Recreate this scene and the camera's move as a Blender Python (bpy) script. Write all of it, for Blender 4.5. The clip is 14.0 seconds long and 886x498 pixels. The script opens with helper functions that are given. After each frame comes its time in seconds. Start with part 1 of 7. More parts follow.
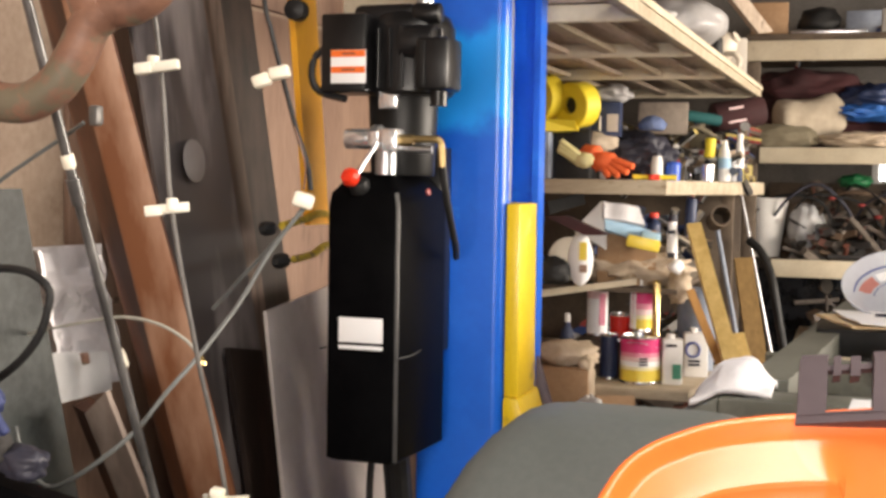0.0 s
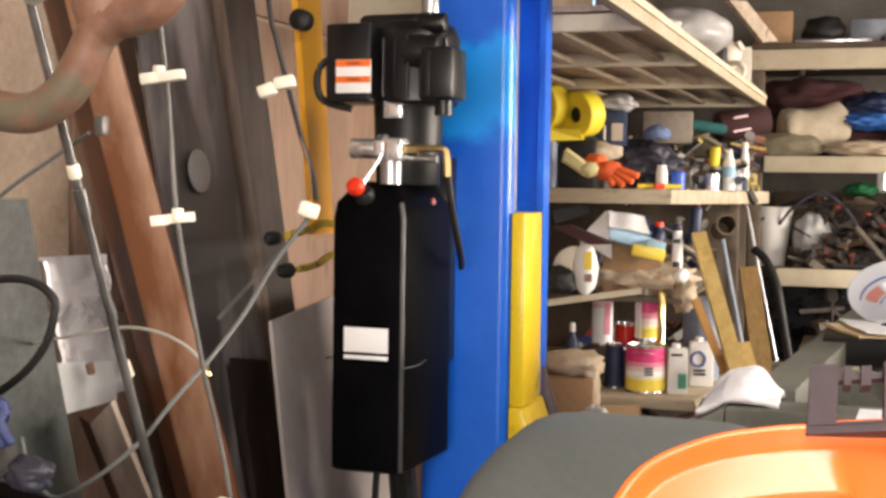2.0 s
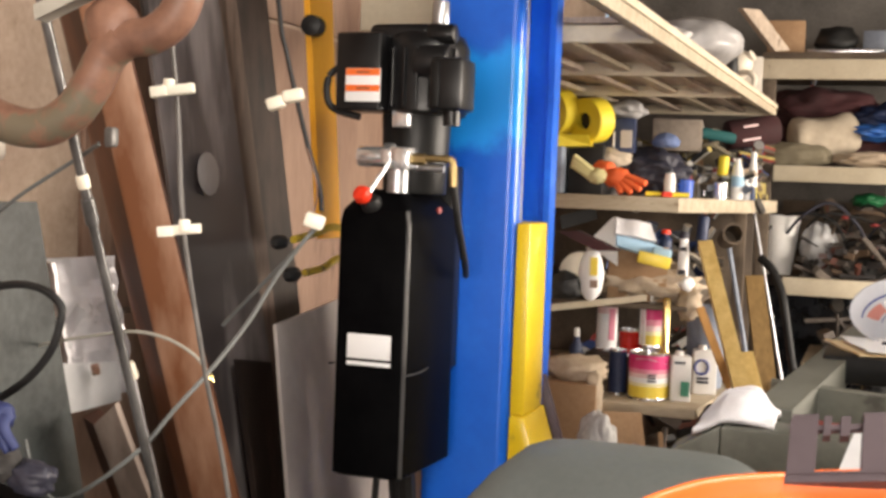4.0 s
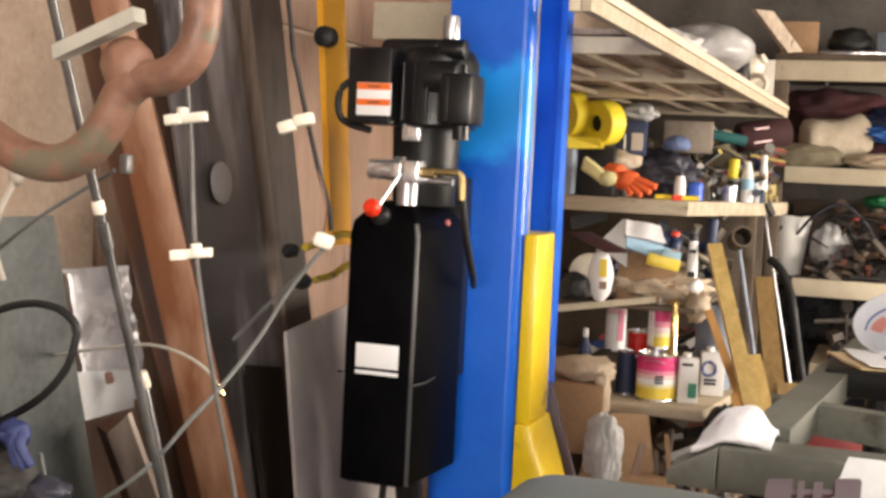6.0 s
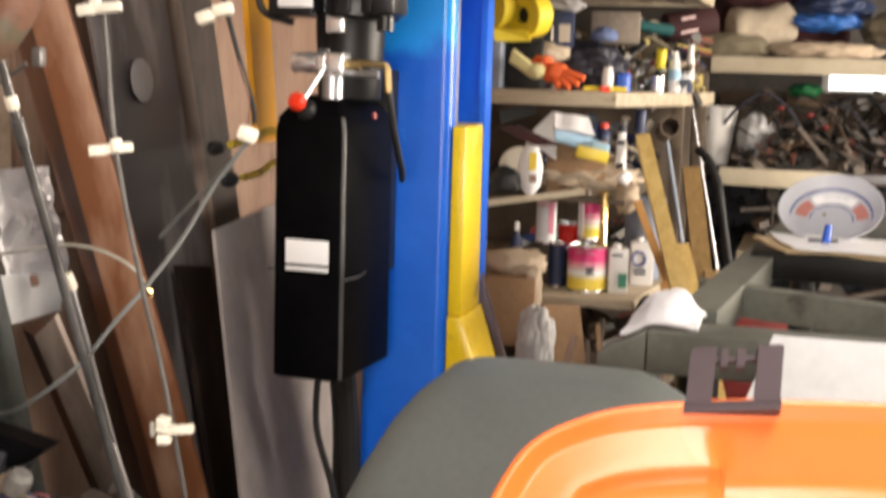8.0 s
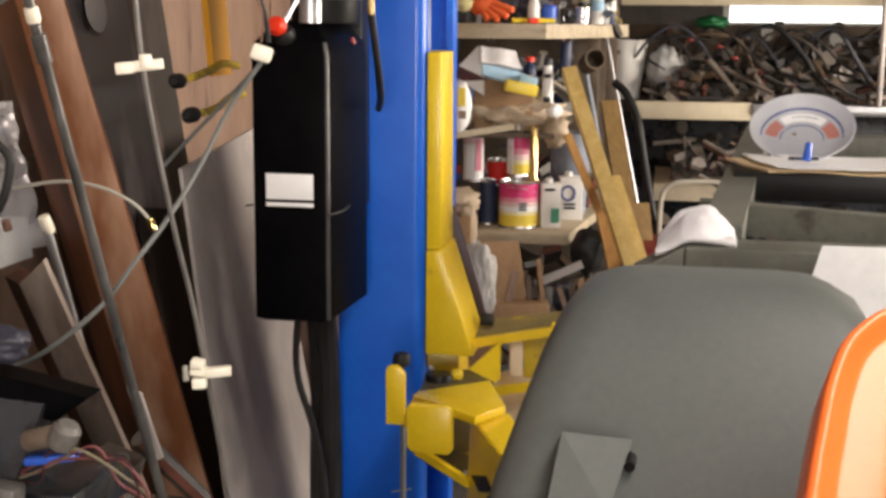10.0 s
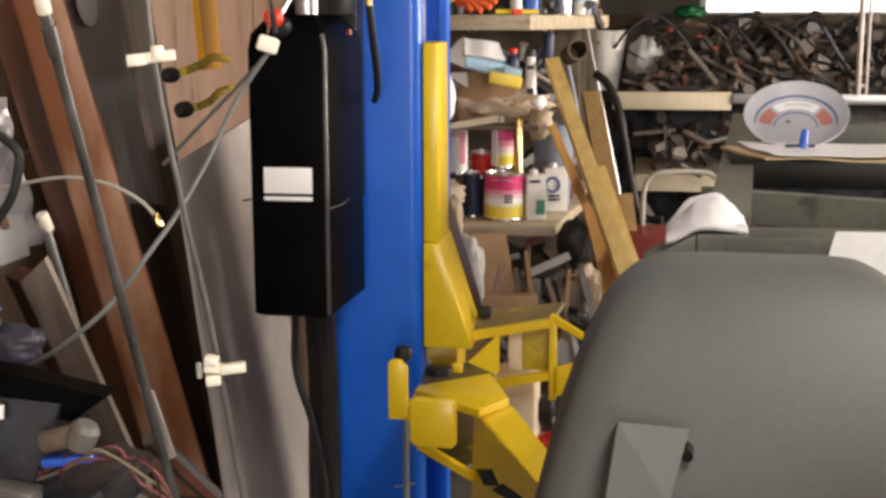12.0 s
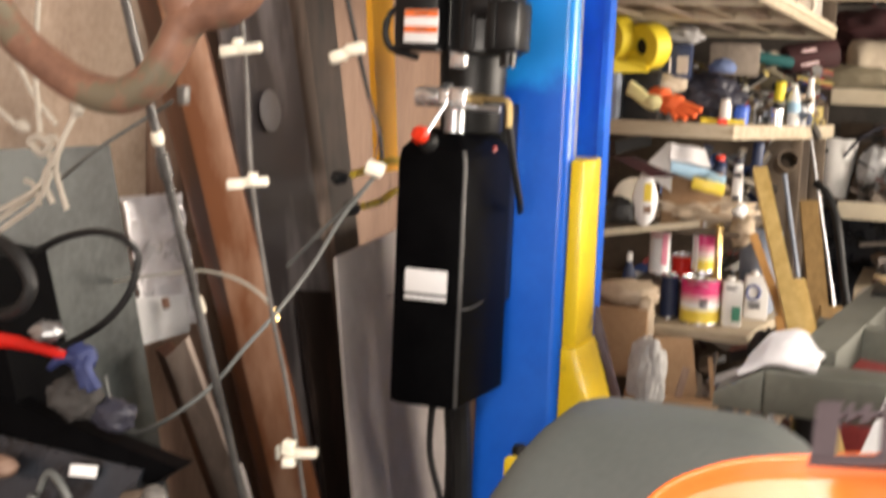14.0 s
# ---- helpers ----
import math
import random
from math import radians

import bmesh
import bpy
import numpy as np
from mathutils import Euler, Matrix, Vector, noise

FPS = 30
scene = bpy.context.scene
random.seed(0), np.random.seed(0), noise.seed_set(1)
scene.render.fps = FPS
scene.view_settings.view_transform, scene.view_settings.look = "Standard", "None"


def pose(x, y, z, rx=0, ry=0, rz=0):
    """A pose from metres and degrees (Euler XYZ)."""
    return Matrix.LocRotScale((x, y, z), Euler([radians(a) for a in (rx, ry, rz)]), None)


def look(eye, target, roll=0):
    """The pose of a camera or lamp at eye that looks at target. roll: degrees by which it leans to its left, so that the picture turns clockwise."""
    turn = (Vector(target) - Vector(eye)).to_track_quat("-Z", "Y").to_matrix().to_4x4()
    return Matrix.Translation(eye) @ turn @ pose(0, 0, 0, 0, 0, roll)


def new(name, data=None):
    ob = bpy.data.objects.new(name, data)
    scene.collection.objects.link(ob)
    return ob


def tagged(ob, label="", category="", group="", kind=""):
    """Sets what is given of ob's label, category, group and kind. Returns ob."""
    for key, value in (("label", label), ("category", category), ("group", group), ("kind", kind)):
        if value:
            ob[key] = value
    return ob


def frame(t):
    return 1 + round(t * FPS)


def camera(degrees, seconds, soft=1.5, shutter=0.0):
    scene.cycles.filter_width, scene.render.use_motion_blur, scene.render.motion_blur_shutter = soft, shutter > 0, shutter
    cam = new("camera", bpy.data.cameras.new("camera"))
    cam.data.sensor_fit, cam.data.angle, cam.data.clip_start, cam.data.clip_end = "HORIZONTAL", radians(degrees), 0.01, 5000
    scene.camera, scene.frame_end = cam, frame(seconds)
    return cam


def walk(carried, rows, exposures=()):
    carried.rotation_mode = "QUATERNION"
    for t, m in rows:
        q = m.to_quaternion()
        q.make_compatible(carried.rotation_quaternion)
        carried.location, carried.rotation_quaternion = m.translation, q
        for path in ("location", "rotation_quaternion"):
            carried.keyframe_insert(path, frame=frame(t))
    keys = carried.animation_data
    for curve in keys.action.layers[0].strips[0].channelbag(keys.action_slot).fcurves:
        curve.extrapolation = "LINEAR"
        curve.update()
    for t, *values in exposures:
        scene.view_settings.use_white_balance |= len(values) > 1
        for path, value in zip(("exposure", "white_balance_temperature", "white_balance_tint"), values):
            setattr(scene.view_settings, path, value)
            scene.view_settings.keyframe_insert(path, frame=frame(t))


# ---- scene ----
cam = camera(39.0, 14.0, soft=3.1, shutter=0.7)

PATH = [
    (0, (-0.031, 0.307, 1.592), (-0.662, 2.202, 1.483), 0.9),
    (0.5, (-0.034, 0.31, 1.592), (-0.665, 2.206, 1.489), 0.8),
    (1, (-0.032, 0.307, 1.592), (-0.663, 2.202, 1.497), 0.9),
    (1.5, (-0.032, 0.308, 1.593), (-0.665, 2.203, 1.496), 0.8),
    (2, (-0.034, 0.309, 1.592), (-0.672, 2.203, 1.498), 0.8),
    (2.5, (-0.032, 0.307, 1.592), (-0.67, 2.2, 1.493), 0.9),
    (3, (-0.032, 0.307, 1.594), (-0.672, 2.2, 1.491), 1.0),
    (3.5, (-0.033, 0.307, 1.596), (-0.683, 2.196, 1.492), 1.4),
    (3.7, (-0.029, 0.303, 1.605), (-0.685, 2.19, 1.504), 2.1),
    (5.8, (0.017, 0.256, 1.685), (-0.62, 2.148, 1.557), 2.1),
    (6, (0.002, 0.26, 1.679), (-0.669, 2.14, 1.553), 2.8),
    (6.5, (0.001, 0.262, 1.679), (-0.616, 2.161, 1.557), 3.3),
    (7, (0.0, 0.265, 1.674), (-0.616, 2.159, 1.485), 2.0),
    (7.5, (0.006, 0.268, 1.674), (-0.559, 2.176, 1.469), 2.2),
    (8, (0.005, 0.272, 1.663), (-0.552, 2.172, 1.383), 1.7),
    (8.2, (-0.004, 0.282, 1.658), (-0.548, 2.18, 1.334), 2.0),
    (10.3, (-0.275, 0.317, 1.59), (-0.587, 2.258, 1.220), -0.1),
    (10.5, (-0.278, 0.324, 1.584), (-0.568, 2.265, 1.193), -0.4),
    (11, (-0.29, 0.327, 1.592), (-0.561, 2.273, 1.211), -0.6),
    (11.5, (-0.31, 0.322, 1.596), (-0.597, 2.267, 1.225), -0.4),
    (12, (-0.318, 0.318, 1.595), (-0.619, 2.262, 1.232), -0.1),
    (12.5, (-0.298, 0.311, 1.599), (-0.647, 2.247, 1.237), -0.1),
    (13, (-0.222, 0.294, 1.63), (-0.735, 2.201, 1.309), 0.1),
    (13.5, (-0.116, 0.259, 1.646), (-0.785, 2.113, 1.307), 1.4),
    (14, (-0.001, 0.226, 1.686), (-0.724, 2.075, 1.436), 2.4),
]
walk(cam, [(t, look(eye, target, roll)) for t, eye, target, roll in PATH], [(0.0, 0.97), (8.2, 0.96), (10.3, 0.68), (12.5, 0.69), (13.5, 0.93), (14.0, 1.03)])

# ---------------------------------------------------------------- light
world = bpy.data.worlds.new("sky")
scene.world = world
world.use_nodes = True
wn = world.node_tree
sky = wn.nodes.new("ShaderNodeTexSky")
sky.sky_type, sky.sun_disc = "NISHITA", False
sky.sun_elevation, sky.sun_rotation = radians(40), radians(150)
wn.links.new(sky.outputs[0], wn.nodes["Background"].inputs[0])
wn.nodes["Background"].inputs[1].default_value = 0.12


def area_lamp(name, where, target, sx, sy, watts, colour):
    d = bpy.data.lights.new(name, "AREA")
    d.shape, d.size, d.size_y, d.energy, d.color = "RECTANGLE", sx, sy, watts, colour
    ob = new(name, d)
    ob.matrix_world = look(where, target)
    return ob


# daylight of the open garage door behind the camera
area_lamp("door_daylight", (0.95, -3.2, 1.60), (0.5, 3.0, 1.2), 3.1, 1.8, 128, (1.0, 0.88, 0.785))
# added fill light from the unseen east side, level with the shelves
area_lamp("east_fill_light", (4.05, 4.75, 1.95), (-0.5, 4.65, 1.2), 3.7, 1.4, 262, (1.0, 0.865, 0.73))

# strip light under the ceiling over the vehicle bay
area_lamp("ceiling_strip_light", (0.45, 1.10, 2.93), (0.45, 1.101, 0.0), 0.5, 1.6, 33, (1.0, 0.92, 0.83))

# ---------------------------------------------------------------- building helpers
UNIT, DROP = 1.28, 0.256  # plan units to metres, and the floor's shift


def metres(p):
    return Vector((UNIT * p[0], UNIT * p[1], UNIT * p[2] - DROP))


def thing(name, p, label, category, group="", kind=""):
    """An empty at the base of a thing; its parts hang under it."""
    ob = new(name)
    ob.empty_display_size = 0.05
    ob.location = metres(p)
    return tagged(ob, label, category, group, kind)


SOFT = set()  # meshes of cloth, bags and rubber, shaded smooth all over


def mesh_of(name, bm, material, origin, angle=35):
    if id(bm) in SOFT:
        SOFT.discard(id(bm))
        angle = 180
    for v in bm.verts:
        v.co = metres(v.co) - origin
    me = bpy.data.meshes.new(name)
    bmesh.ops.recalc_face_normals(bm, faces=bm.faces)
    bm.to_mesh(me)
    bm.free()
    me.shade_smooth()
    me.set_sharp_from_angle(angle=radians(angle))
    for m in material if isinstance(material, (list, tuple)) else (material,):
        me.materials.append(m)
    return me


def base_of(ob):
    """World place of a thing or of the thing that a part belongs to."""
    p = Vector((0, 0, 0))
    while ob is not None:
        p += ob.location
        ob = ob.parent
    return p


def part(name, bm, material, parent, label="", angle=35):
    ob = new(name, mesh_of(name, bm, material, base_of(parent), angle))
    ob.parent = parent
    return tagged(ob, label)


def solo(name, bm, material, label, category, group="", kind="", angle=35):
    """A thing of one mesh, with its origin at its base."""
    lo = [min(v.co[i] for v in bm.verts) for i in range(3)]
    hi = [max(v.co[i] for v in bm.verts) for i in range(3)]
    org = metres(((lo[0] + hi[0]) / 2, (lo[1] + hi[1]) / 2, lo[2]))
    ob = new(name, mesh_of(name, bm, material, org, angle))
    ob.location = org
    return tagged(ob, label, category, group, kind)


def B():
    return bmesh.new()


def bevelled(bm, verts, width, seg=2):
    if width > 0:
        edges = list({e for v in verts for e in v.link_edges})
        bmesh.ops.bevel(bm, geom=edges, offset=width, segments=seg, affect="EDGES", profile=0.5)


def box(bm, lo, hi, bevel=0.0, seg=2, rz=0.0, ry=0.0, rx=0.0):
    """A box between two corners, turned about its middle."""
    c = [(a + b) / 2 for a, b in zip(lo, hi)]
    m = Matrix.Translation(c) @ Euler((radians(rx), radians(ry), radians(rz))).to_matrix().to_4x4() @ Matrix.Diagonal((*[abs(b - a) for a, b in zip(lo, hi)], 1))
    r = bmesh.ops.create_cube(bm, size=1, matrix=m)
    bevelled(bm, r["verts"], bevel, seg)
    return bm


def cyl(bm, p, q, r0, r1=None, n=20, bevel=0.0):
    p, q = Vector(p), Vector(q)
    d = q - p
    m = Matrix.Translation((p + q) / 2) @ d.to_track_quat("Z", "Y").to_matrix().to_4x4()
    r = bmesh.ops.create_cone(bm, cap_ends=True, segments=n, radius1=r0, radius2=r0 if r1 is None else r1, depth=d.length, matrix=m)
    if bevel:
        caps = [f for f in {f for v in r["verts"] for f in v.link_faces} if len(f.verts) > 4]
        edges = list({e for f in caps for e in f.edges})
        bmesh.ops.bevel(bm, geom=edges, offset=bevel, segments=2, affect="EDGES", profile=0.5)
    return bm


def lathe(bm, c, profile, n=24, axis="Z", tilt=None):
    """Turns a profile of (radius, height) round an axis through c."""
    turn = {"Z": Matrix.Identity(3), "X": Euler((0, radians(90), 0)).to_matrix(), "Y": Euler((radians(90), 0, 0)).to_matrix()}[axis]
    if tilt is not None:
        turn = Euler([radians(a) for a in tilt]).to_matrix()
    rings = []
    for r, h in profile:
        rings.append([bm.verts.new(Vector(c) + turn @ Vector((max(r, 1e-5) * math.cos(2 * math.pi * k / n), max(r, 1e-5) * math.sin(2 * math.pi * k / n), h))) for k in range(n)])
    for a, b in zip(rings, rings[1:]):
        for k in range(n):
            bm.faces.new((a[k], a[(k + 1) % n], b[(k + 1) % n], b[k]))
    bm.faces.new(rings[0][::-1])
    bm.faces.new(rings[-1])
    return bm


def smooth_path(pts, steps=6):
    pts = [Vector(p) for p in pts]
    out = []
    for i in range(len(pts) - 1):
        a, b, c, d = pts[max(i - 1, 0)], pts[i], pts[i + 1], pts[min(i + 2, len(pts) - 1)]
        for k in range(steps):
            t = k / steps
            out.append(0.5 * (2 * b + (c - a) * t + (2 * a - 5 * b + 4 * c - d) * t * t + (3 * b - a - 3 * c + d) * t**3))
    return out + [pts[-1]]


def tube(bm, pts, r, n=8, steps=6, taper=None):
    """A round tube along a smooth line; taper gives its radius from start to end."""
    line = smooth_path(pts, steps)
    up = Vector((0.31, 0.17, 0.93))
    rings = []
    for i, p in enumerate(line):
        d = (line[min(i + 1, len(line) - 1)] - line[max(i - 1, 0)]).normalized()
        u = d.cross(up).normalized()
        w = d.cross(u)
        rr = r if taper is None else taper(i / (len(line) - 1))
        rings.append([bm.verts.new(p + rr * (math.cos(2 * math.pi * k / n) * u + math.sin(2 * math.pi * k / n) * w)) for k in range(n)])
    for a, b in zip(rings, rings[1:]):
        for k in range(n):
            bm.faces.new((a[k], a[(k + 1) % n], b[(k + 1) % n], b[k]))
    bm.faces.new(rings[0][::-1])
    bm.faces.new(rings[-1])
    return bm


def slab(bm, quad, depth, bevel=0.0, cuts=0, wave=0.0, seed=0):
    """A board from its front corners (round the outline) and its thickness, away from the viewer."""
    a, b, c, d = [Vector(p) for p in quad]
    nrm = (b - a).cross(d - a).normalized()
    if nrm.dot(Vector((-0.1, 0.25, 1.45)) - a) > 0:
        nrm = -nrm
    n = cuts + 1
    front, back = [], []
    for i in range(n + 1):
        rf, rb = [], []
        for j in range(3 if cuts else 2):
            s, t = j / (2 if cuts else 1), i / n
            p = (a.lerp(b, s)).lerp(d.lerp(c, s), t)
            p = p + nrm * wave * noise.noise(p * 6 + Vector((seed, 0, 0)))
            rf.append(bm.verts.new(p))
            rb.append(bm.verts.new(p + nrm * depth))
        front.append(rf)
        back.append(rb)
    m = len(front[0])
    for i in range(n):
        for j in range(m - 1):
            bm.faces.new((front[i][j], front[i][j + 1], front[i + 1][j + 1], front[i + 1][j]))
            bm.faces.new((back[i][j], back[i + 1][j], back[i + 1][j + 1], back[i][j + 1]))
        bm.faces.new((front[i][0], front[i + 1][0], back[i + 1][0], back[i][0]))
        bm.faces.new((front[i][-1], back[i][-1], back[i + 1][-1], front[i + 1][-1]))
    for j in range(m - 1):
        bm.faces.new((front[0][j], back[0][j], back[0][j + 1], front[0][j + 1]))
        bm.faces.new((front[n][j], front[n][j + 1], back[n][j + 1], back[n][j]))
    if bevel:
        bmesh.ops.bevel(bm, geom=[e for e in bm.edges if e.calc_face_angle(0) > 0.6], offset=bevel, segments=2, affect="EDGES", profile=0.5)
    return bm


def prism(bm, poly, axis, lo, hi, bevel=0.0, seg=2):
    """A flat outline pushed along an axis; poly holds the other two coordinates in x, y, z order."""
    def at(p, v):
        return Vector((v, p[0], p[1])) if axis == "x" else Vector((p[0], v, p[1])) if axis == "y" else Vector((p[0], p[1], v))
    a = [bm.verts.new(at(p, lo)) for p in poly]
    b = [bm.verts.new(at(p, hi)) for p in poly]
    bm.faces.new(a)
    bm.faces.new(b[::-1])
    for i in range(len(poly)):
        j = (i + 1) % len(poly)
        bm.faces.new((a[i], b[i], b[j], a[j]))
    bevelled(bm, a + b, bevel, seg)
    return bm


def lump(bm, c, size, amp=0.25, freq=3.0, seed=0, sub=3, flat=0.0, rz=0.0):
    """A crumpled soft body; flat presses its underside."""
    SOFT.add(id(bm))
    r = bmesh.ops.create_icosphere(bm, subdivisions=sub, radius=1.0)
    turn = Euler((0, 0, radians(rz))).to_matrix()
    for v in r["verts"]:
        d = v.co.normalized()
        k = 1 + amp * noise.noise(d * freq + Vector((seed * 3.7, seed, 0))) + amp * 0.5 * noise.noise(d * freq * 2.6 + Vector((0, seed * 2.1, seed)))
        p = Vector((d.x * size[0] / 2, d.y * size[1] / 2, d.z * size[2] / 2)) * k
        if flat and p.z < -size[2] / 2 * flat:
            p.z = -size[2] / 2 * flat
        v.co = Vector(c) + turn @ p
    return bm


def cloth(bm, corners, thick=0.003, cuts=14, amp=0.01, freq=12.0, seed=0, shape=None):
    """A sheet of cloth or paper between four corners, with folds and a real thickness."""
    a, b, c, d = [Vector(p) for p in corners]
    nrm = (b - a).cross(d - a).normalized()
    g = []
    for layer in (0, 1):
        rows = []
        for i in range(cuts + 1):
            row = []
            for j in range(cuts + 1):
                s, t = j / cuts, i / cuts
                p = a.lerp(b, s).lerp(d.lerp(c, s), t)
                p = p + nrm * (amp * noise.noise(p * freq + Vector((seed, seed * 2, 0))) + layer * thick)
                if shape:
                    p = shape(p, s, t)
                row.append(bm.verts.new(p))
            rows.append(row)
        g.append(rows)
    for layer, rows in enumerate(g):
        for i in range(cuts):
            for j in range(cuts):
                q = (rows[i][j], rows[i][j + 1], rows[i + 1][j + 1], rows[i + 1][j])
                bm.faces.new(q if layer else q[::-1])
    lo, hi = g
    for k in range(cuts):
        for u, v in (((0, k), (0, k + 1)), ((cuts, k + 1), (cuts, k)), ((k + 1, 0), (k, 0)), ((k, cuts), (k + 1, cuts))):
            bm.faces.new((lo[u[0]][u[1]], lo[v[0]][v[1]], hi[v[0]][v[1]], hi[u[0]][u[1]]))
    return bm


# ---------------------------------------------------------------- materials
def surface(name, c1, c2, rough=0.6, metal=0.0, fine=60.0, coarse=4.0, bump=0.15, stretch=(1, 1, 1), spots=None, spot_scale=7.0, spot_at=0.62, rough_var=0.12, coat=0.0, glow=0.0, trans=0.0, per=0.0, spec=0.5, sharp=0.0):
    """A node material: two colours mixed at two scales, stains with a shape of their own, uneven gloss and fine relief."""
    m = bpy.data.materials.new(name)
    m.use_nodes = True
    t = m.node_tree
    n, lk = t.nodes, t.links
    bs = n["Principled BSDF"]
    tc = n.new("ShaderNodeTexCoord")
    mp = n.new("ShaderNodeMapping")
    mp.inputs["Scale"].default_value = stretch
    lk.new(tc.outputs["Object"], mp.inputs[0])

    def cloud(scale, detail=4.0, r=0.6):
        q = n.new("ShaderNodeTexNoise")
        q.inputs["Scale"].default_value, q.inputs["Detail"].default_value, q.inputs["Roughness"].default_value = scale, detail, r
        lk.new(mp.outputs[0], q.inputs["Vector"])
        return q.outputs["Fac"]

    a, b = cloud(fine), cloud(coarse, 3.0)
    mixv = n.new("ShaderNodeMath")
    mixv.operation = "MULTIPLY_ADD"
    lk.new(a, mixv.inputs[0])
    mixv.inputs[1].default_value = 0.45
    lk.new(b, mixv.inputs[2])
    ramp = n.new("ShaderNodeValToRGB")
    ramp.color_ramp.elements[0].position, ramp.color_ramp.elements[1].position = 0.52 + 0.15 * sharp, 0.92 - 0.15 * sharp
    ramp.color_ramp.elements[0].color, ramp.color_ramp.elements[1].color = (*c1, 1), (*c2, 1)
    lk.new(mixv.outputs[0], ramp.inputs[0])
    col = ramp.outputs[0]
    if spots:
        sp = cloud(spot_scale, 5.0, 0.65)
        sr = n.new("ShaderNodeValToRGB")
        sr.color_ramp.elements[0].position, sr.color_ramp.elements[1].position = spot_at, spot_at + 0.07
        lk.new(sp, sr.inputs[0])
        mx = n.new("ShaderNodeMix")
        mx.data_type = "RGBA"
        lk.new(sr.outputs[0], mx.inputs[0])
        lk.new(col, mx.inputs[6])
        mx.inputs[7].default_value = (*spots, 1)
        col = mx.outputs[2]
    if per:
        oi = n.new("ShaderNodeNewGeometry")
        hv = n.new("ShaderNodeHueSaturation")
        mr = n.new("ShaderNodeMapRange")
        mr.inputs[3].default_value, mr.inputs[4].default_value = 1 - per, 1 + per
        lk.new(oi.outputs["Random Per Island"], mr.inputs[0])
        lk.new(mr.outputs[0], hv.inputs["Value"])
        lk.new(col, hv.inputs["Color"])
        col = hv.outputs[0]
    lk.new(col, bs.inputs["Base Color"])
    rr = n.new("ShaderNodeMapRange")
    rr.inputs[3].default_value, rr.inputs[4].default_value = max(rough - rough_var, 0.03), min(rough + rough_var, 1.0)
    lk.new(b, rr.inputs[0])
    lk.new(rr.outputs[0], bs.inputs["Roughness"])
    bs.inputs["Metallic"].default_value = metal
    bs.inputs["Specular IOR Level"].default_value = spec
    bs.inputs["Coat Weight"].default_value = coat
    bs.inputs["Transmission Weight"].default_value = trans
    if glow:
        bs.inputs["Emission Color"].default_value, bs.inputs["Emission Strength"].default_value = (*c1, 1), glow
    if bump:
        bp = n.new("ShaderNodeBump")
        bp.inputs["Strength"].default_value, bp.inputs["Distance"].default_value = bump, 0.004
        lk.new(mixv.outputs[0], bp.inputs["Height"])
        lk.new(bp.outputs[0], bs.inputs["Normal"])
    return m


m_floor = surface("concrete", (0.04, 0.037, 0.034), (0.085, 0.08, 0.074), 0.8, spots=(0.07, 0.06, 0.055), coarse=1.5)
m_ply = surface("brown_plywood", (0.17, 0.098, 0.068), (0.285, 0.185, 0.132), 0.7, fine=25, coarse=2.2, stretch=(3, 3, 0.6), spots=(0.12, 0.072, 0.052), spot_scale=2.6, spot_at=0.62)
m_plaster = surface("plaster", (0.27, 0.19, 0.14), (0.46, 0.355, 0.275), 0.85, coarse=2.5, spots=(0.22, 0.15, 0.1), spot_scale=3)
m_ceil = surface("ceiling_board", (0.11, 0.095, 0.075), (0.18, 0.155, 0.125), 0.85)
m_block = surface("grey_block_wall", (0.07, 0.065, 0.06), (0.14, 0.13, 0.12), 0.85, coarse=3)
m_cream = surface("cream_painted_wood", (0.5520, 0.4784, 0.3496), (0.6808, 0.6072, 0.4600), 0.6, stretch=(2, 2, 2), coarse=3, fine=35, spots=(0.36, 0.28, 0.18), spot_scale=9, spot_at=0.66)
m_board = surface("bare_shelf_wood", (0.3608, 0.2952, 0.2050), (0.5248, 0.4510, 0.3362), 0.7, fine=18, coarse=3, stretch=(1.5, 8, 8), spots=(0.25, 0.18, 0.11), spot_scale=5)
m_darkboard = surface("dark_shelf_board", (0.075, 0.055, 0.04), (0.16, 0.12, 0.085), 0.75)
m_blue = surface("blue_enamel", (0.005, 0.105, 0.62), (0.008, 0.135, 0.71), 0.34, fine=60, coarse=5, bump=0.06, spots=(0.012, 0.165, 0.76), spot_scale=9, spot_at=0.60, coat=0.05, spec=0.45)
m_bluepost = surface("blue_banded_enamel", (0.005, 0.105, 0.62), (0.008, 0.135, 0.71), 0.34, fine=60, coarse=5, bump=0.06, spots=(0.03, 0.19, 0.74), spot_scale=7, spot_at=0.63, coat=0.05, spec=0.45)


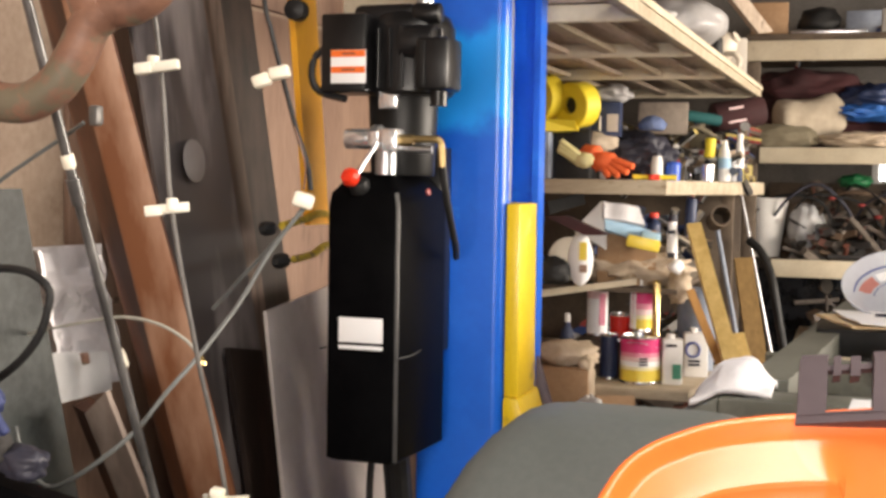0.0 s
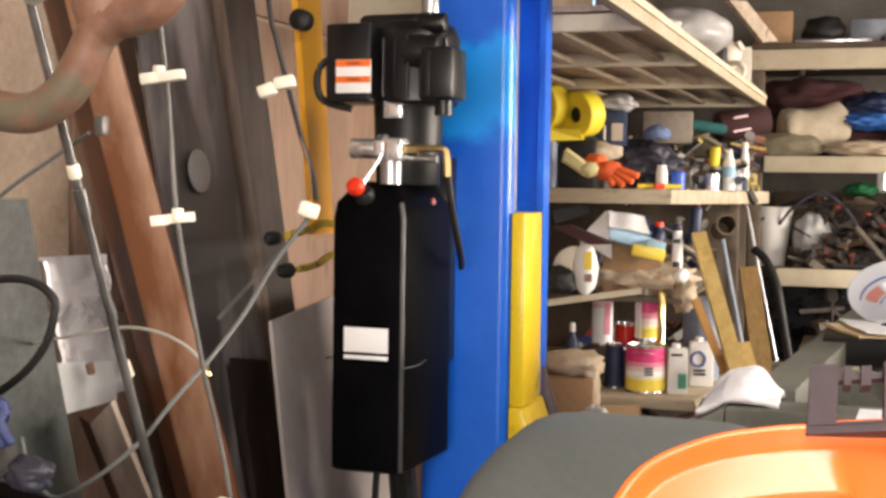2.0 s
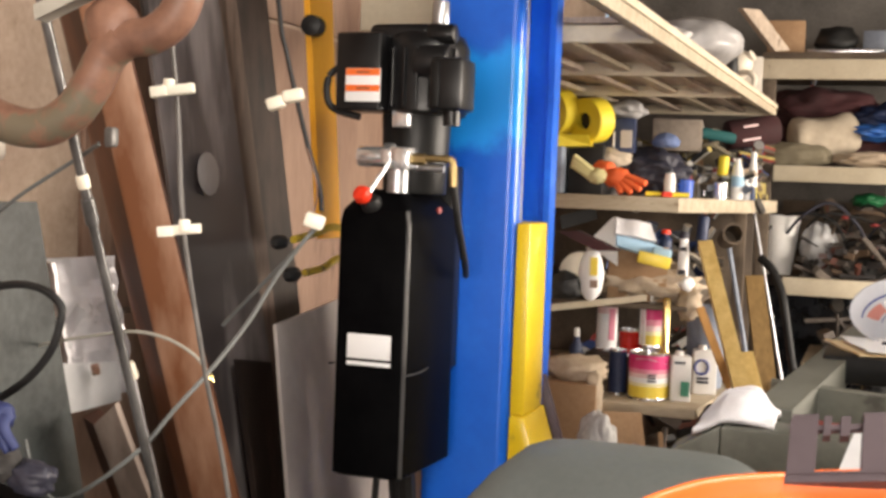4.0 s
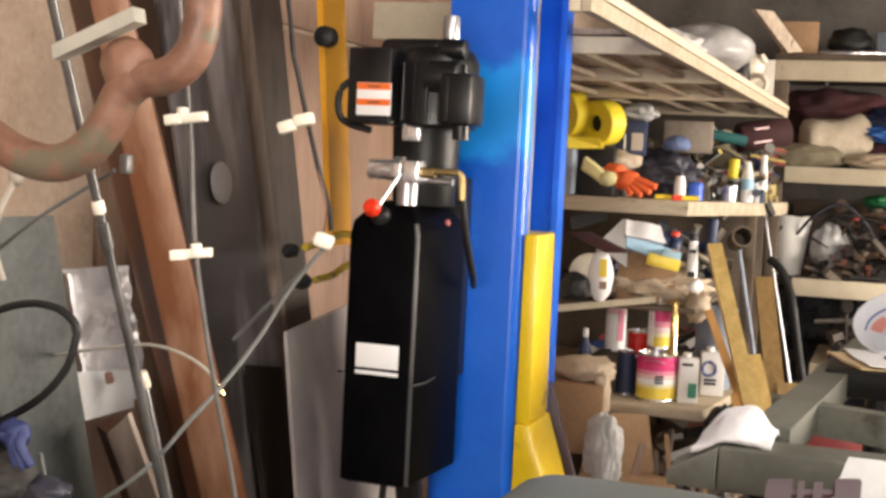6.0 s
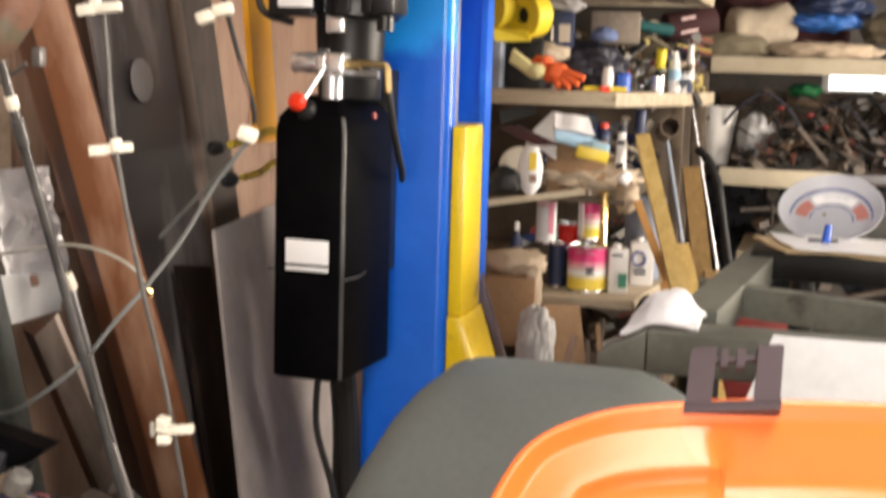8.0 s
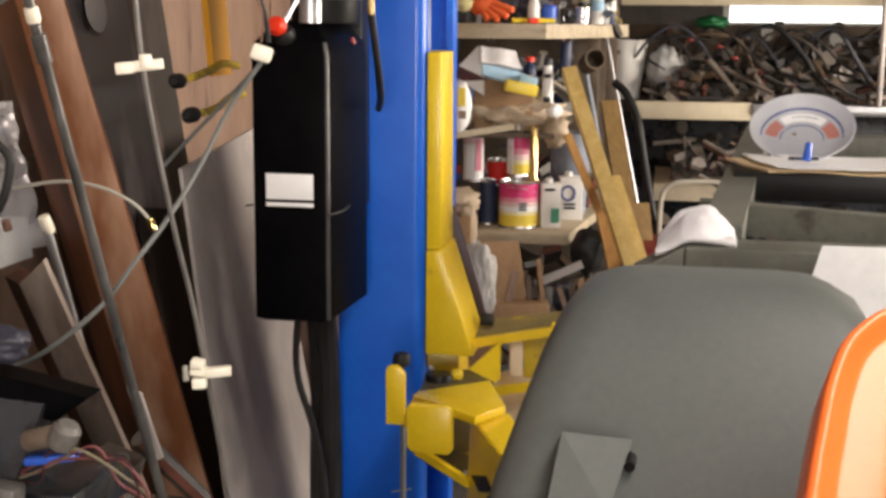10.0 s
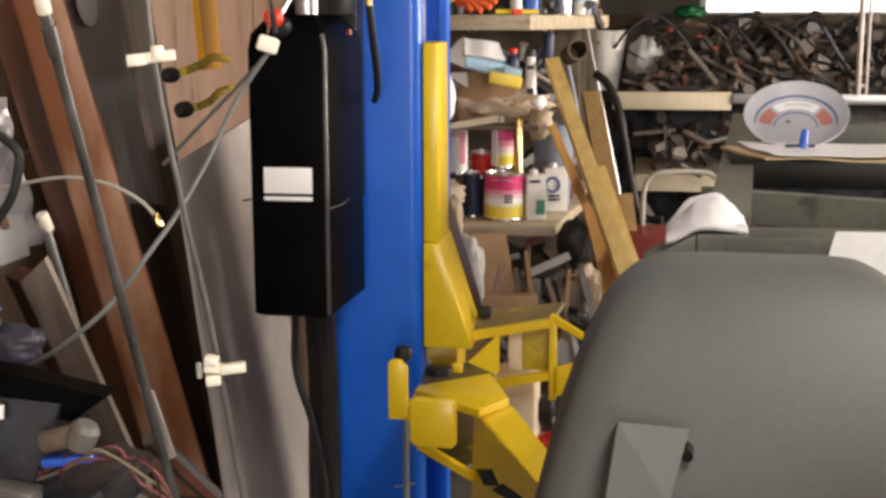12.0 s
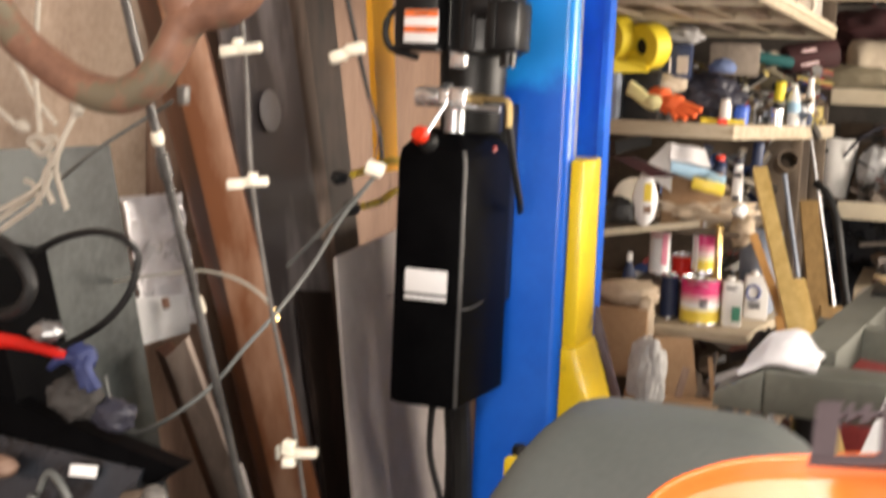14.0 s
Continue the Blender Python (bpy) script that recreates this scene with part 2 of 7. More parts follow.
def lighter_band(m, low, high, colour):
    """Mixes a lighter colour over a band of heights, with a soft uneven border."""
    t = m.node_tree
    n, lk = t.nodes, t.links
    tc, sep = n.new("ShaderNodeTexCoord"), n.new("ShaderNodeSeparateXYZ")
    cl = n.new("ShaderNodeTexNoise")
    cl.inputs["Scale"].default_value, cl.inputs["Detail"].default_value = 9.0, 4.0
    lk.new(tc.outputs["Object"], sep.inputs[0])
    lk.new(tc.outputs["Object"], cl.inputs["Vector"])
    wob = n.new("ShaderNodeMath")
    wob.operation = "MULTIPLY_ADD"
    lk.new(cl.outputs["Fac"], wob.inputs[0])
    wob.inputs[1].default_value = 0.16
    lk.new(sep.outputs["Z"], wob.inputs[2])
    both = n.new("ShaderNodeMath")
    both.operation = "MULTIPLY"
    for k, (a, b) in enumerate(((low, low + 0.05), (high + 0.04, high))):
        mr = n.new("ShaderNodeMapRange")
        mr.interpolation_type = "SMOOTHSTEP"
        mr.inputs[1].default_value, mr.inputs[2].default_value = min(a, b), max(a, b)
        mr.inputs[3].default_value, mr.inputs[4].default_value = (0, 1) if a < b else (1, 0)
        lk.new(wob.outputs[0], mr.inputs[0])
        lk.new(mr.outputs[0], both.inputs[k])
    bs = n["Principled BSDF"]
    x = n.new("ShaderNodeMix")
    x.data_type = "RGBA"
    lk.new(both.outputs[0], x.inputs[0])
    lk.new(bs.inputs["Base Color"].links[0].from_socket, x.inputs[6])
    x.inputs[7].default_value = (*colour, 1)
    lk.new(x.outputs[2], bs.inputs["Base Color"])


lighter_band(m_bluepost, 1.775, 1.985, (0.010, 0.29, 0.90))
m_yellow = surface("yellow_enamel", (0.74, 0.50, 0.010), (0.86, 0.62, 0.02), 0.36, bump=0.05, fine=80, spots=(0.30, 0.21, 0.05), spot_scale=11, spot_at=0.655, coat=0.2)
m_dirtyyel = surface("stained_yellow_steel", (0.36, 0.25, 0.02), (0.58, 0.42, 0.03), 0.5, coarse=12, spots=(0.16, 0.11, 0.04), spot_scale=14, spot_at=0.58)
m_dirty = surface("dirty_yellow_steel", (0.16, 0.13, 0.07), (0.30, 0.24, 0.10), 0.6, coarse=9, spots=(0.5, 0.36, 0.03), spot_scale=9, spot_at=0.62)
m_greasegap = surface("greasy_steel_and_gap_shade", (0.035, 0.028, 0.018), (0.11, 0.085, 0.040), 0.45, coarse=14, spots=(0.30, 0.21, 0.03), spot_scale=16, spot_at=0.62)
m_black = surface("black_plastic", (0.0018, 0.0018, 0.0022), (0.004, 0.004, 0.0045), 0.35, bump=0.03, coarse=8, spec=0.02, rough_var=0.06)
m_blackedge = surface("black_plastic_edge_glint", (0.030, 0.029, 0.030), (0.060, 0.058, 0.058), 0.30, bump=0.02, coarse=8, rough_var=0.06)
m_motor = surface("black_motor_enamel", (0.004, 0.004, 0.0045), (0.010, 0.010, 0.011), 0.36, bump=0.06, coarse=14, spec=0.38, rough_var=0.08, coat=0.05)
m_blackmetal = surface("black_painted_metal", (0.005, 0.005, 0.005), (0.012, 0.012, 0.012), 0.38, bump=0.1, spec=0.25)
m_rubber = surface("black_rubber", (0.008, 0.008, 0.009), (0.02, 0.02, 0.02), 0.5, bump=0.1, spec=0.35)
m_chrome = surface("chrome", (0.80, 0.81, 0.83), (0.92, 0.92, 0.93), 0.24, 0.85, bump=0.03, rough_var=0.06)
m_zinc = surface("zinc_steel", (0.42, 0.43, 0.45), (0.6, 0.61, 0.63), 0.35, 0.9, bump=0.08)
m_oldbrass = surface("dull_brass", (0.26, 0.19, 0.08), (0.40, 0.30, 0.14), 0.4, 0.8, bump=0.05)
m_brass = surface("brass", (0.70, 0.52, 0.2), (0.85, 0.66, 0.3), 0.16, 1.0, bump=0.03)
m_white = surface("white_paper", (0.4860, 0.4860, 0.4905), (0.5760, 0.5760, 0.5805), 0.55, bump=0.05, coarse=9, spots=(0.46, 0.46, 0.475), spot_scale=6, spot_at=0.64)
m_label = surface("white_sticker", (0.90, 0.90, 0.91), (0.94, 0.94, 0.94), 0.35, bump=0.0)
m_orange_st = surface("orange_sticker", (0.85, 0.16, 0.02), (0.88, 0.19, 0.03), 0.4, bump=0.0)
m_red = surface("red_plastic", (0.75, 0.03, 0.01), (0.85, 0.05, 0.015), 0.35, bump=0.03)
m_redgloss = surface("dark_red_gloss_plastic", (0.42, 0.008, 0.006), (0.54, 0.016, 0.010), 0.22, bump=0.03)
m_clip = surface("ivory_plastic", (0.80, 0.74, 0.60), (0.9, 0.86, 0.74), 0.4, bump=0.05)
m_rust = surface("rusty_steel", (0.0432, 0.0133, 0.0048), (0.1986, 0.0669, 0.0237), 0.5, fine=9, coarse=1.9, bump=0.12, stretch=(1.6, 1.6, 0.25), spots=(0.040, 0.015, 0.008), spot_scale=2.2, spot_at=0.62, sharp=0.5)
m_rusttan = surface("orange_rust_lit_faces", (0.215, 0.083, 0.036), (0.450, 0.265, 0.175), 0.45, fine=8, coarse=1.8, bump=0.10, stretch=(2.2, 2.2, 0.22), spots=(0.33, 0.125, 0.040), spot_scale=2.2, spot_at=0.58, sharp=0.7)
m_rod = surface("grey_rod_steel", (0.085, 0.08, 0.075), (0.17, 0.16, 0.15), 0.42, 0.2, coarse=12)
m_rust2 = surface("rust_bronze", (0.1342, 0.0671, 0.0464), (0.3050, 0.1586, 0.1037), 0.5, fine=55, coarse=8, bump=0.6, spots=(0.15, 0.125, 0.085), spot_scale=13, spot_at=0.50)
m_galv = surface("galvanised_sheet", (0.3268, 0.2924, 0.2795), (0.4644, 0.4257, 0.4085), 0.45, 0.1, fine=14, coarse=2.4, bump=0.06, spots=(0.56, 0.515, 0.50), spot_scale=2.6, spot_at=0.60, sharp=0.2)
m_darksteel = surface("grey_lilac_steel", (0.0782, 0.0681, 0.0681), (0.2760, 0.2466, 0.2466), 0.36, 0.15, fine=7, coarse=2.3, bump=0.03, stretch=(1.5, 1.5, 0.40), spots=(0.040, 0.034, 0.032), spot_scale=2.6, spot_at=0.57, sharp=0.8)
m_spot = surface("pale_bare_steel", (0.1872, 0.1677, 0.1654), (0.2574, 0.2340, 0.2301), 0.45, 0.2, bump=0.03)
m_rackply = surface("dusty_plywood", (0.2925, 0.2301, 0.1755), (0.5850, 0.4778, 0.3802), 0.8, fine=20, coarse=2.2, stretch=(6, 0.8, 2), spots=(0.10, 0.075, 0.06), spot_scale=4)
m_grimy = surface("grimy_white_plastic", (0.0784, 0.0735, 0.0686), (0.1470, 0.1372, 0.1249), 0.5, bump=0.1, coarse=16, spots=(0.08, 0.07, 0.06), spot_scale=20)
m_jug = surface("cream_plastic", (0.62, 0.56, 0.46), (0.74, 0.68, 0.58), 0.45, bump=0.05)
m_paper = surface("off_white_card", (0.50, 0.46, 0.41), (0.60, 0.56, 0.50), 0.7, bump=0.1)
m_plum = surface("dark_plum_shade", (0.030, 0.014, 0.024), (0.060, 0.030, 0.046), 0.5, bump=0.08)
m_pipe = surface("dull_pipe_steel", (0.0560, 0.0536, 0.0520), (0.1600, 0.1544, 0.1504), 0.32, 0.4, coarse=18, stretch=(1, 1, 0.4), spots=(0.42, 0.40, 0.38), spot_scale=16, spot_at=0.60)
m_darkwood = surface("stained_wood_and_gap_shade", (0.0154, 0.0098, 0.0077), (0.0525, 0.0350, 0.0280), 0.55, fine=20, coarse=2.2, bump=0.06, stretch=(2, 2, 0.5), spots=(0.012, 0.009, 0.008), spot_scale=2.5, spot_at=0.55, sharp=0.7)
m_rustdark = surface("brown_stained_plank", (0.085, 0.056, 0.043), (0.215, 0.155, 0.124), 0.6, fine=16, coarse=2.2, bump=0.06, stretch=(2.4, 2.4, 0.40), spots=(0.21, 0.115, 0.045), spot_scale=3.0, spot_at=0.63, sharp=0.7)
m_brownwood = surface("brown_wood", (0.19, 0.115, 0.08), (0.30, 0.20, 0.15), 0.65, stretch=(4, 4, 0.6), fine=20)
m_tanwood = surface("worn_tan_wood", (0.1824, 0.1363, 0.1104), (0.3360, 0.2640, 0.2208), 0.6, stretch=(2, 2, 0.5), fine=20, coarse=2.5, bump=0.08, spots=(0.13, 0.09, 0.07), spot_scale=4, spot_at=0.63, sharp=0.5)
m_foil = surface("silver_foil", (0.5580, 0.5400, 0.5580), (0.7920, 0.7830, 0.8100), 0.30, 0.35, fine=30, coarse=9, bump=0.8)
m_greenplate = surface("grey_green_paint", (0.0153, 0.0195, 0.0204), (0.0510, 0.0595, 0.0587), 0.4, bump=0.06, coarse=3, spots=(0.016, 0.019, 0.019), spot_scale=4, sharp=0.6)
m_amber = surface("amber_enamel", (0.80, 0.36, 0.02), (0.88, 0.44, 0.035), 0.4, bump=0.05)
m_pine = surface("pine_plank", (0.52, 0.355, 0.115), (0.70, 0.52, 0.21), 0.6, stretch=(9, 9, 0.5), fine=14, coarse=2.5)
m_pine2 = surface("brown_pine", (0.17, 0.10, 0.03), (0.26, 0.16, 0.055), 0.65, stretch=(9, 9, 0.5), fine=14)
m_redpine = surface("orange_pine", (0.44, 0.22, 0.06), (0.56, 0.31, 0.10), 0.65, stretch=(8, 8, 0.6), fine=14)
m_greyframe = surface("grey_primer", (0.092, 0.094, 0.078), (0.150, 0.152, 0.128), 0.5, bump=0.08, coarse=4, spots=(0.07, 0.068, 0.058), spot_scale=6, sharp=0.4)
m_cowl = surface("grey_moulded_plastic", (0.0744, 0.0818, 0.0781), (0.1042, 0.1125, 0.1079), 0.5, bump=0.04, fine=140, coarse=3, spec=0.3)
m_hood = surface("orange_gloss_plastic", (0.88, 0.165, 0.030), (0.91, 0.185, 0.038), 0.27, bump=0.015, coat=0.0, spec=0.40, rough_var=0.04)
m_latch = surface("dark_brown_plastic", (0.0440, 0.0308, 0.0352), (0.0704, 0.0506, 0.0572), 0.5, bump=0.05, spec=0.25)
m_card = surface("cardboard", (0.28, 0.165, 0.085), (0.40, 0.255, 0.145), 0.8, coarse=5)
m_dusty = surface("dusty_card", (0.20, 0.165, 0.135), (0.32, 0.27, 0.225), 0.85, bump=0.2, coarse=6)
m_buff = surface("buff_card", (0.70, 0.53, 0.30), (0.80, 0.63, 0.39), 0.7, bump=0.2, coarse=8)
m_kraft = surface("kraft_paper", (0.42, 0.33, 0.23), (0.56, 0.46, 0.35), 0.8, bump=0.5, coarse=14)
m_towel = surface("white_towel", (0.60, 0.585, 0.61), (0.74, 0.73, 0.755), 0.95, fine=260, coarse=14, bump=0.6)
m_tan = surface("tan_towel", (0.34, 0.285, 0.215), (0.50, 0.43, 0.335), 0.95, fine=180, coarse=9, bump=0.6)
m_maroon = surface("maroon_cloth", (0.0195, 0.0045, 0.0053), (0.0495, 0.0105, 0.0128), 0.85, bump=0.3)
m_navy = surface("blue_tarpaulin", (0.02, 0.09, 0.36), (0.04, 0.16, 0.5), 0.4, bump=0.3)
m_darkblue = surface("dark_navy_plastic", (0.012, 0.02, 0.06), (0.03, 0.05, 0.12), 0.45)
m_green = surface("green_plastic", (0.008, 0.11, 0.036), (0.016, 0.18, 0.06), 0.4, bump=0.2)
m_teal = surface("teal_cloth", (0.006, 0.065, 0.068), (0.014, 0.105, 0.105), 0.85)
m_bluecap = surface("faded_blue_cloth", (0.075, 0.115, 0.245), (0.15, 0.20, 0.36), 0.9, bump=0.2, fine=120)
m_glove = surface("orange_glove", (0.85, 0.13, 0.03), (0.92, 0.18, 0.05), 0.7, bump=0.2)
m_glovey = surface("pale_yellow_glove", (0.70, 0.63, 0.28), (0.8, 0.74, 0.42), 0.75, bump=0.2)
m_reel = surface("yellow_webbing", (0.70, 0.55, 0.02), (0.82, 0.66, 0.05), 0.5, bump=0.2, fine=120)
m_clear = surface("clear_plastic", (0.62, 0.63, 0.64), (0.80, 0.80, 0.81), 0.2, trans=0.45, bump=0.5, coarse=22)
m_greyplast = surface("grey_blue_plastic", (0.18, 0.21, 0.27), (0.30, 0.34, 0.42), 0.4)
m_whiteplast = surface("white_plastic", (0.72, 0.71, 0.69), (0.82, 0.81, 0.79), 0.4, bump=0.05)
m_bluebit = surface("blue_plastic", (0.02, 0.08, 0.45), (0.03, 0.12, 0.6), 0.35)
m_sky = surface("sky_blue_cloth", (0.28, 0.46, 0.62), (0.42, 0.58, 0.72), 0.85)
m_pink = surface("magenta_print", (0.62, 0.03, 0.16), (0.72, 0.06, 0.24), 0.35, bump=0.02)
m_midpink = surface("light_magenta_print", (0.72, 0.24, 0.34), (0.78, 0.32, 0.42), 0.35, bump=0.02)
m_bagfilm = surface("milky_plastic_film", (0.24, 0.232, 0.235), (0.44, 0.43, 0.43), 0.35, bump=0.25, coarse=7, fine=30)
m_bagwhite = surface("woven_white_sack", (0.4160, 0.4080, 0.4000), (0.5440, 0.5360, 0.5200), 0.8, bump=0.4, coarse=12, spots=(0.30, 0.33, 0.42), spot_scale=9, spot_at=0.66)
m_yelprint = surface("yellow_print", (0.80, 0.60, 0.05), (0.86, 0.68, 0.1), 0.35, bump=0.02)
m_paleprint = surface("pale_pink_print", (0.78, 0.55, 0.56), (0.84, 0.66, 0.66), 0.35, bump=0.02)
m_paleyel = surface("pale_yellow_print", (0.82, 0.74, 0.42), (0.86, 0.79, 0.5), 0.35, bump=0.02)
m_tin = surface("tin_plate", (0.55, 0.55, 0.56), (0.7, 0.7, 0.72), 0.25, 1.0, bump=0.05)
m_greenprint = surface("green_print", (0.03, 0.22, 0.14), (0.05, 0.28, 0.18), 0.4, bump=0.02)
m_ink = surface("dark_ink", (0.02, 0.02, 0.03), (0.04, 0.04, 0.06), 0.5, bump=0.0)
m_blueink = surface("blue_ink", (0.075, 0.09, 0.24), (0.11, 0.13, 0.32), 0.45, bump=0.0)
m_salmon = surface("salmon_print", (0.46, 0.17, 0.145), (0.54, 0.235, 0.20), 0.45, bump=0.0)
m_khaki = surface("khaki_canvas", (0.1400, 0.1190, 0.0770), (0.2030, 0.1750, 0.1190), 0.9, bump=0.3)
m_bowl = surface("bluish_white_plastic", (0.46, 0.475, 0.52), (0.54, 0.555, 0.60), 0.35, bump=0.02)


def mixed(name, colours, rough=0.5, whole=False):
    """A material whose loose pieces each take one of a few colours, with dirt over them."""
    m = surface(name, (0.5, 0.5, 0.5), (1.0, 1.0, 1.0), rough, coarse=10, bump=0.2)
    t = m.node_tree
    g = t.nodes.new("ShaderNodeNewGeometry")
    r = t.nodes.new("ShaderNodeValToRGB")
    r.color_ramp.interpolation = "CONSTANT"
    while len(r.color_ramp.elements) < len(colours):
        r.color_ramp.elements.new(0.5)
    for k, c in enumerate(colours):
        r.color_ramp.elements[k].position = k / len(colours)
        r.color_ramp.elements[k].color = (*c, 1)
    if whole:
        g = t.nodes.new("ShaderNodeObjectInfo")
    t.links.new(g.outputs["Random" if whole else "Random Per Island"], r.inputs[0])
    bs = t.nodes["Principled BSDF"]
    old = bs.inputs["Base Color"].links[0].from_socket
    x = t.nodes.new("ShaderNodeMix")
    x.data_type, x.blend_type = "RGBA", "MULTIPLY"
    x.inputs[0].default_value = 1.0
    t.links.new(old, x.inputs[6])
    t.links.new(r.outputs[0], x.inputs[7])
    t.links.new(x.outputs[2], bs.inputs["Base Color"])
    return m


m_clutter = mixed("mixed_clutter", ((0.05, 0.045, 0.04), (0.30, 0.22, 0.15), (0.02, 0.02, 0.025), (0.60, 0.58, 0.54), (0.10, 0.12, 0.16), (0.42, 0.36, 0.28), (0.03, 0.06, 0.20), (0.16, 0.13, 0.10), (0.30, 0.05, 0.04), (0.08, 0.07, 0.06), (0.35, 0.34, 0.33), (0.5, 0.4, 0.12)))
m_junk = mixed("greasy_junk", ((0.06, 0.05, 0.042), (0.13, 0.10, 0.08), (0.035, 0.031, 0.03), (0.18, 0.15, 0.13), (0.095, 0.08, 0.07), (0.15, 0.10, 0.065), (0.045, 0.042, 0.042), (0.21, 0.175, 0.145), (0.075, 0.062, 0.05), (0.14, 0.05, 0.035)), 0.45)
m_junkpiece = mixed("greasy_part", ((0.06, 0.05, 0.042), (0.13, 0.10, 0.08), (0.035, 0.031, 0.03), (0.18, 0.15, 0.13), (0.095, 0.08, 0.07), (0.15, 0.10, 0.065), (0.045, 0.042, 0.042), (0.21, 0.175, 0.145), (0.075, 0.062, 0.05), (0.14, 0.05, 0.035)), 0.45, True)
m_hose = surface("grey_rubber_hose", (0.0900, 0.0960, 0.0930), (0.1500, 0.1575, 0.1515), 0.45, bump=0.1)
m_palehose = surface("pale_hose", (0.34, 0.32, 0.27), (0.48, 0.46, 0.40), 0.5, bump=0.1)
m_rope = surface("off_white_rope", (0.36, 0.32, 0.27), (0.5, 0.45, 0.38), 0.9, fine=200, bump=0.6)
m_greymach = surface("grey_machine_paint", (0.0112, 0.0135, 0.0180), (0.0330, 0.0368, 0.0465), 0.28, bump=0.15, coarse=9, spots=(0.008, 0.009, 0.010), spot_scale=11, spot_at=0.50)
m_pinkwire = surface("pink_wire", (0.1200, 0.0300, 0.0330), (0.1920, 0.0660, 0.0660), 0.5)
m_rag = surface("periwinkle_rubber", (0.0110, 0.0176, 0.0770), (0.0303, 0.0440, 0.1430), 0.6, bump=0.3, coarse=14)
m_tinrag = surface("grey_shop_rag", (0.0224, 0.0203, 0.0189), (0.0630, 0.0581, 0.0560), 0.95, bump=0.5)
m_foam = surface("cream_foam", (0.74, 0.58, 0.40), (0.82, 0.68, 0.5), 0.9, bump=0.3)
m_redbox = surface("dark_red_paint", (0.20, 0.02, 0.02), (0.32, 0.05, 0.045), 0.45)

# ---------------------------------------------------------------- room
FL, CE = 0.2, 2.55
WX, EX, SY, NY = -1.26, 3.2, -2.7, 6.1


def setting(name, bm, material, label, category, angle=35):
    return solo(name, bm, material, label, category, kind="structure", angle=angle)


setting("floor", box(B(), (WX - 0.1, SY - 0.1, FL - 0.12), (EX + 0.1, NY + 0.1, FL)), m_floor, "stained grey concrete garage floor", "floor")
setting("ceiling", box(B(), (WX - 0.1, SY - 0.1, CE), (EX + 0.1, NY + 0.1, CE + 0.1)), m_ceil, "dull board ceiling of the garage", "ceiling")
wall_west = setting("wall_west", box(B(), (WX - 0.1, SY - 0.1, FL), (WX - 0.012, NY, CE)), m_plaster, "beige stained wall with brown plywood boards", "wall")
# The broad opening is added out of view for the fill light.
bm = B()
box(bm, (EX, SY, FL), (EX + 0.1, 2.25, CE))
box(bm, (EX, 5.15, FL), (EX + 0.1, NY, CE))
box(bm, (EX, 2.25, FL), (EX + 0.1, 5.15, 1.15))
box(bm, (EX, 2.25, 2.3), (EX + 0.1, 5.15, CE))
setting("wall_east", bm, m_block, "plain grey garage wall with an added, unseen opening", "wall")
# north wall with a small window
bm = B()
box(bm, (WX, NY, FL), (0.02, NY + 0.1, CE))
box(bm, (0.98, NY, FL), (EX, NY + 0.1, CE))
box(bm, (0.02, NY, FL), (0.98, NY + 0.1, 1.46))
box(bm, (0.02, NY, 1.56), (0.98, NY + 0.1, CE))
setting("wall_north", bm, m_block, "grey wall behind the storage shelves", "wall")
win = thing("window_1", (0.32, NY + 0.05, 1.46), "small bright window behind the back shelf", "window", kind="structure")
bm = B()
for lo, hi in (((0.02, NY + 0.02, 1.46), (0.05, NY + 0.07, 1.56)), ((0.95, NY + 0.02, 1.46), (0.98, NY + 0.07, 1.56)), ((0.05, NY + 0.02, 1.46), (0.95, NY + 0.07, 1.472)), ((0.05, NY + 0.02, 1.548), (0.95, NY + 0.07, 1.56))):
    box(bm, lo, hi, 0.003)
part("window_frame", bm, m_whiteplast, win)
m_day = surface("daylight_backdrop", (1.0, 0.98, 0.94), (1.0, 0.98, 0.94), 0.9, bump=0.0, glow=1.6)
setting("backdrop", box(B(), (-0.3, NY + 0.6, 1.2), (1.35, NY + 0.62, 1.8)), m_day, "pale bright daylight outside the small window", "backdrop")
# south wall with the open garage door
bm = B()
box(bm, (WX, SY - 0.1, FL), (-1.0, SY, CE))
box(bm, (2.0, SY - 0.1, FL), (EX, SY, CE))
box(bm, (-1.0, SY - 0.1, 2.2), (2.0, SY, CE))
setting("wall_south", bm, m_block, "grey wall round the open garage door", "wall")
setting("ground", box(B(), (-60, -120, FL - 0.22), (60, SY - 0.1, FL - 0.1)), m_floor, "grey yard outside the open door", "ground")

# plywood sheets nailed on the west wall, with a stained beige upper part
# The last two stand out of view, added to keep the tank's reflection dark.
for y0, y1, z0, z1 in ((2.60, 3.5, FL, 1.80), (2.60, 3.5, 1.81, CE), (1.30, 2.59, FL, 1.22), (0.2, 1.29, FL, 1.22), (3.51, 4.6, FL, CE), (2.0, 2.59, 1.23, CE), (-2.6, 0.19, FL, CE), (0.2, 1.0, 1.23, CE)):
    ob = part("panel", box(B(), (WX - 0.011, y0, z0), (WX, y1, z1), 0.002), m_ply, wall_west)

# strip light fitting on the ceiling
fit_ = thing("ceiling_light", (0.352, 0.860, 2.55), "long white metal strip light on the ceiling", "ceiling light")
part("housing", prism(B(), [(0.140, 2.548), (0.170, 2.505), (0.534, 2.505), (0.564, 2.548)], "y", 0.217, 1.507, 0.004), m_whiteplast, fit_)
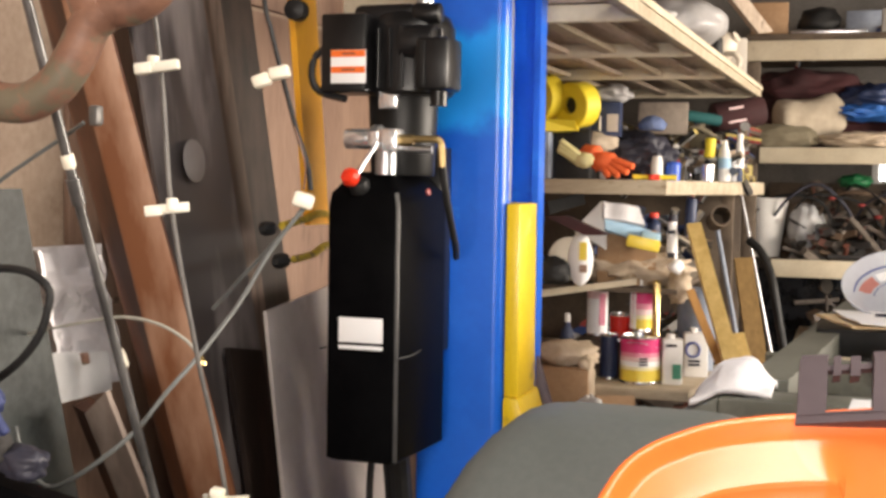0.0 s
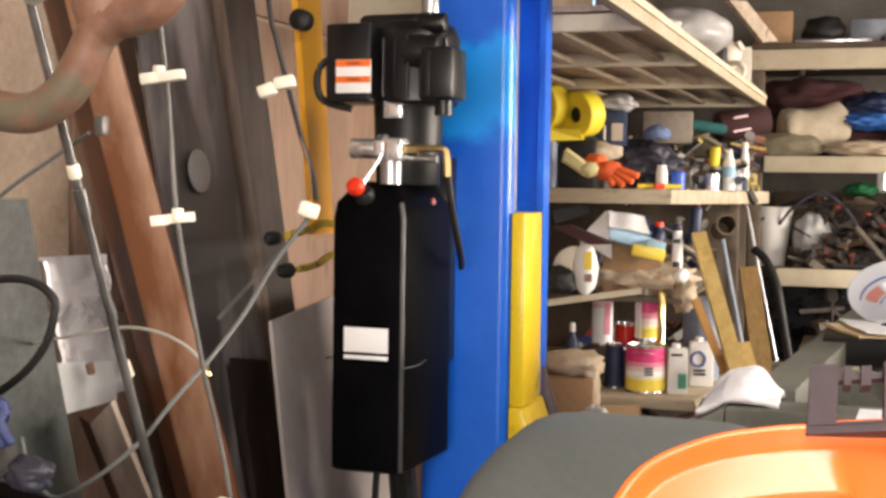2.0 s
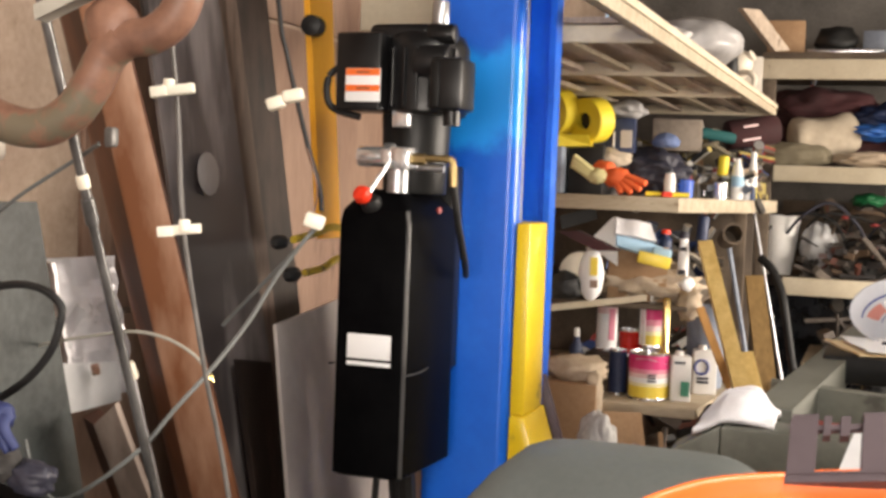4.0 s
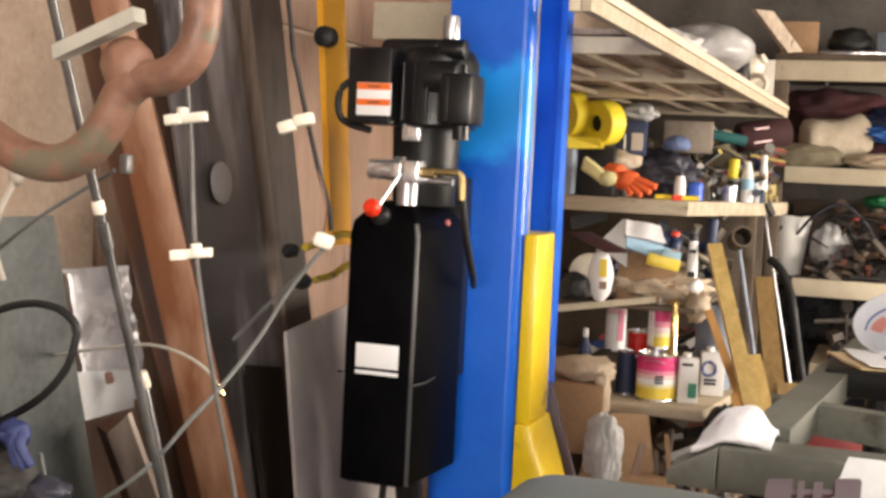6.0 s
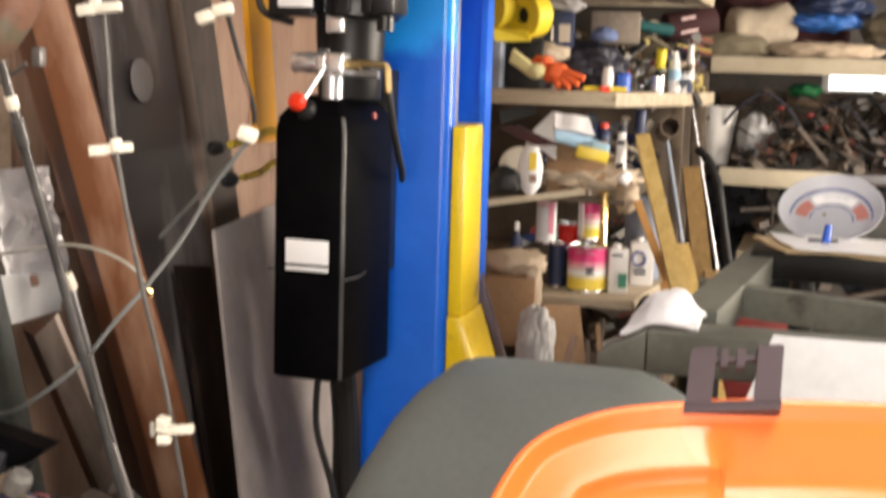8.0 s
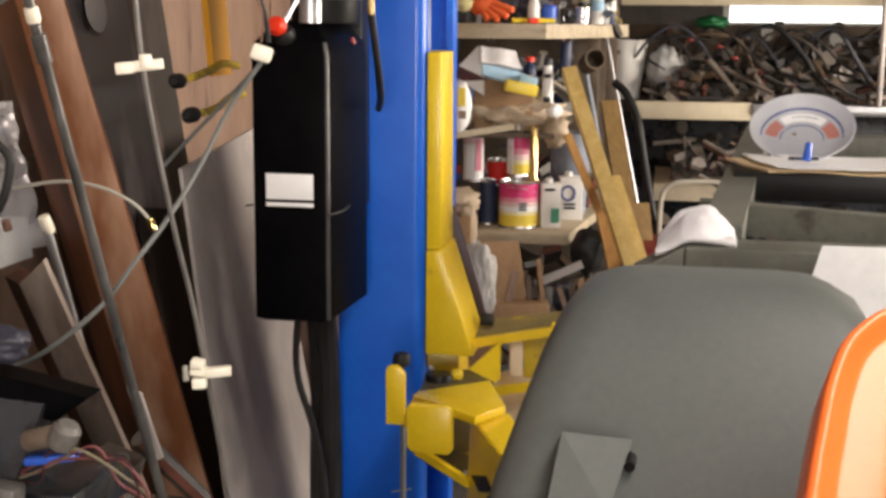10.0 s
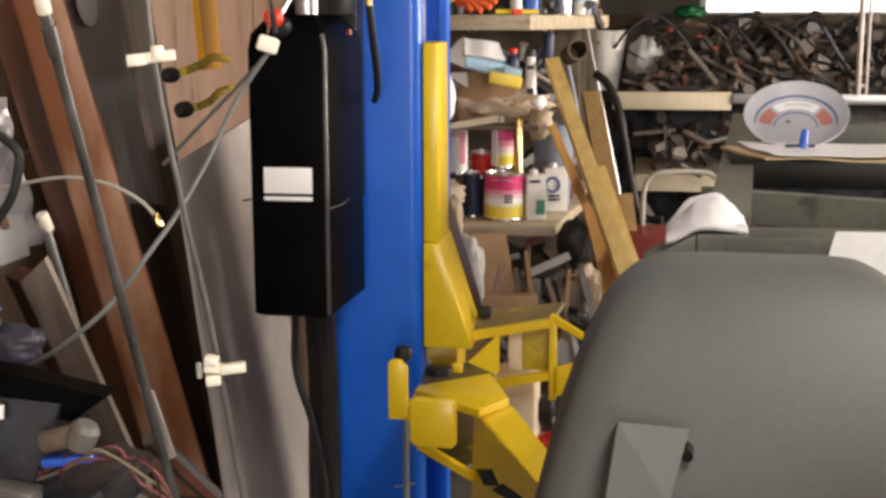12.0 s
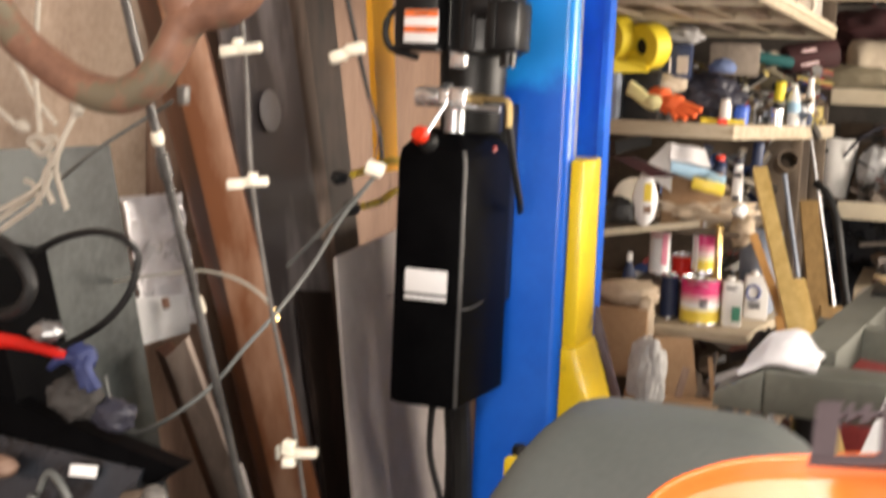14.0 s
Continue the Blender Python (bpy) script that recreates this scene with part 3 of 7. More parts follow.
for x in (0.250, 0.454):
    part("tube", cyl(B(), (x, 0.247, 2.502), (x, 1.477, 2.502), 0.004, n=12), m_label, fit_)

# ---------------------------------------------------------------- lift post
post = thing("car_lift", (-0.68, 2.42, FL), "blue car lift post with yellow carriage and swing arms", "car lift")
part("web", box(B(), (-0.757, 2.322, FL), (-0.745, 2.52, 2.5), 0.002), m_blue, post)
def rounded(cx, cy, r, a0, a1, n=6):
    return [(cx + r * math.cos(radians(a0 + (a1 - a0) * k / n)), cy + r * math.sin(radians(a0 + (a1 - a0) * k / n))) for k in range(n + 1)]


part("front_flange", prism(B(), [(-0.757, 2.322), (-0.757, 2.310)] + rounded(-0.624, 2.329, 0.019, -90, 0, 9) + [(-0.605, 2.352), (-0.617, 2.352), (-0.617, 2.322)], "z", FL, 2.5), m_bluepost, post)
part("back_flange", prism(B(), [(-0.757, 2.520), (-0.600, 2.520), (-0.600, 2.482), (-0.588, 2.482)] + rounded(-0.604, 2.516, 0.018, 0, 90) + [(-0.757, 2.532)], "z", FL, 2.5), m_blue, post)
# Thin pale strip on the upper part of the flange edge.
part("edge_strip", box(B(), (-0.6045, 2.340, 1.41), (-0.6030, 2.350, 2.45)), m_zinc, post, "thin pale strip along the flange edge")

# ---------------------------------------------------------------- lift carriage and arms
car = part("carriage", prism(B(), [(-0.70, 1.406), (-0.590, 1.406), (-0.586, 1.07), (-0.70, 1.07)], "y", 2.356, 2.478, 0.003), m_yellow, post, "yellow painted carriage inside the post")
part("face_plate", prism(B(), [(-0.603, 1.406), (-0.579, 1.406), (-0.577, 1.07), (-0.603, 1.07)], "y", 2.322, 2.440, 0.003), m_yellow, car)
part("gusset", prism(B(), [(-0.603, 1.069), (-0.577, 1.069), (-0.518, 0.885), (-0.603, 0.885)], "y", 2.318, 2.462, 0.003), m_yellow, car, "flared yellow gusset plate")
# Shade behind the gusset is put into this plate's dark plum colour.
part("rear_gusset", prism(B(), [(-0.600, 1.125), (-0.583, 1.120), (-0.5302, 0.9515), (-0.512, 0.890), (-0.600, 0.890)], "y", 2.488, 2.500, 0.002), m_plum, car, "dark plum shaded rear plate")
part("hub_block", box(B(), (-0.72, 2.36, 0.74), (-0.55, 2.47, 0.884), 0.004), m_yellow, car)

arm = part("swing_arm", prism(B(), [(-0.581, 2.104), (-0.578, 2.125), (-0.474, 2.212), (-0.430, 2.078), (-0.468, 2.014)], "z", 0.862, 0.876, 0.002), m_yellow, post, "yellow steel swing arm with worn paint")
part("hub_plate", prism(B(), [(-0.578, 2.130), (-0.592, 2.26), (-0.523, 2.30), (-0.470, 2.235), (-0.478, 2.216)], "z", 0.854, 0.868, 0.002), m_greasegap, arm, "dark greasy hub plate")
# The lower plate's dark colour stands in for shade in the gap.
part("lower_plate", prism(B(), [(-0.605, 2.33), (-0.585, 2.16), (-0.50, 2.06), (-0.46, 2.14), (-0.49, 2.30), (-0.53, 2.38)], "z", 0.752, 0.766, 0.002), m_greasegap, arm)
cylb = cyl(B(), (-0.560, 2.222, 0.75), (-0.560, 2.222, 0.880), 0.023, n=24, bevel=0.004)
part("pivot_pin", cylb, m_blackmetal, arm, "greasy black pivot pin")
part("pin_tab", box(B(), (-0.541, 2.225, 0.868), (-0.523, 2.24, 0.884), 0.003), m_yellow, arm)
bm = B()
slab(bm, [(-0.472, 2.043, 0.861), (-0.427, 2.087, 0.861), (-0.331, 1.875, 0.836), (-0.333, 1.776, 0.826)], 0.008, 0.002)
part("top_plate", bm, m_yellow, arm)
bm = B()
slab(bm, [(-0.480, 2.052, 0.860), (-0.333, 1.776, 0.825), (-0.345, 1.776, 0.65), (-0.488, 2.06, 0.65)], 0.008, 0.002)
part("side_plate", bm, m_yellow, arm)
bm = B()
slab(bm, [(-0.340, 1.786, 0.66), (-0.300, 1.83, 0.66), (-0.425, 2.09, 0.68), (-0.482, 2.06, 0.68)], 0.008, 0.002)
part("bottom_plate", bm, m_yellow, arm)
bm = B()
def on_side(s, t):
    a, b, c, d = Vector((-0.480, 2.052, 0.860)), Vector((-0.333, 1.776, 0.825)), Vector((-0.345, 1.776, 0.65)), Vector((-0.488, 2.06, 0.65))
    return a.lerp(b, s).lerp(d.lerp(c, s), t) + Vector((-0.0015, -0.0035, 0.001))
slab(bm, [on_side(0.06, 0.40), on_side(0.26, 0.27), on_side(0.36, 0.33), on_side(0.18, 0.45)], 0.003)
slab(bm, [on_side(0.28, 0.42), on_side(0.40, 0.28), on_side(0.74, 0.20), on_side(0.70, 0.27)], 0.003)
part("lock_slot", bm, m_blackmetal, arm, "dark greasy slot")
part("guard_plate", prism(B(), [(-0.613, 0.842), (-0.613, 0.930), (-0.608, 0.936), (-0.594, 0.936), (-0.583, 0.924), (-0.583, 0.848), (-0.588, 0.842)], "y", 2.052, 2.062, 0.002), m_yellow, arm)
part("foot_guard", prism(B(), [(-0.578, 0.812), (-0.570, 0.804), (-0.514, 0.802), (-0.506, 0.810), (-0.506, 0.873), (-0.513, 0.880), (-0.571, 0.882), (-0.578, 0.875)], "y", 2.040, 2.052, 0.003), m_yellow, arm)
part("guard_bracket", box(B(), (-0.590, 2.062, 0.835), (-0.566, 2.20, 0.858), 0.003), m_yellow, arm)
part("knob", lathe(B(), (-0.593, 2.075, 0.928), [(0.006, 0), (0.0128, 0.005), (0.0145, 0.013), (0.012, 0.022), (0.003, 0.025)], 18), m_rubber, arm, "black rubber knob")
part("release_rod", cyl(B(), (-0.588, 2.066, 0.50), (-0.588, 2.066, 0.845), 0.0045, n=10), m_zinc, arm, "thin bare steel rod")
part("cotter_pin", cyl(B(), (-0.606, 2.064, 0.728), (-0.575, 2.066, 0.735), 0.0015, n=6), m_zinc, arm)
part("brace", slab(B(), [(-0.575, 2.09, 0.796), (-0.483, 2.04, 0.766), (-0.483, 2.04, 0.753), (-0.575, 2.09, 0.782)], 0.01, 0.001), m_yellow, arm)

arm2 = part("swing_arm", slab(B(), [(-0.535, 2.352, 0.905), (-0.376, 2.352, 0.938), (-0.376, 2.352, 0.922), (-0.535, 2.352, 0.889)], 0.012, 0.001), m_yellow, post, "yellow open-sided swing arm")
part("bottom_bar", slab(B(), [(-0.535, 2.352, 0.812), (-0.385, 2.352, 0.842), (-0.385, 2.352, 0.826), (-0.535, 2.352, 0.796)], 0.012, 0.001), m_yellow, arm2)
part("top_plate", slab(B(), [(-0.535, 2.365, 0.902), (-0.385, 2.365, 0.933), (-0.37, 2.47, 0.940), (-0.53, 2.47, 0.915)], 0.008, 0.001), m_dirty, arm2, "dirty grey-brown top of the arm")
part("end_post", box(B(), (-0.388, 2.349, 0.79), (-0.3755, 2.368, 0.942), 0.002), m_yellow, arm2)
part("back_plate", box(B(), (-0.436, 2.368, 0.838), (-0.390, 2.374, 0.914), 0.001), m_dirtyyel, arm2, "dirty yellow plate")
part("end_plate", prism(B(), [(-0.3755, 0.80), (-0.332, 0.812), (-0.319, 0.868), (-0.3755, 0.852)], "y", 2.340, 2.352, 0.002), m_yellow, arm2)
part("stay", slab(B(), [(-0.385, 2.35, 0.945), (-0.31, 2.33, 0.905), (-0.31, 2.33, 0.893), (-0.385, 2.35, 0.93)], 0.008, 0.001), m_yellow, arm2)
part("knee_plate", slab(B(), [(-0.525, 2.30, 0.865), (-0.472, 2.33, 0.912), (-0.472, 2.33, 0.845), (-0.535, 2.28, 0.80)], 0.010, 0.002), m_yellow, arm2)
part("pad", box(B(), (-0.461, 2.366, 0.840), (-0.437, 2.374, 0.910), 0.002), m_foam, arm2, "pale strip inside the arm")
part("black_block", box(B(), (-0.522, 2.41, 0.918), (-0.497, 2.43, 0.938), 0.004), m_rubber, arm2)
bm = box(B(), (-0.495, 2.39, 0.60), (-0.413, 2.50, 0.816), 0.012)
rt = thing("power_tool", (-0.397, 2.460, 0.657), "red and black power tool behind the arm", "power tool")
part("body", lump(B(), (-0.393, 2.460, 0.673), (0.060, 0.05, 0.045), 0.15, 2, 4, 3), m_redgloss, rt)
part("motor", lump(B(), (-0.400, 2.460, 0.735), (0.036, 0.04, 0.060), 0.15, 2, 7, 3), m_rubber, rt)
part("plate", box(B(), (-0.386, 2.450, 0.691), (-0.373, 2.455, 0.727), 0.002), m_label, rt, "white label plate")
solo("foam_block", bm, m_foam, "cream foam block wedged below the arm", "foam block")

for z in (0.78, 0.85):
    part("bolt", lathe(B(), (-0.60, 2.352, z), [(0.007, 0), (0.007, 0.006), (0.002, 0.008)], 6, axis="Y"), m_zinc, post, "zinc bolt head")

# ---------------------------------------------------------------- hydraulic power unit
hpu = thing("hydraulic_power_unit", (-0.76, 2.16, 0.995), "black hydraulic power unit with tall plastic tank bolted to the post", "power unit")
bm = B()
rings = []
for z, k, f in ((0.996, 0.006, 0.006), (1.0, 0.0, 0.0), (1.40, 0.0, 0.0), (1.424, 0.004, 0.004), (1.452, 0.026, 0.03), (1.456, 0.032, 0.036)):
    rings.append([bm.verts.new(p) for p in ((-0.822 + k, 2.057 + f, z), (-0.702 - k, 2.057 + f, z), (-0.692 - k, 2.262 - f, z), (-0.845 + k, 2.262 - f, z))])
for a, b in zip(rings, rings[1:]):
    for k in range(4):
        bm.faces.new((a[k], a[(k + 1) % 4], b[(k + 1) % 4], b[k]))
bm.faces.new(rings[0][::-1])
bm.faces.new(rings[-1])
bmesh.ops.bevel(bm, geom=[e for e in bm.edges if abs(e.verts[0].co.z - e.verts[1].co.z) > 0.003], offset=0.0075, segments=4, affect="EDGES", profile=0.5)
# The front right bevel takes a paler black, its highlight put into the colour.
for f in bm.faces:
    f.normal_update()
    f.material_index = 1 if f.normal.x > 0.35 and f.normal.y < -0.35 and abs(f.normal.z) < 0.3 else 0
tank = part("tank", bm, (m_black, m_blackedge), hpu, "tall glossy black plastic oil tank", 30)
part("label", box(B(), (-0.801, 2.0553, 1.1870), (-0.7262, 2.0568, 1.2265), 0.0006), m_label, tank, "white blank sticker")
part("label", box(B(), (-0.801, 2.0553, 1.1760), (-0.7262, 2.0568, 1.1825), 0.0006), m_label, tank, "thin white sticker strip")
part("mounting_bracket", box(B(), (-0.80, 2.255, 1.15), (-0.70, 2.3095, 1.50), 0.003), m_blackmetal, hpu)
part("tie", tube(B(), [(-0.84, 2.075, 1.172), (-0.826, 2.062, 1.176), (-0.822, 2.056, 1.177)], 0.0014, 6), m_rubber, tank, "cut cable tie")
part("tie", tube(B(), [(-0.702, 2.056, 1.165), (-0.69, 2.09, 1.167), (-0.686, 2.12, 1.172)], 0.0014, 6), m_rubber, tank, "cut cable tie")
part("filler_cap", lathe(B(), (-0.771, 2.068, 1.428), [(0.016, 0.0), (0.017, 0.010), (0.013, 0.018), (0.003, 0.020)], 18, tilt=(38, 0, 0)), m_rubber, tank)
part("plug", lathe(B(), (-0.689, 2.15, 1.425), [(0.0055, 0), (0.0055, 0.004), (0.002, 0.005)], 12, tilt=(0, 82, -10)), m_redbox, tank, "small red plug")
# neck and motor
part("neck", cyl(B(), (-0.735, 2.16, 1.45), (-0.735, 2.16, 1.60), 0.052, 0.058, 28, 0.004), m_blackmetal, hpu)
part("port_plate", box(B(), (-0.752, 2.090, 1.556), (-0.722, 2.104, 1.586), 0.002), m_chrome, hpu, "polished port plate")
bm = B()
lathe(bm, (-0.722, 2.155, 1.578), [(0.066, 0), (0.072, 0.006), (0.072, 0.108), (0.064, 0.126), (0.045, 0.138), (0.02, 0.142)], 40)
motor = part("motor", bm, m_motor, hpu, "round ribbed black motor")
for k in range(9):
    a = radians(200 + 16 * k)
    c, s = math.cos(a), math.sin(a)
    bm = box(B(), (-0.722 + 0.073 * c - 0.0022, 2.155 + 0.073 * s - 0.006, 1.588), (-0.722 + 0.073 * c + 0.0022, 2.155 + 0.073 * s + 0.006, 1.682), 0.001, 1, rz=math.degrees(a) - 90)
    part("fin", bm, m_motor, motor)
part("terminal_box", box(B(), (-0.838, 2.058, 1.580), (-0.762, 2.15, 1.703), 0.005), m_motor, hpu)
part("top_cover", box(B(), (-0.802, 2.10, 1.690), (-0.695, 2.20, 1.722), 0.012, 3), m_motor, hpu)
part("capacitor_cover", cyl(B(), (-0.715, 2.10, 1.66), (-0.660, 2.10, 1.66), 0.030, 0.026, 20, 0.004), m_motor, hpu)
part("capacitor_cover", cyl(B(), (-0.70, 2.11, 1.705), (-0.655, 2.11, 1.705), 0.018, 0.016, 18, 0.004), m_motor, hpu)
part("switch_box", box(B(), (-0.682, 2.062, 1.583), (-0.628, 2.135, 1.664), 0.006), m_motor, hpu)
part("switch_face", box(B(), (-0.676, 2.0585, 1.588), (-0.664, 2.0618, 1.658), 0.001), m_blackmetal, hpu)
part("foot", cyl(B(), (-0.655, 2.10, 1.560), (-0.655, 2.10, 1.584), 0.014, n=14), m_motor, hpu)
part("breather", cyl(B(), (-0.70, 2.16, 1.715), (-0.70, 2.16, 1.765), 0.014, n=14, bevel=0.003), m_zinc, hpu)
st = part("warning_sticker", box(B(), (-0.8195, 2.0562, 1.5935), (-0.7600, 2.0578, 1.6455), 0.0004), m_label, hpu, "white sticker with two orange bands")
part("band", box(B(), (-0.8185, 2.0550, 1.6345), (-0.7610, 2.0561, 1.6450)), m_orange_st, st)
part("band", box(B(), (-0.8185, 2.0550, 1.6095), (-0.7610, 2.0561, 1.6195)), m_orange_st, st)
for z in (1.6395, 1.6145):
    part("text_bar", box(B(), (-0.80, 2.0542, z - 0.001), (-0.778, 2.0549, z + 0.001)), m_ink, st)
# valve block
part("valve_body", cyl(B(), (-0.803, 2.085, 1.508), (-0.758, 2.085, 1.508), 0.0165, n=24, bevel=0.002), m_chrome, hpu)
part("valve_nut", cyl(B(), (-0.760, 2.085, 1.508), (-0.742, 2.085, 1.508), 0.022, n=6, bevel=0.001), m_chrome, hpu)
part("valve_block", box(B(), (-0.745, 2.066, 1.488), (-0.712, 2.105, 1.524), 0.003), m_chrome, hpu)
part("valve_stem", cyl(B(), (-0.738, 2.09, 1.452), (-0.738, 2.09, 1.49), 0.017, n=20), m_zinc, hpu)
part("fitting", cyl(B(), (-0.714, 2.085, 1.506), (-0.690, 2.085, 1.506), 0.009, n=6), m_oldbrass, hpu, "brass fitting")
part("fitting", cyl(B(), (-0.690, 2.085, 1.508), (-0.655, 2.085, 1.508), 0.0055, n=14), m_oldbrass, hpu, "brass fitting")
part("fitting", tube(B(), [(-0.657, 2.085, 1.508), (-0.648, 2.086, 1.506), (-0.645, 2.088, 1.496), (-0.644, 2.09, 1.465)], 0.006, 10), m_oldbrass, hpu, "brass elbow")
part("drain_pipe", cyl(B(), (-0.712, 2.10, 1.494), (-0.664, 2.10, 1.492), 0.006, n=12), m_zinc, hpu)
part("hose", tube(B(), [(-0.644, 2.09, 1.47), (-0.643, 2.11, 1.42), (-0.646, 2.15, 1.37), (-0.655, 2.20, 1.335), (-0.670, 2.25, 1.315)], 0.0058, 10), m_rubber, hpu, "black hydraulic hose")
part("lever", cyl(B(), (-0.742, 2.062, 1.500), (-0.762, 2.022, 1.446), 0.0035, n=10), m_zinc, hpu)
part("lever_knob", lathe(B(), (-0.768, 2.022, 1.446), [(0.003, -0.008), (0.012, -0.006), (0.015, 0.002), (0.012, 0.011), (0.003, 0.014)], 20, tilt=(60, -25, 0)), m_red, hpu, "orange-red ball knob")
part("motor_wire", tube(B(), [(-0.83, 2.09, 1.655), (-0.852, 2.075, 1.640), (-0.858, 2.07, 1.61), (-0.845, 2.07, 1.583), (-0.80, 2.075, 1.570)], 0.0058, 8), m_rubber, hpu)
part("power_cable", tube(B(), [(-0.785, 2.17, 1.0), (-0.797, 2.19, 0.88), (-0.77, 2.2, 0.77), (-0.752, 2.2, 0.66), (-0.76, 2.23, 0.45), (-0.80, 2.26, 0.21)], 0.006, 8), m_rubber, hpu)
part("power_cable", tube(B(), [(-0.752, 2.20, 1.0), (-0.757, 2.25, 0.85), (-0.763, 2.28, 0.66), (-0.768, 2.28, 0.45), (-0.78, 2.29, 0.21)], 0.019, 10), m_rubber, hpu)
part("power_cable", tube(B(), [(-0.775, 2.22, 1.0), (-0.782, 2.27, 0.85), (-0.790, 2.29, 0.66), (-0.793, 2.30, 0.45), (-0.80, 2.31, 0.21)], 0.015, 10), m_rubber, hpu)

# ---------------------------------------------------------------- things leaning on the west wall
def leaning(name, quad, depth, mat_, label, cat, **k):
    return solo(name, slab(B(), quad, depth, **k), mat_, label, cat)


leaning("steel_sheet", [(-0.973, 2.148, 1.218), (-1.03, 2.72, 1.245), (-0.86, 2.76, FL), (-0.845, 2.13, FL)], 0.006, m_galv, "dull galvanised steel sheet leaning on the wall", "metal sheet", bevel=0.001)
leaning("steel_sheet", [(-1.175, 1.92, 2.1), (-1.175, 2.16, 2.1), (-0.98, 2.50, FL), (-0.98, 2.20, FL)], 0.006, m_darksteel, "dark blue-grey steel sheet with pale worn spots", "metal sheet", cuts=10, wave=0.004)
leaning("plank", [(-1.20, 2.17, 2.1), (-1.20, 2.29, 2.1), (-1.05, 2.64, FL), (-1.05, 2.52, FL)], 0.02, m_rustdark, "dark plank with rusty stains", "plank", bevel=0.003)
leaning("plank", [(-1.225, 2.31, 2.1), (-1.225, 2.48, 2.1), (-1.06, 2.74, FL), (-1.06, 2.55, FL)], 0.02, m_darkwood, "dark stained wide wooden board", "board", bevel=0.003)
part("worn_spot", lathe(B(), (-1.0995, 2.126, 1.4707), [(0.001, 0), (0.037, 0), (0.034, 0.0012), (0.001, 0.0014)], 24, tilt=(0, 84, 0)), m_spot, bpy.data.objects["steel_sheet.001"], "pale round worn spot")
# This dark board stands in for the shade between beam and sheet.
leaning("plank", [(-1.05, 2.165, 1.15), (-1.05, 2.285, 1.13), (-0.955, 2.42, FL), (-0.955, 2.29, FL)], 0.012, m_darkwood, "short dark board added for the shaded gap behind the beam", "board", bevel=0.004, cuts=8, wave=0.004, seed=7)
# rusty box beam
bm = B()
zt, zb = 2.2, FL
def on_beam(x, y, dx, dy, z):
    return (x + dx * (z - 1.2), y + dy * (z - 1.2), z)
quad_t = [on_beam(*q, zt) for q in ((-1.061, 1.868, -0.082, -0.345), (-0.987, 1.805, -0.086, -0.318), (-0.915, 1.815, -0.118, -0.316), (-0.985, 1.90, -0.1, -0.33))]
quad_b = [on_beam(*q, zb) for q in ((-1.061, 1.868, -0.082, -0.345), (-0.987, 1.805, -0.086, -0.318), (-0.915, 1.815, -0.118, -0.316), (-0.985, 1.90, -0.1, -0.33))]
va, vb = [bm.verts.new(p) for p in quad_t], [bm.verts.new(p) for p in quad_b]
bm.faces.new(va)
bm.faces.new(vb[::-1])
for k in range(4):
    bm.faces.new((va[k], vb[k], vb[(k + 1) % 4], va[(k + 1) % 4]))
bevelled(bm, va + vb, 0.004, 2)
# Faces turned forward get a paler rust, part of their light in the colour.
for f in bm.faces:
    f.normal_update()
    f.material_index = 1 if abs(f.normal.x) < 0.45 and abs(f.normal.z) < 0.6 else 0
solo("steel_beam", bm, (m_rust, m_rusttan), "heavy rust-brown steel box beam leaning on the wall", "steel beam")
# pipe with coupling
pipe = thing("conduit_pipe", (-0.69, 1.72, FL), "thin grey steel conduit leaning across the beam", "pipe")
pl = lambda z: (-0.744 - 0.054 * (z - 1.2), 1.374 - 0.353 * (z - 1.2), z)
part("tube", cyl(B(), pl(FL), pl(2.3), 0.0050, n=14), m_pipe, pipe)
part("coupling", cyl(B(), pl(1.450), pl(1.464), 0.0066, n=14, bevel=0.002), m_clip, pipe, "ivory coupling")
part("coupling", cyl(B(), pl(1.415), pl(1.44), 0.0070, n=14), m_pipe, pipe)
part("clip", slab(B(), [(-0.748, 1.425, 1.075), (-0.733, 1.425, 1.068), (-0.722, 1.45, 0.99), (-0.734, 1.45, 0.985)], 0.004, 0.001), m_galv, pipe)
part("bracket", box(B(), (-0.741, 1.290, 1.492), (-0.730, 1.303, 1.512), 0.003), m_rod, pipe)
# short bright rod
bm = cyl(B(), (-1.012, 1.765, 1.188), (-0.90, 2.02, FL), 0.0065, n=14)
rod = thing("metal_rod", (-0.90, 2.02, FL), "bright steel rod with a white tip", "rod")
part("shaft", bm, m_zinc, rod)
part("tip", cyl(B(), (-1.013, 1.762, 1.197), (-1.009, 1.772, 1.172), 0.0085, n=14, bevel=0.003), m_clip, rod)
# rod with T clamps
trod = thing("clamp_rod", (-0.60, 1.618, FL), "thin grey upright rod that carries ivory clamps", "rod")
part("shaft", tube(B(), [(-0.60, 1.618, FL), (-0.635, 1.525, 0.65), (-0.6640, 1.434, 1.10), (-0.681, 1.398, 1.26), (-0.6925, 1.366, 1.412), (-0.6925, 1.344, 1.553), (-0.694, 1.295, 1.76)], 0.0027, 10), m_rod, trod)


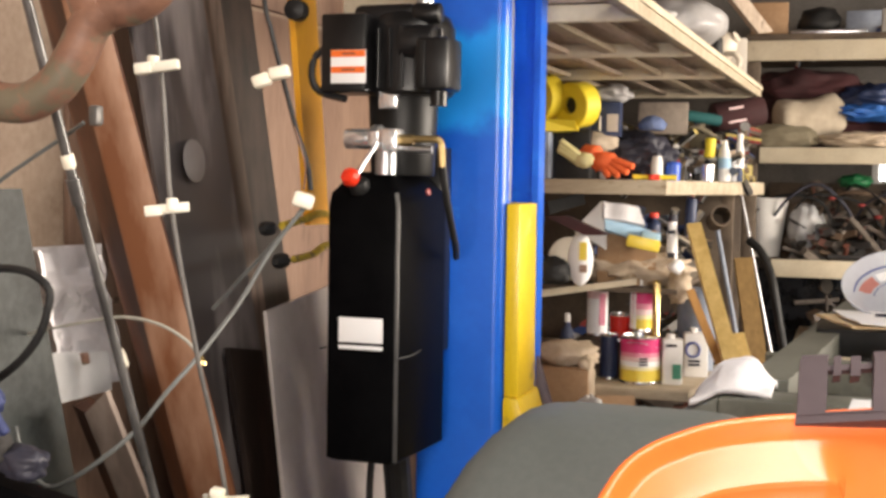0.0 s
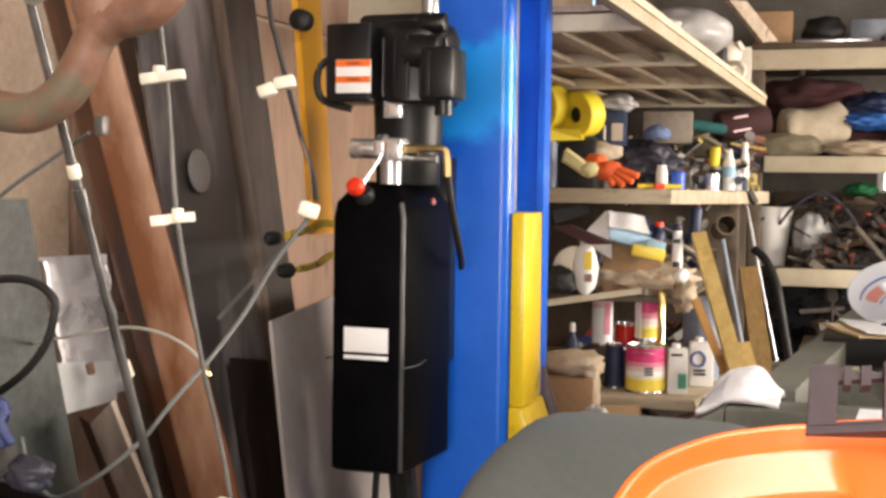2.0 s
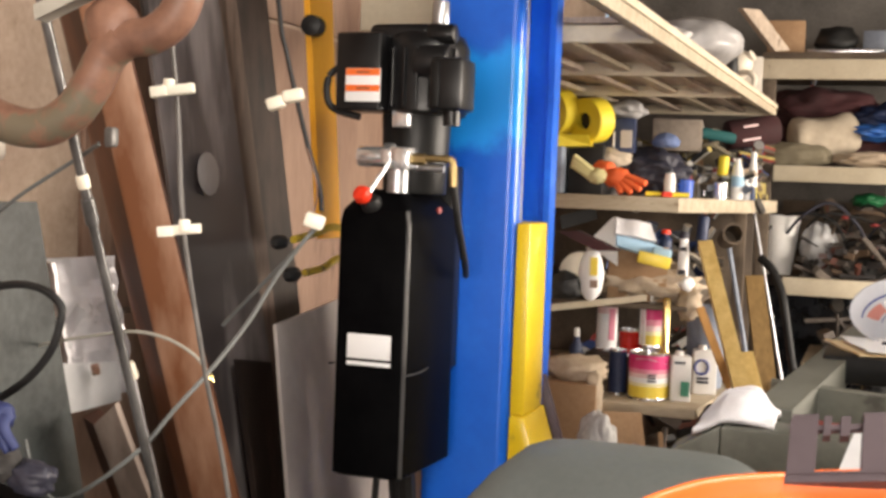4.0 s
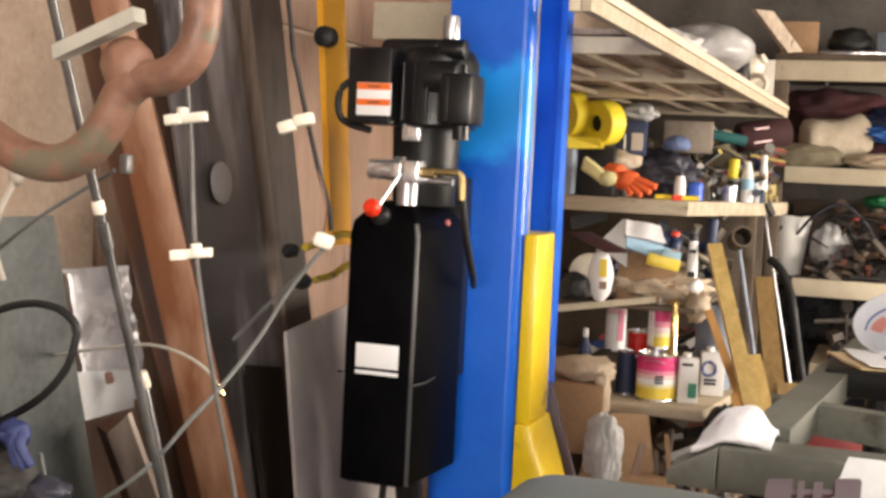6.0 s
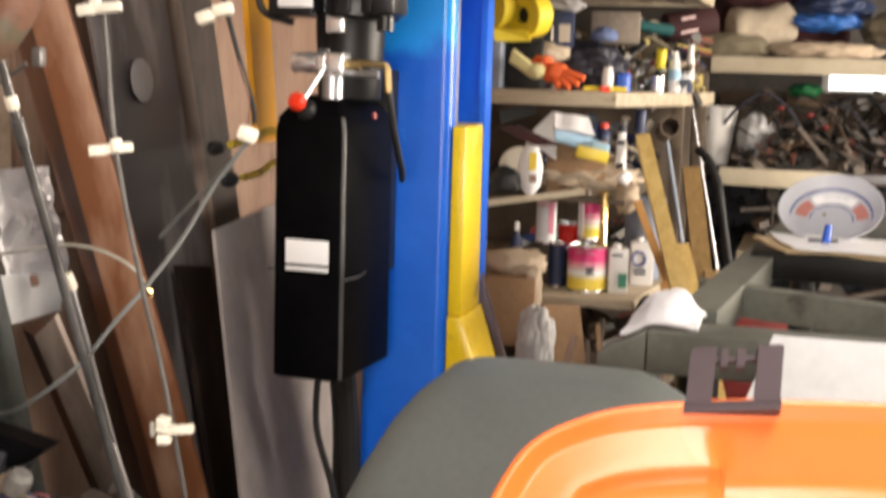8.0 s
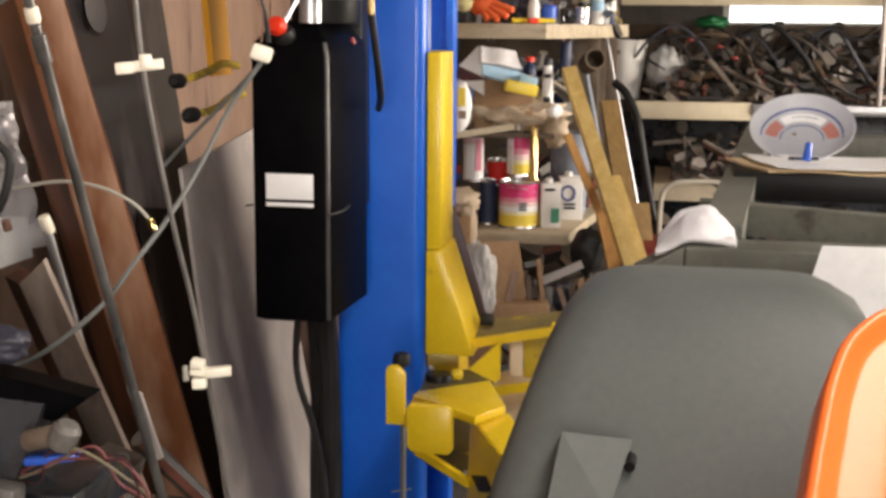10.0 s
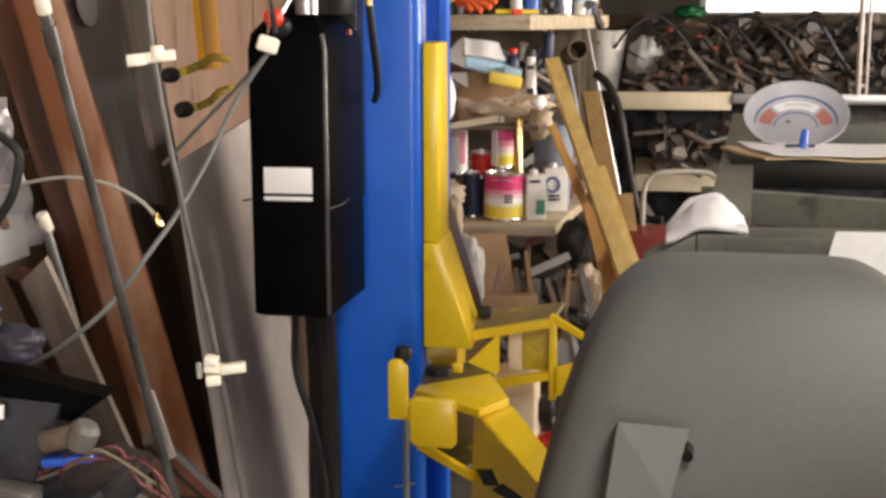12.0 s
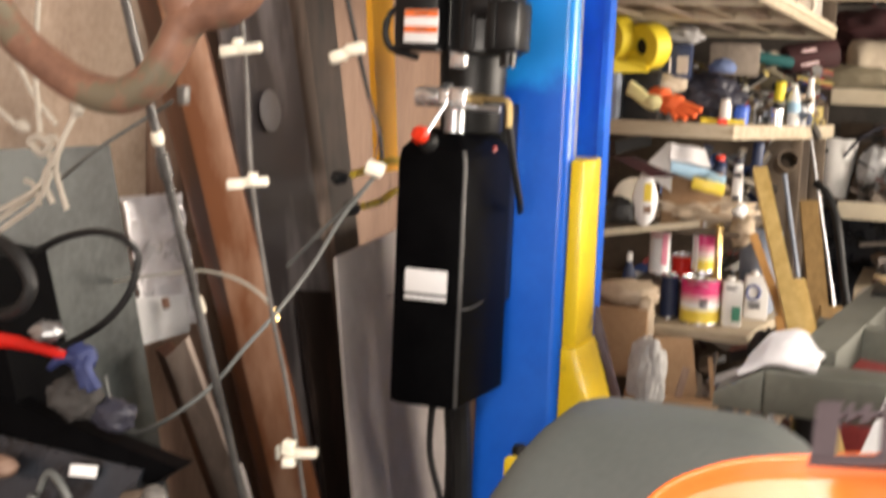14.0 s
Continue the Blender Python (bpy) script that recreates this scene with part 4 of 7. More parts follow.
def clamp_bar(x, y, z, lean, stub):
    cl = thing("bar_clamp", (x, y, z), "small ivory T-shaped clamp on a thin rod", "clamp", "ivory clamps")
    part("bar", box(B(), (x - 0.006, y - 0.006, z - 0.0050), (x + 0.021, y + 0.006, z + 0.0050), 0.0015, 2, rz=16, ry=lean), m_clip, cl)
    part("jaw", box(B(), (x - 0.021, y - 0.014, z - 0.0085), (x - 0.004, y - 0.002, z + 0.0025), 0.0015, 2, rz=16, ry=lean), m_clip, cl)
    part("collar", cyl(B(), (x + stub, y - 0.004, z - 0.003), (x + stub, y - 0.004, z + 0.010), 0.006, n=14, bevel=0.0015), m_clip, cl)
    return cl


clamp_bar(-0.689, 1.355, 1.412, -6, 0.006)
clamp_bar(-0.689, 1.335, 1.553, -9, -0.004)
low = thing("bar_clamp", (-0.6634, 1.42, 1.083), "ivory clamp with a stacked jaw on a thin rod", "clamp", "ivory clamps")
part("bar", box(B(), (-0.656, 1.412, 1.0955), (-0.6305, 1.424, 1.1050), 0.0015, 2, rz=16, ry=-5), m_clip, low)
part("collar", box(B(), (-0.6740, 1.410, 1.0955), (-0.6540, 1.428, 1.1030), 0.002, 2, rz=16, ry=6), m_clip, low)
part("collar", box(B(), (-0.6720, 1.408, 1.1035), (-0.6580, 1.424, 1.1125), 0.002, 2, rz=10, ry=10), m_clip, low)
part("jaw", box(B(), (-0.6700, 1.406, 1.0835), (-0.6550, 1.420, 1.0940), 0.0015, 2, rz=16, ry=-4), m_clip, low)
part("screw", cyl(B(), (-0.6765, 1.412, 1.0900), (-0.6770, 1.412, 1.1060), 0.0032, n=10, bevel=0.001), m_palehose, low)

# hanging cable with connectors
cable = thing("hanging_cable", (-0.65, 1.6, 1.42), "black cable hanging down to ivory plug connectors", "cable")
part("cable", tube(B(), [(-0.74, 1.58, 2.3), (-0.724, 1.59, 1.85), (-0.708, 1.6, 1.666), (-0.697, 1.6, 1.619), (-0.682, 1.6, 1.565), (-0.664, 1.6, 1.505), (-0.648, 1.6, 1.459), (-0.644, 1.6, 1.43)], 0.003, 8), m_rubber, cable)
part("wire", tube(B(), [(-0.664, 1.598, 1.505), (-0.650, 1.597, 1.46), (-0.652, 1.598, 1.43)], 0.0012, 6), m_rust2, cable)
part("connector", box(B(), (-0.6645, 1.590, 1.409), (-0.6405, 1.608, 1.427), 0.004, 2, rz=16, ry=18), m_clip, cable)
c2 = part("connector", box(B(), (-0.677, 1.507, 1.546), (-0.657, 1.525, 1.560), 0.003, 2, rz=16, ry=-20), m_clip, cable)
part("connector", box(B(), (-0.660, 1.514, 1.555), (-0.637, 1.532, 1.569), 0.003, 2, rz=16, ry=-14), m_clip, cable)

# hoses in front of the beam
solo("air_hose", tube(B(), [(-0.652, 1.60, 1.41), (-0.683, 1.57, 1.355), (-0.700, 1.53, 1.300), (-0.714, 1.47, 1.250), (-0.736, 1.43, 1.208), (-0.764, 1.41, 1.166), (-0.807, 1.39, 1.127), (-0.843, 1.38, 1.106), (-0.862, 1.375, 1.112), (-0.877, 1.37, 1.138), (-0.886, 1.37, 1.170)], 0.0027, 10), m_hose, "grey rubber hose hanging in a long loop", "hose")
solo("air_hose", tube(B(), [(-0.652, 1.605, 1.41), (-0.700, 1.62, 1.366), (-0.745, 1.63, 1.325), (-0.795, 1.64, 1.278)], 0.0024, 8), m_hose, "thin grey hose running behind the connector", "hose")
ph = thing("pale_hose", (-0.79, 1.6, 1.21), "pale plastic tube with a brass end", "hose")
part("tube", tube(B(), [(-1.14, 1.62, 1.20), (-1.05, 1.61, 1.235), (-0.96, 1.6, 1.256), (-0.90, 1.6, 1.266), (-0.85, 1.6, 1.260), (-0.812, 1.6, 1.243), (-0.792, 1.6, 1.224)], 0.0022, 8), m_palehose, ph)
part("end", cyl(B(), (-0.792, 1.6, 1.226), (-0.786, 1.6, 1.210), 0.0042, n=12, bevel=0.001), m_brass, ph)
solo("wire", tube(B(), [(-0.90, 1.3, 1.40), (-0.851, 1.3, 1.436), (-0.824, 1.3, 1.453), (-0.777, 1.3, 1.48), (-0.745, 1.29, 1.495)], 0.0022, 8), m_hose, "thin grey wire tied to the conduit", "wire")

# foil board, brown board, grey-green plate
solo("foil_board", cloth(B(), [(-1.115, 1.700, 1.342), (-1.095, 1.842, 1.342), (-1.073, 1.875, 1.135), (-1.102, 1.748, 1.135)], 0.012, 24, 0.010, 34, 3), m_foil, "board wrapped in crinkled silver foil", "insulation board", angle=12)
# Strip added and turned forward to give the foil its glint streak.
solo("foil_strip", cloth(B(), [(-1.113, 1.696, 1.338), (-1.092, 1.690, 1.338), (-1.084, 1.732, 1.150), (-1.106, 1.742, 1.150)], 0.006, 14, 0.006, 40, 6), m_foil, "added strip for the bright glint on the silver foil", "foil", angle=12)
leaning("paper_sheet", [(-1.085, 1.709, 1.196), (-1.070, 1.826, 1.185), (-1.070, 1.835, 1.126), (-1.083, 1.730, 1.122)], 0.003, m_white, "white paper taped to the foil board", "paper")
leaning("plank", [(-0.983, 1.638, 1.131), (-0.945, 1.629, 1.163), (-0.728, 1.904, 0.25), (-0.775, 1.910, 0.25)], 0.010, m_tanwood, "worn tan wooden board leaning below the foil", "board", bevel=0.003)
leaning("plank", [(-1.010, 1.652, 1.137), (-0.986, 1.643, 1.131), (-0.779, 1.915, 0.25), (-0.805, 1.922, 0.25)], 0.025, m_rust, "dark red-brown board beside the tan board", "board", bevel=0.003)
leaning("metal_plate", [(-1.06, 1.20, 1.425), (-1.06, 1.612, 1.425), (-0.99, 1.87, FL), (-0.99, 1.20, FL)], 0.01, m_greenplate, "grey-green painted metal plate", "metal plate", bevel=0.002)

# orange bar clamps hung by the post
cb = thing("orange_bracket", (-1.0, 2.4, 1.29), "amber painted steel bracket with black rubber tips", "bracket")
part("upright", slab(B(), [(-1.0, 2.254, 2.0), (-1.0, 2.36, 2.0), (-1.0, 2.469, 1.357), (-1.0, 2.38, 1.357)], 0.012, 0.003), m_amber, cb)
part("arm", tube(B(), [(-1.0, 2.50, 1.372), (-1.0, 2.42, 1.378), (-0.995, 2.34, 1.368), (-0.99, 2.24, 1.36)], 0.007, 10), m_dirtyyel, cb)
part("arm", tube(B(), [(-1.0, 2.53, 1.318), (-1.0, 2.45, 1.315), (-0.995, 2.38, 1.302), (-0.99, 2.29, 1.298)], 0.007, 10), m_dirtyyel, cb)
part("tip", lathe(B(), (-0.99, 2.20, 1.357), [(0.006, 0), (0.0125, 0.006), (0.0125, 0.026), (0.006, 0.036)], 16, axis="Y"), m_rubber, cb)
part("tip", lathe(B(), (-0.99, 2.255, 1.298), [(0.006, 0), (0.0135, 0.006), (0.0135, 0.028), (0.006, 0.04)], 16, axis="Y"), m_rubber, cb)
part("tip", lathe(B(), (-0.985, 2.30, 1.742), [(0.006, 0), (0.019, 0.006), (0.019, 0.03), (0.006, 0.036)], 16, axis="Y"), m_rubber, cb)
leaning("board", [(-1.03, 2.60, 1.85), (-0.84, 2.60, 1.85), (-0.84, 2.60, 1.775), (-1.03, 2.60, 1.775)], 0.02, m_cream, "cream board end behind the motor", "board")

# rusty hook
hook = thing("hoist_hook", (-0.69, 1.1, 1.5), "large rusty steel hoist hook hanging from above", "hook")
part("bow", tube(B(), [(-0.83, 1.1, 1.61), (-0.79, 1.1, 1.555), (-0.735, 1.1, 1.518), (-0.70, 1.1, 1.504), (-0.668, 1.1, 1.502), (-0.64, 1.1, 1.516), (-0.621, 1.1, 1.54), (-0.608, 1.1, 1.563), (-0.592, 1.1, 1.575)], 0.0165, 16), m_rust2, hook)
part("shank", tube(B(), [(-0.612, 1.1, 1.560), (-0.59, 1.1, 1.574), (-0.566, 1.1, 1.578), (-0.545, 1.1, 1.594), (-0.536, 1.1, 1.622), (-0.536, 1.1, 1.66), (-0.54, 1.1, 1.75), (-0.55, 1.1, 2.5)], 0.0155, 16), m_rust2, hook)
part("latch", slab(B(), [(-0.668, 1.082, 1.600), (-0.590, 1.082, 1.632), (-0.588, 1.082, 1.620), (-0.666, 1.082, 1.588)], 0.018, 0.002), m_palehose, hook, "pale safety latch")
part("boss", lump(B(), (-0.605, 1.1, 1.585), (0.05, 0.034, 0.05), 0.15, 2, 4, 2), m_rust2, hook)
ropes = thing("rope_bundle", (-0.88, 1.25, 1.38), "knotted bundle of off-white cord hanging by the wall", "rope")
for k, (r, pts) in enumerate((
        (0.0034, ((-0.8826, 2.45), (-0.8830, 1.75), (-0.8826, 1.54), (-0.8845, 1.495), (-0.8864, 1.457))),
        (0.0030, ((-0.912, 1.535), (-0.8963, 1.4985), (-0.880, 1.480), (-0.864, 1.466))),
        (0.0034, ((-0.834, 1.485), (-0.846, 1.455), (-0.8585, 1.4305), (-0.872, 1.414), (-0.8745, 1.400), (-0.867, 1.3826))),
        (0.0030, ((-0.851, 1.449), (-0.862, 1.424), (-0.8615, 1.406), (-0.850, 1.377))),
        (0.0026, ((-0.905, 1.404), (-0.893, 1.400), (-0.880, 1.380))),
        (0.0030, ((-0.866, 1.432), (-0.880, 1.400), (-0.915, 1.378), (-0.954, 1.361))),
        (0.0030, ((-0.862, 1.416), (-0.880, 1.385), (-0.918, 1.360), (-0.9545, 1.338))),
        (0.0030, ((-0.875, 1.405), (-0.905, 1.382), (-0.955, 1.350))),
        (0.0032, ((-0.950, 1.490), (-0.930, 1.478), (-0.908, 1.463))),
        (0.0040, ((-0.900, 1.446), (-0.886, 1.452), (-0.872, 1.444), (-0.884, 1.434), (-0.900, 1.446))),
        (0.0034, ((-0.884, 1.448), (-0.868, 1.452), (-0.858, 1.440), (-0.872, 1.430))))):
    part("cord", tube(B(), [(x, 1.25 + 0.006 * math.sin(5 * k + 40 * z), z) for x, z in pts], r, 8), m_rope, ropes)
part("knot", lump(B(), (-0.834, 1.25, 1.486), (0.018, 0.014, 0.022), 0.3, 3, 2, 2), m_rope, ropes)
part("knot", lump(B(), (-0.905, 1.25, 1.462), (0.022, 0.014, 0.016), 0.3, 3, 5, 2), m_rope, ropes)

# ---------------------------------------------------------------- workbench corner by the west wall
solo("rubber_hose", tube(B(), [(-0.999, 1.33, 1.3), (-0.976, 1.33, 1.307), (-0.95, 1.33, 1.317), (-0.913, 1.33, 1.335), (-0.873, 1.33, 1.345), (-0.838, 1.33, 1.342), (-0.816, 1.33, 1.328), (-0.814, 1.33, 1.312), (-0.824, 1.33, 1.281), (-0.847, 1.33, 1.252), (-0.876, 1.33, 1.23), (-0.913, 1.33, 1.209), (-0.943, 1.33, 1.193)], 0.0044, 10), m_rubber, "thick black rubber hose in a loop", "hose")
solo("rubber_hose", tube(B(), [(-0.975, 1.25, 1.330), (-0.935, 1.245, 1.338), (-0.900, 1.24, 1.322), (-0.885, 1.24, 1.295), (-0.898, 1.24, 1.270), (-0.93, 1.245, 1.258), (-0.975, 1.25, 1.262)], 0.008, 10), m_rubber, "thick black hose coiled on the machine", "hose")
bench = thing("side_bench", (-0.95, 1.25, FL), "dark wooden side bench crowded with parts", "bench")
part("top", box(B(), (-1.2, 0.6, 0.86), (-0.72, 1.52, 0.89), 0.003), m_darkwood, bench)
for x in (-1.17, -0.76):
    for y in (0.64, 1.46):
        part("leg", box(B(), (x - 0.025, y - 0.025, FL), (x + 0.025, y + 0.025, 0.86), 0.003), m_darkwood, bench)
mach = thing("grinder_machine", (-0.87, 1.28, 0.89), "dark blue-grey machine with a round bore on the bench", "machine")
part("body", slab(B(), [(-0.98, 1.235, 1.130), (-0.745, 1.245, 1.112), (-0.785, 1.205, 0.98), (-0.98, 1.195, 0.98)], 0.06, 0.008), m_greymach, mach)
part("cover", slab(B(), [(-0.99, 1.24, 1.180), (-0.704, 1.25, 1.118), (-0.738, 1.25, 1.094), (-0.99, 1.24, 1.140)], 0.03, 0.003), m_black, mach)
part("base", box(B(), (-0.98, 1.21, 0.892), (-0.79, 1.33, 0.985), 0.006), m_rubber, mach)
part("loop", tube(B(), [(-0.845, 1.205, 1.085), (-0.834, 1.205, 1.106), (-0.815, 1.200, 1.100), (-0.797, 1.195, 1.076), (-0.802, 1.19, 1.052), (-0.826, 1.19, 1.044), (-0.842, 1.195, 1.06)], 0.0042, 10), m_hose, mach, "grey plastic hose loop")
part("bore", lathe(B(), (-0.838, 1.222, 1.035), [(0.034, 0), (0.034, 0.02), (0.022, 0.024), (0.020, 0.004)], 24, axis="Y"), m_rubber, mach)
part("plate", slab(B(), [(-0.822, 1.226, 1.112), (-0.790, 1.228, 1.114), (-0.790, 1.225, 1.102), (-0.822, 1.223, 1.100)], 0.004), m_label, mach, "small white label")
part("cover_cap", lump(B(), (-0.897, 1.205, 1.104), (0.048, 0.03, 0.024), 0.12, 2, 3, 3), m_brownwood, mach, "dull brown cap")
part("bracket", box(B(), (-0.795, 1.20, 1.018), (-0.755, 1.225, 1.048), 0.004, ry=8), m_rod, mach, "dull metal bracket")
part("hose_end", cyl(B(), (-0.853, 1.198, 1.052), (-0.848, 1.200, 1.082), 0.007, n=12, bevel=0.002), m_hose, mach)
part("housing", slab(B(), [(-1.22, 1.20, 1.345), (-0.945, 1.24, 1.315), (-0.90, 1.25, 1.12), (-1.22, 1.20, 1.12)], 0.12, 0.02), m_black, mach, "black greasy housing")
part("handle", tube(B(), [(-0.95, 1.222, 1.232), (-0.907, 1.22, 1.236), (-0.868, 1.222, 1.234), (-0.826, 1.225, 1.227)], 0.009, 12, taper=lambda t: 0.0105 - 0.006 * t), m_redgloss, mach, "glossy red plastic handle")
part("valve", lump(B(), (-0.849, 1.222, 1.252), (0.036, 0.03, 0.020), 0.5, 4, 3), m_zinc, mach, "small zinc valve body")
gl = lump(B(), (-0.815, 1.235, 1.226), (0.034, 0.026, 0.030), 0.3, 2.5, 7)
for k, (x, z) in enumerate(((-0.850, 1.212), (-0.806, 1.196), (-0.797, 1.193), (-0.788, 1.197))):
    tube(gl, [(-0.815 + 0.004 * k, 1.232, 1.226), ((x - 0.815) / 2, 1.226, (z + 1.228) / 2 + 0.004), (x, 1.228, z)], 0.006, 8, taper=lambda t: 0.0075 - 0.003 * t)
solo("rubber_glove", gl, m_rag, "periwinkle blue rubber glove beside the machine", "glove")
solo("rag", lump(B(), (-0.785, 1.25, 1.165), (0.050, 0.035, 0.036), 0.25, 1.6, 17, 4), m_ink, "dark navy rag stuffed beside the machine", "rag")
solo("greasy_cloth", lump(B(), (-0.828, 1.24, 1.180), (0.062, 0.04, 0.046), 0.25, 2.2, 9, 4), m_tinrag, "grey greasy cloth below the handle", "cloth", angle=60)
wf = thing("plastic_fitting", (-0.722, 1.225, 1.078), "white plastic fitting with a brown sleeve", "fitting")
part("cap", lathe(B(), (-0.716, 1.215, 1.083), [(0.002, 0), (0.011, 0.001), (0.013, 0.006), (0.013, 0.020), (0.009, 0.025), (0.001, 0.026)], 18, tilt=(0, 25, 0)), m_grimy, wf)
part("sleeve", cyl(B(), (-0.752, 1.225, 1.083), (-0.720, 1.22, 1.093), 0.010, n=16, bevel=0.002), m_darkboard, wf)
solo("strap", box(B(), (-0.752, 1.215, 1.066), (-0.704, 1.235, 1.074), 0.003, rz=6, ry=-8), m_bluebit, "flat blue plastic strip on the machine", "strip")
part("ledge", box(B(), (-0.80, 1.235, 0.99), (-0.715, 1.36, 1.03), 0.006), m_greymach, mach)
wires = thing("wire_bundle", (-0.73, 1.24, 0.89), "tangle of pink electrical wires", "wires")
for k in range(4):
    o = random.Random(k)
    u = lambda s: o.uniform(-s, s)
    part("wire", tube(B(), [(-0.80, 1.25, 1.035 + u(.01)), (-0.752 + u(.01), 1.225, 1.055 + u(.012)), (-0.715 + u(.012), 1.215, 1.070 + u(.012)), (-0.682 + u(.012), 1.215 + u(.01), 1.078 + u(.012)), (-0.656 + u(.01), 1.22, 1.068 + u(.015)), (-0.645 + u(.012), 1.22, 1.035 + u(.015)), (-0.655 + u(.01), 1.225, 0.98), (-0.70 + u(.02), 1.24, 0.91), (-0.76, 1.26, 0.895)], 0.0014, 6), (m_pinkwire, m_pinkwire, m_maroon, m_khaki)[k % 4], wires)
solo("junk_box", box(B(), (-0.90, 1.42, 0.89), (-0.80, 1.50, 0.925), 0.004, rz=8), m_tin, "flat grey metal box with wires", "box")
solo("scrap_heap", lump(B(), (-0.70, 1.72, 0.36), (0.42, 0.5, 0.36), 0.5, 4, 12, 3, 0.8), m_junk, "dark heap of scrap beside the wall", "scrap", kind="stuff")

# ---------------------------------------------------------------- machine in the foreground
mc = thing("garden_machine", (-0.1, 0.98, FL), "garden machine with grey body and orange hood", "machine")
def round_ring(bm, x0, x1, y0, y1, r, z, n=6):
    """A level rounded rectangle of points."""
    out = []
    for cx, cy, a0 in ((x1 - r, y1 - r, 0), (x0 + r, y1 - r, 90), (x0 + r, y0 + r, 180), (x1 - r, y0 + r, 270)):
        for k in range(n + 1):
            a = radians(a0 + 90 * k / n)
            out.append(bm.verts.new((cx + r * math.cos(a), cy + r * math.sin(a), z)))
    return out


bm = B()
rings = [round_ring(bm, x0 + 0.006, x1 + 0.004, y0, y1, r, z + 0.002) for x0, x1, y0, y1, r, z in ((-0.375, -0.03, 0.84, 1.16, 0.035, FL - 0.002), (-0.355, -0.045, 0.86, 1.155, 0.035, 0.90), (-0.330, -0.045, 0.885, 1.15, 0.034, 1.0600), (-0.317, -0.048, 0.908, 1.148, 0.033, 1.1178), (-0.303, -0.051, 0.937, 1.145, 0.032, 1.1778), (-0.287, -0.057, 0.975, 1.14, 0.03, 1.2258), (-0.274, -0.066, 1.003, 1.137, 0.028, 1.2538), (-0.263, -0.076, 1.024, 1.133, 0.026, 1.2688), (-0.252, -0.092, 1.042, 1.128, 0.022, 1.2783), (-0.240, -0.102, 1.057, 1.121, 0.018, 1.2833), (-0.225, -0.118, 1.070, 1.112, 0.012, 1.2858))]
for a, b in zip(rings, rings[1:]):
    for k in range(len(a)):
        bm.faces.new((a[k], a[(k + 1) % len(a)], b[(k + 1) % len(a)], b[k]))
bm.faces.new(rings[0][::-1])
bm.faces.new(rings[-1])
body_ = part("body", bm, m_cowl, mc, "grey moulded plastic body with rounded top", 40)
rib = part("rib", slab(B(), [(-0.2545, 0.940, 1.2195), (-0.2140, 0.946, 1.2150), (-0.2255, 0.915, 1.1810), (-0.262, 0.905, 1.172)], 0.05, 0.003), m_cowl, body_, "raised grey rib")
part("rib_foot", slab(B(), [(-0.262, 0.905, 1.1715), (-0.2255, 0.9152, 1.1805), (-0.262, 0.86, 1.06), (-0.335, 0.855, 1.05)], 0.05, 0.003), m_cowl, body_)
part("ledge", slab(B(), [(-0.2235, 0.9145, 1.1800), (-0.105, 0.915, 1.1770), (-0.105, 0.905, 1.1690), (-0.2300, 0.9045, 1.1710)], 0.05, 0.002), m_cowl, body_, "narrow moulded ledge")
part("slot", slab(B(), [(-0.245, 0.9040, 1.1700), (-0.105, 0.9044, 1.1685), (-0.105, 0.892, 1.10), (-0.262, 0.890, 1.10)], 0.03, 0.002), m_blackmetal, body_, "dark slot under the ledge")
part("screw_hole", cyl(B(), (-0.2150, 0.944, 1.199), (-0.2135, 0.985, 1.205), 0.0035, n=12), m_blackmetal, body_, "small dark screw hole")

HOOD_EDGE = ((-0.157, 1.13), (-0.150, 1.20), (-0.1437, 1.2515), (-0.1395, 1.2735), (-0.1345, 1.2915), (-0.1298, 1.3060), (-0.1225, 1.3190), (-0.112, 1.3272), (-0.0985, 1.3327), (-0.085, 1.3365), (-0.068, 1.339), (-0.05, 1.3405), (-0.003, 1.3425), (0.05, 1.3425), (0.15, 1.340), (0.23, 1.331), (0.275, 1.305), (0.29, 1.25), (0.28, 1.13))


def on_hood(x, z, h):
    """A place on the hood's leaning face, raised by h."""
    return Vector((x, 0.8275 + 0.3 * (x + 0.0492) + (z - 1.337), z)) + Vector((0.208, -0.692, 0.692)) * h


def step01(v, a, b):
    k = min(1.0, max(0.0, (v - a) / (b - a)))
    return k * k * (3 - 2 * k)


edge_line = [Vector((p.x * 1.044, p.y * 1.414, 0)) for p in smooth_path([(x, z, 0) for x, z in HOOD_EDGE], 9)]
inward = []
for i, p in enumerate(edge_line):
    d = (edge_line[min(i + 1, len(edge_line) - 1)] - edge_line[max(i - 1, 0)]).normalized()
    inward.append(Vector((d.y, -d.x, 0)))
# rolled lip, sloping flank, broad shelf that stops at a pocket, step and inner panel: (distance from the edge, height)
HOOD_STEPS = ((0.004, -0.030), (0.0, -0.004), (0.0004, -0.001), (0.0015, 0.0006), (0.0035, 0.0012), (0.0055, 0.0006), (0.0075, -0.0012), (0.0115, -0.0036), (0.0130, -0.0042), (0.0145, -0.0041), (0.020, -0.0038), (0.028, -0.0034), (0.0350, -0.0030), (0.0366, -0.0031), (0.0380, -0.0045), (0.0410, -0.0075), (0.0440, -0.0090), (0.0520, -0.0100), (0.0545, -0.0098), (0.0565, -0.0085), (0.0600, -0.0070), (0.075, -0.0060), (0.095, -0.0060))
bm = B()
rings = []
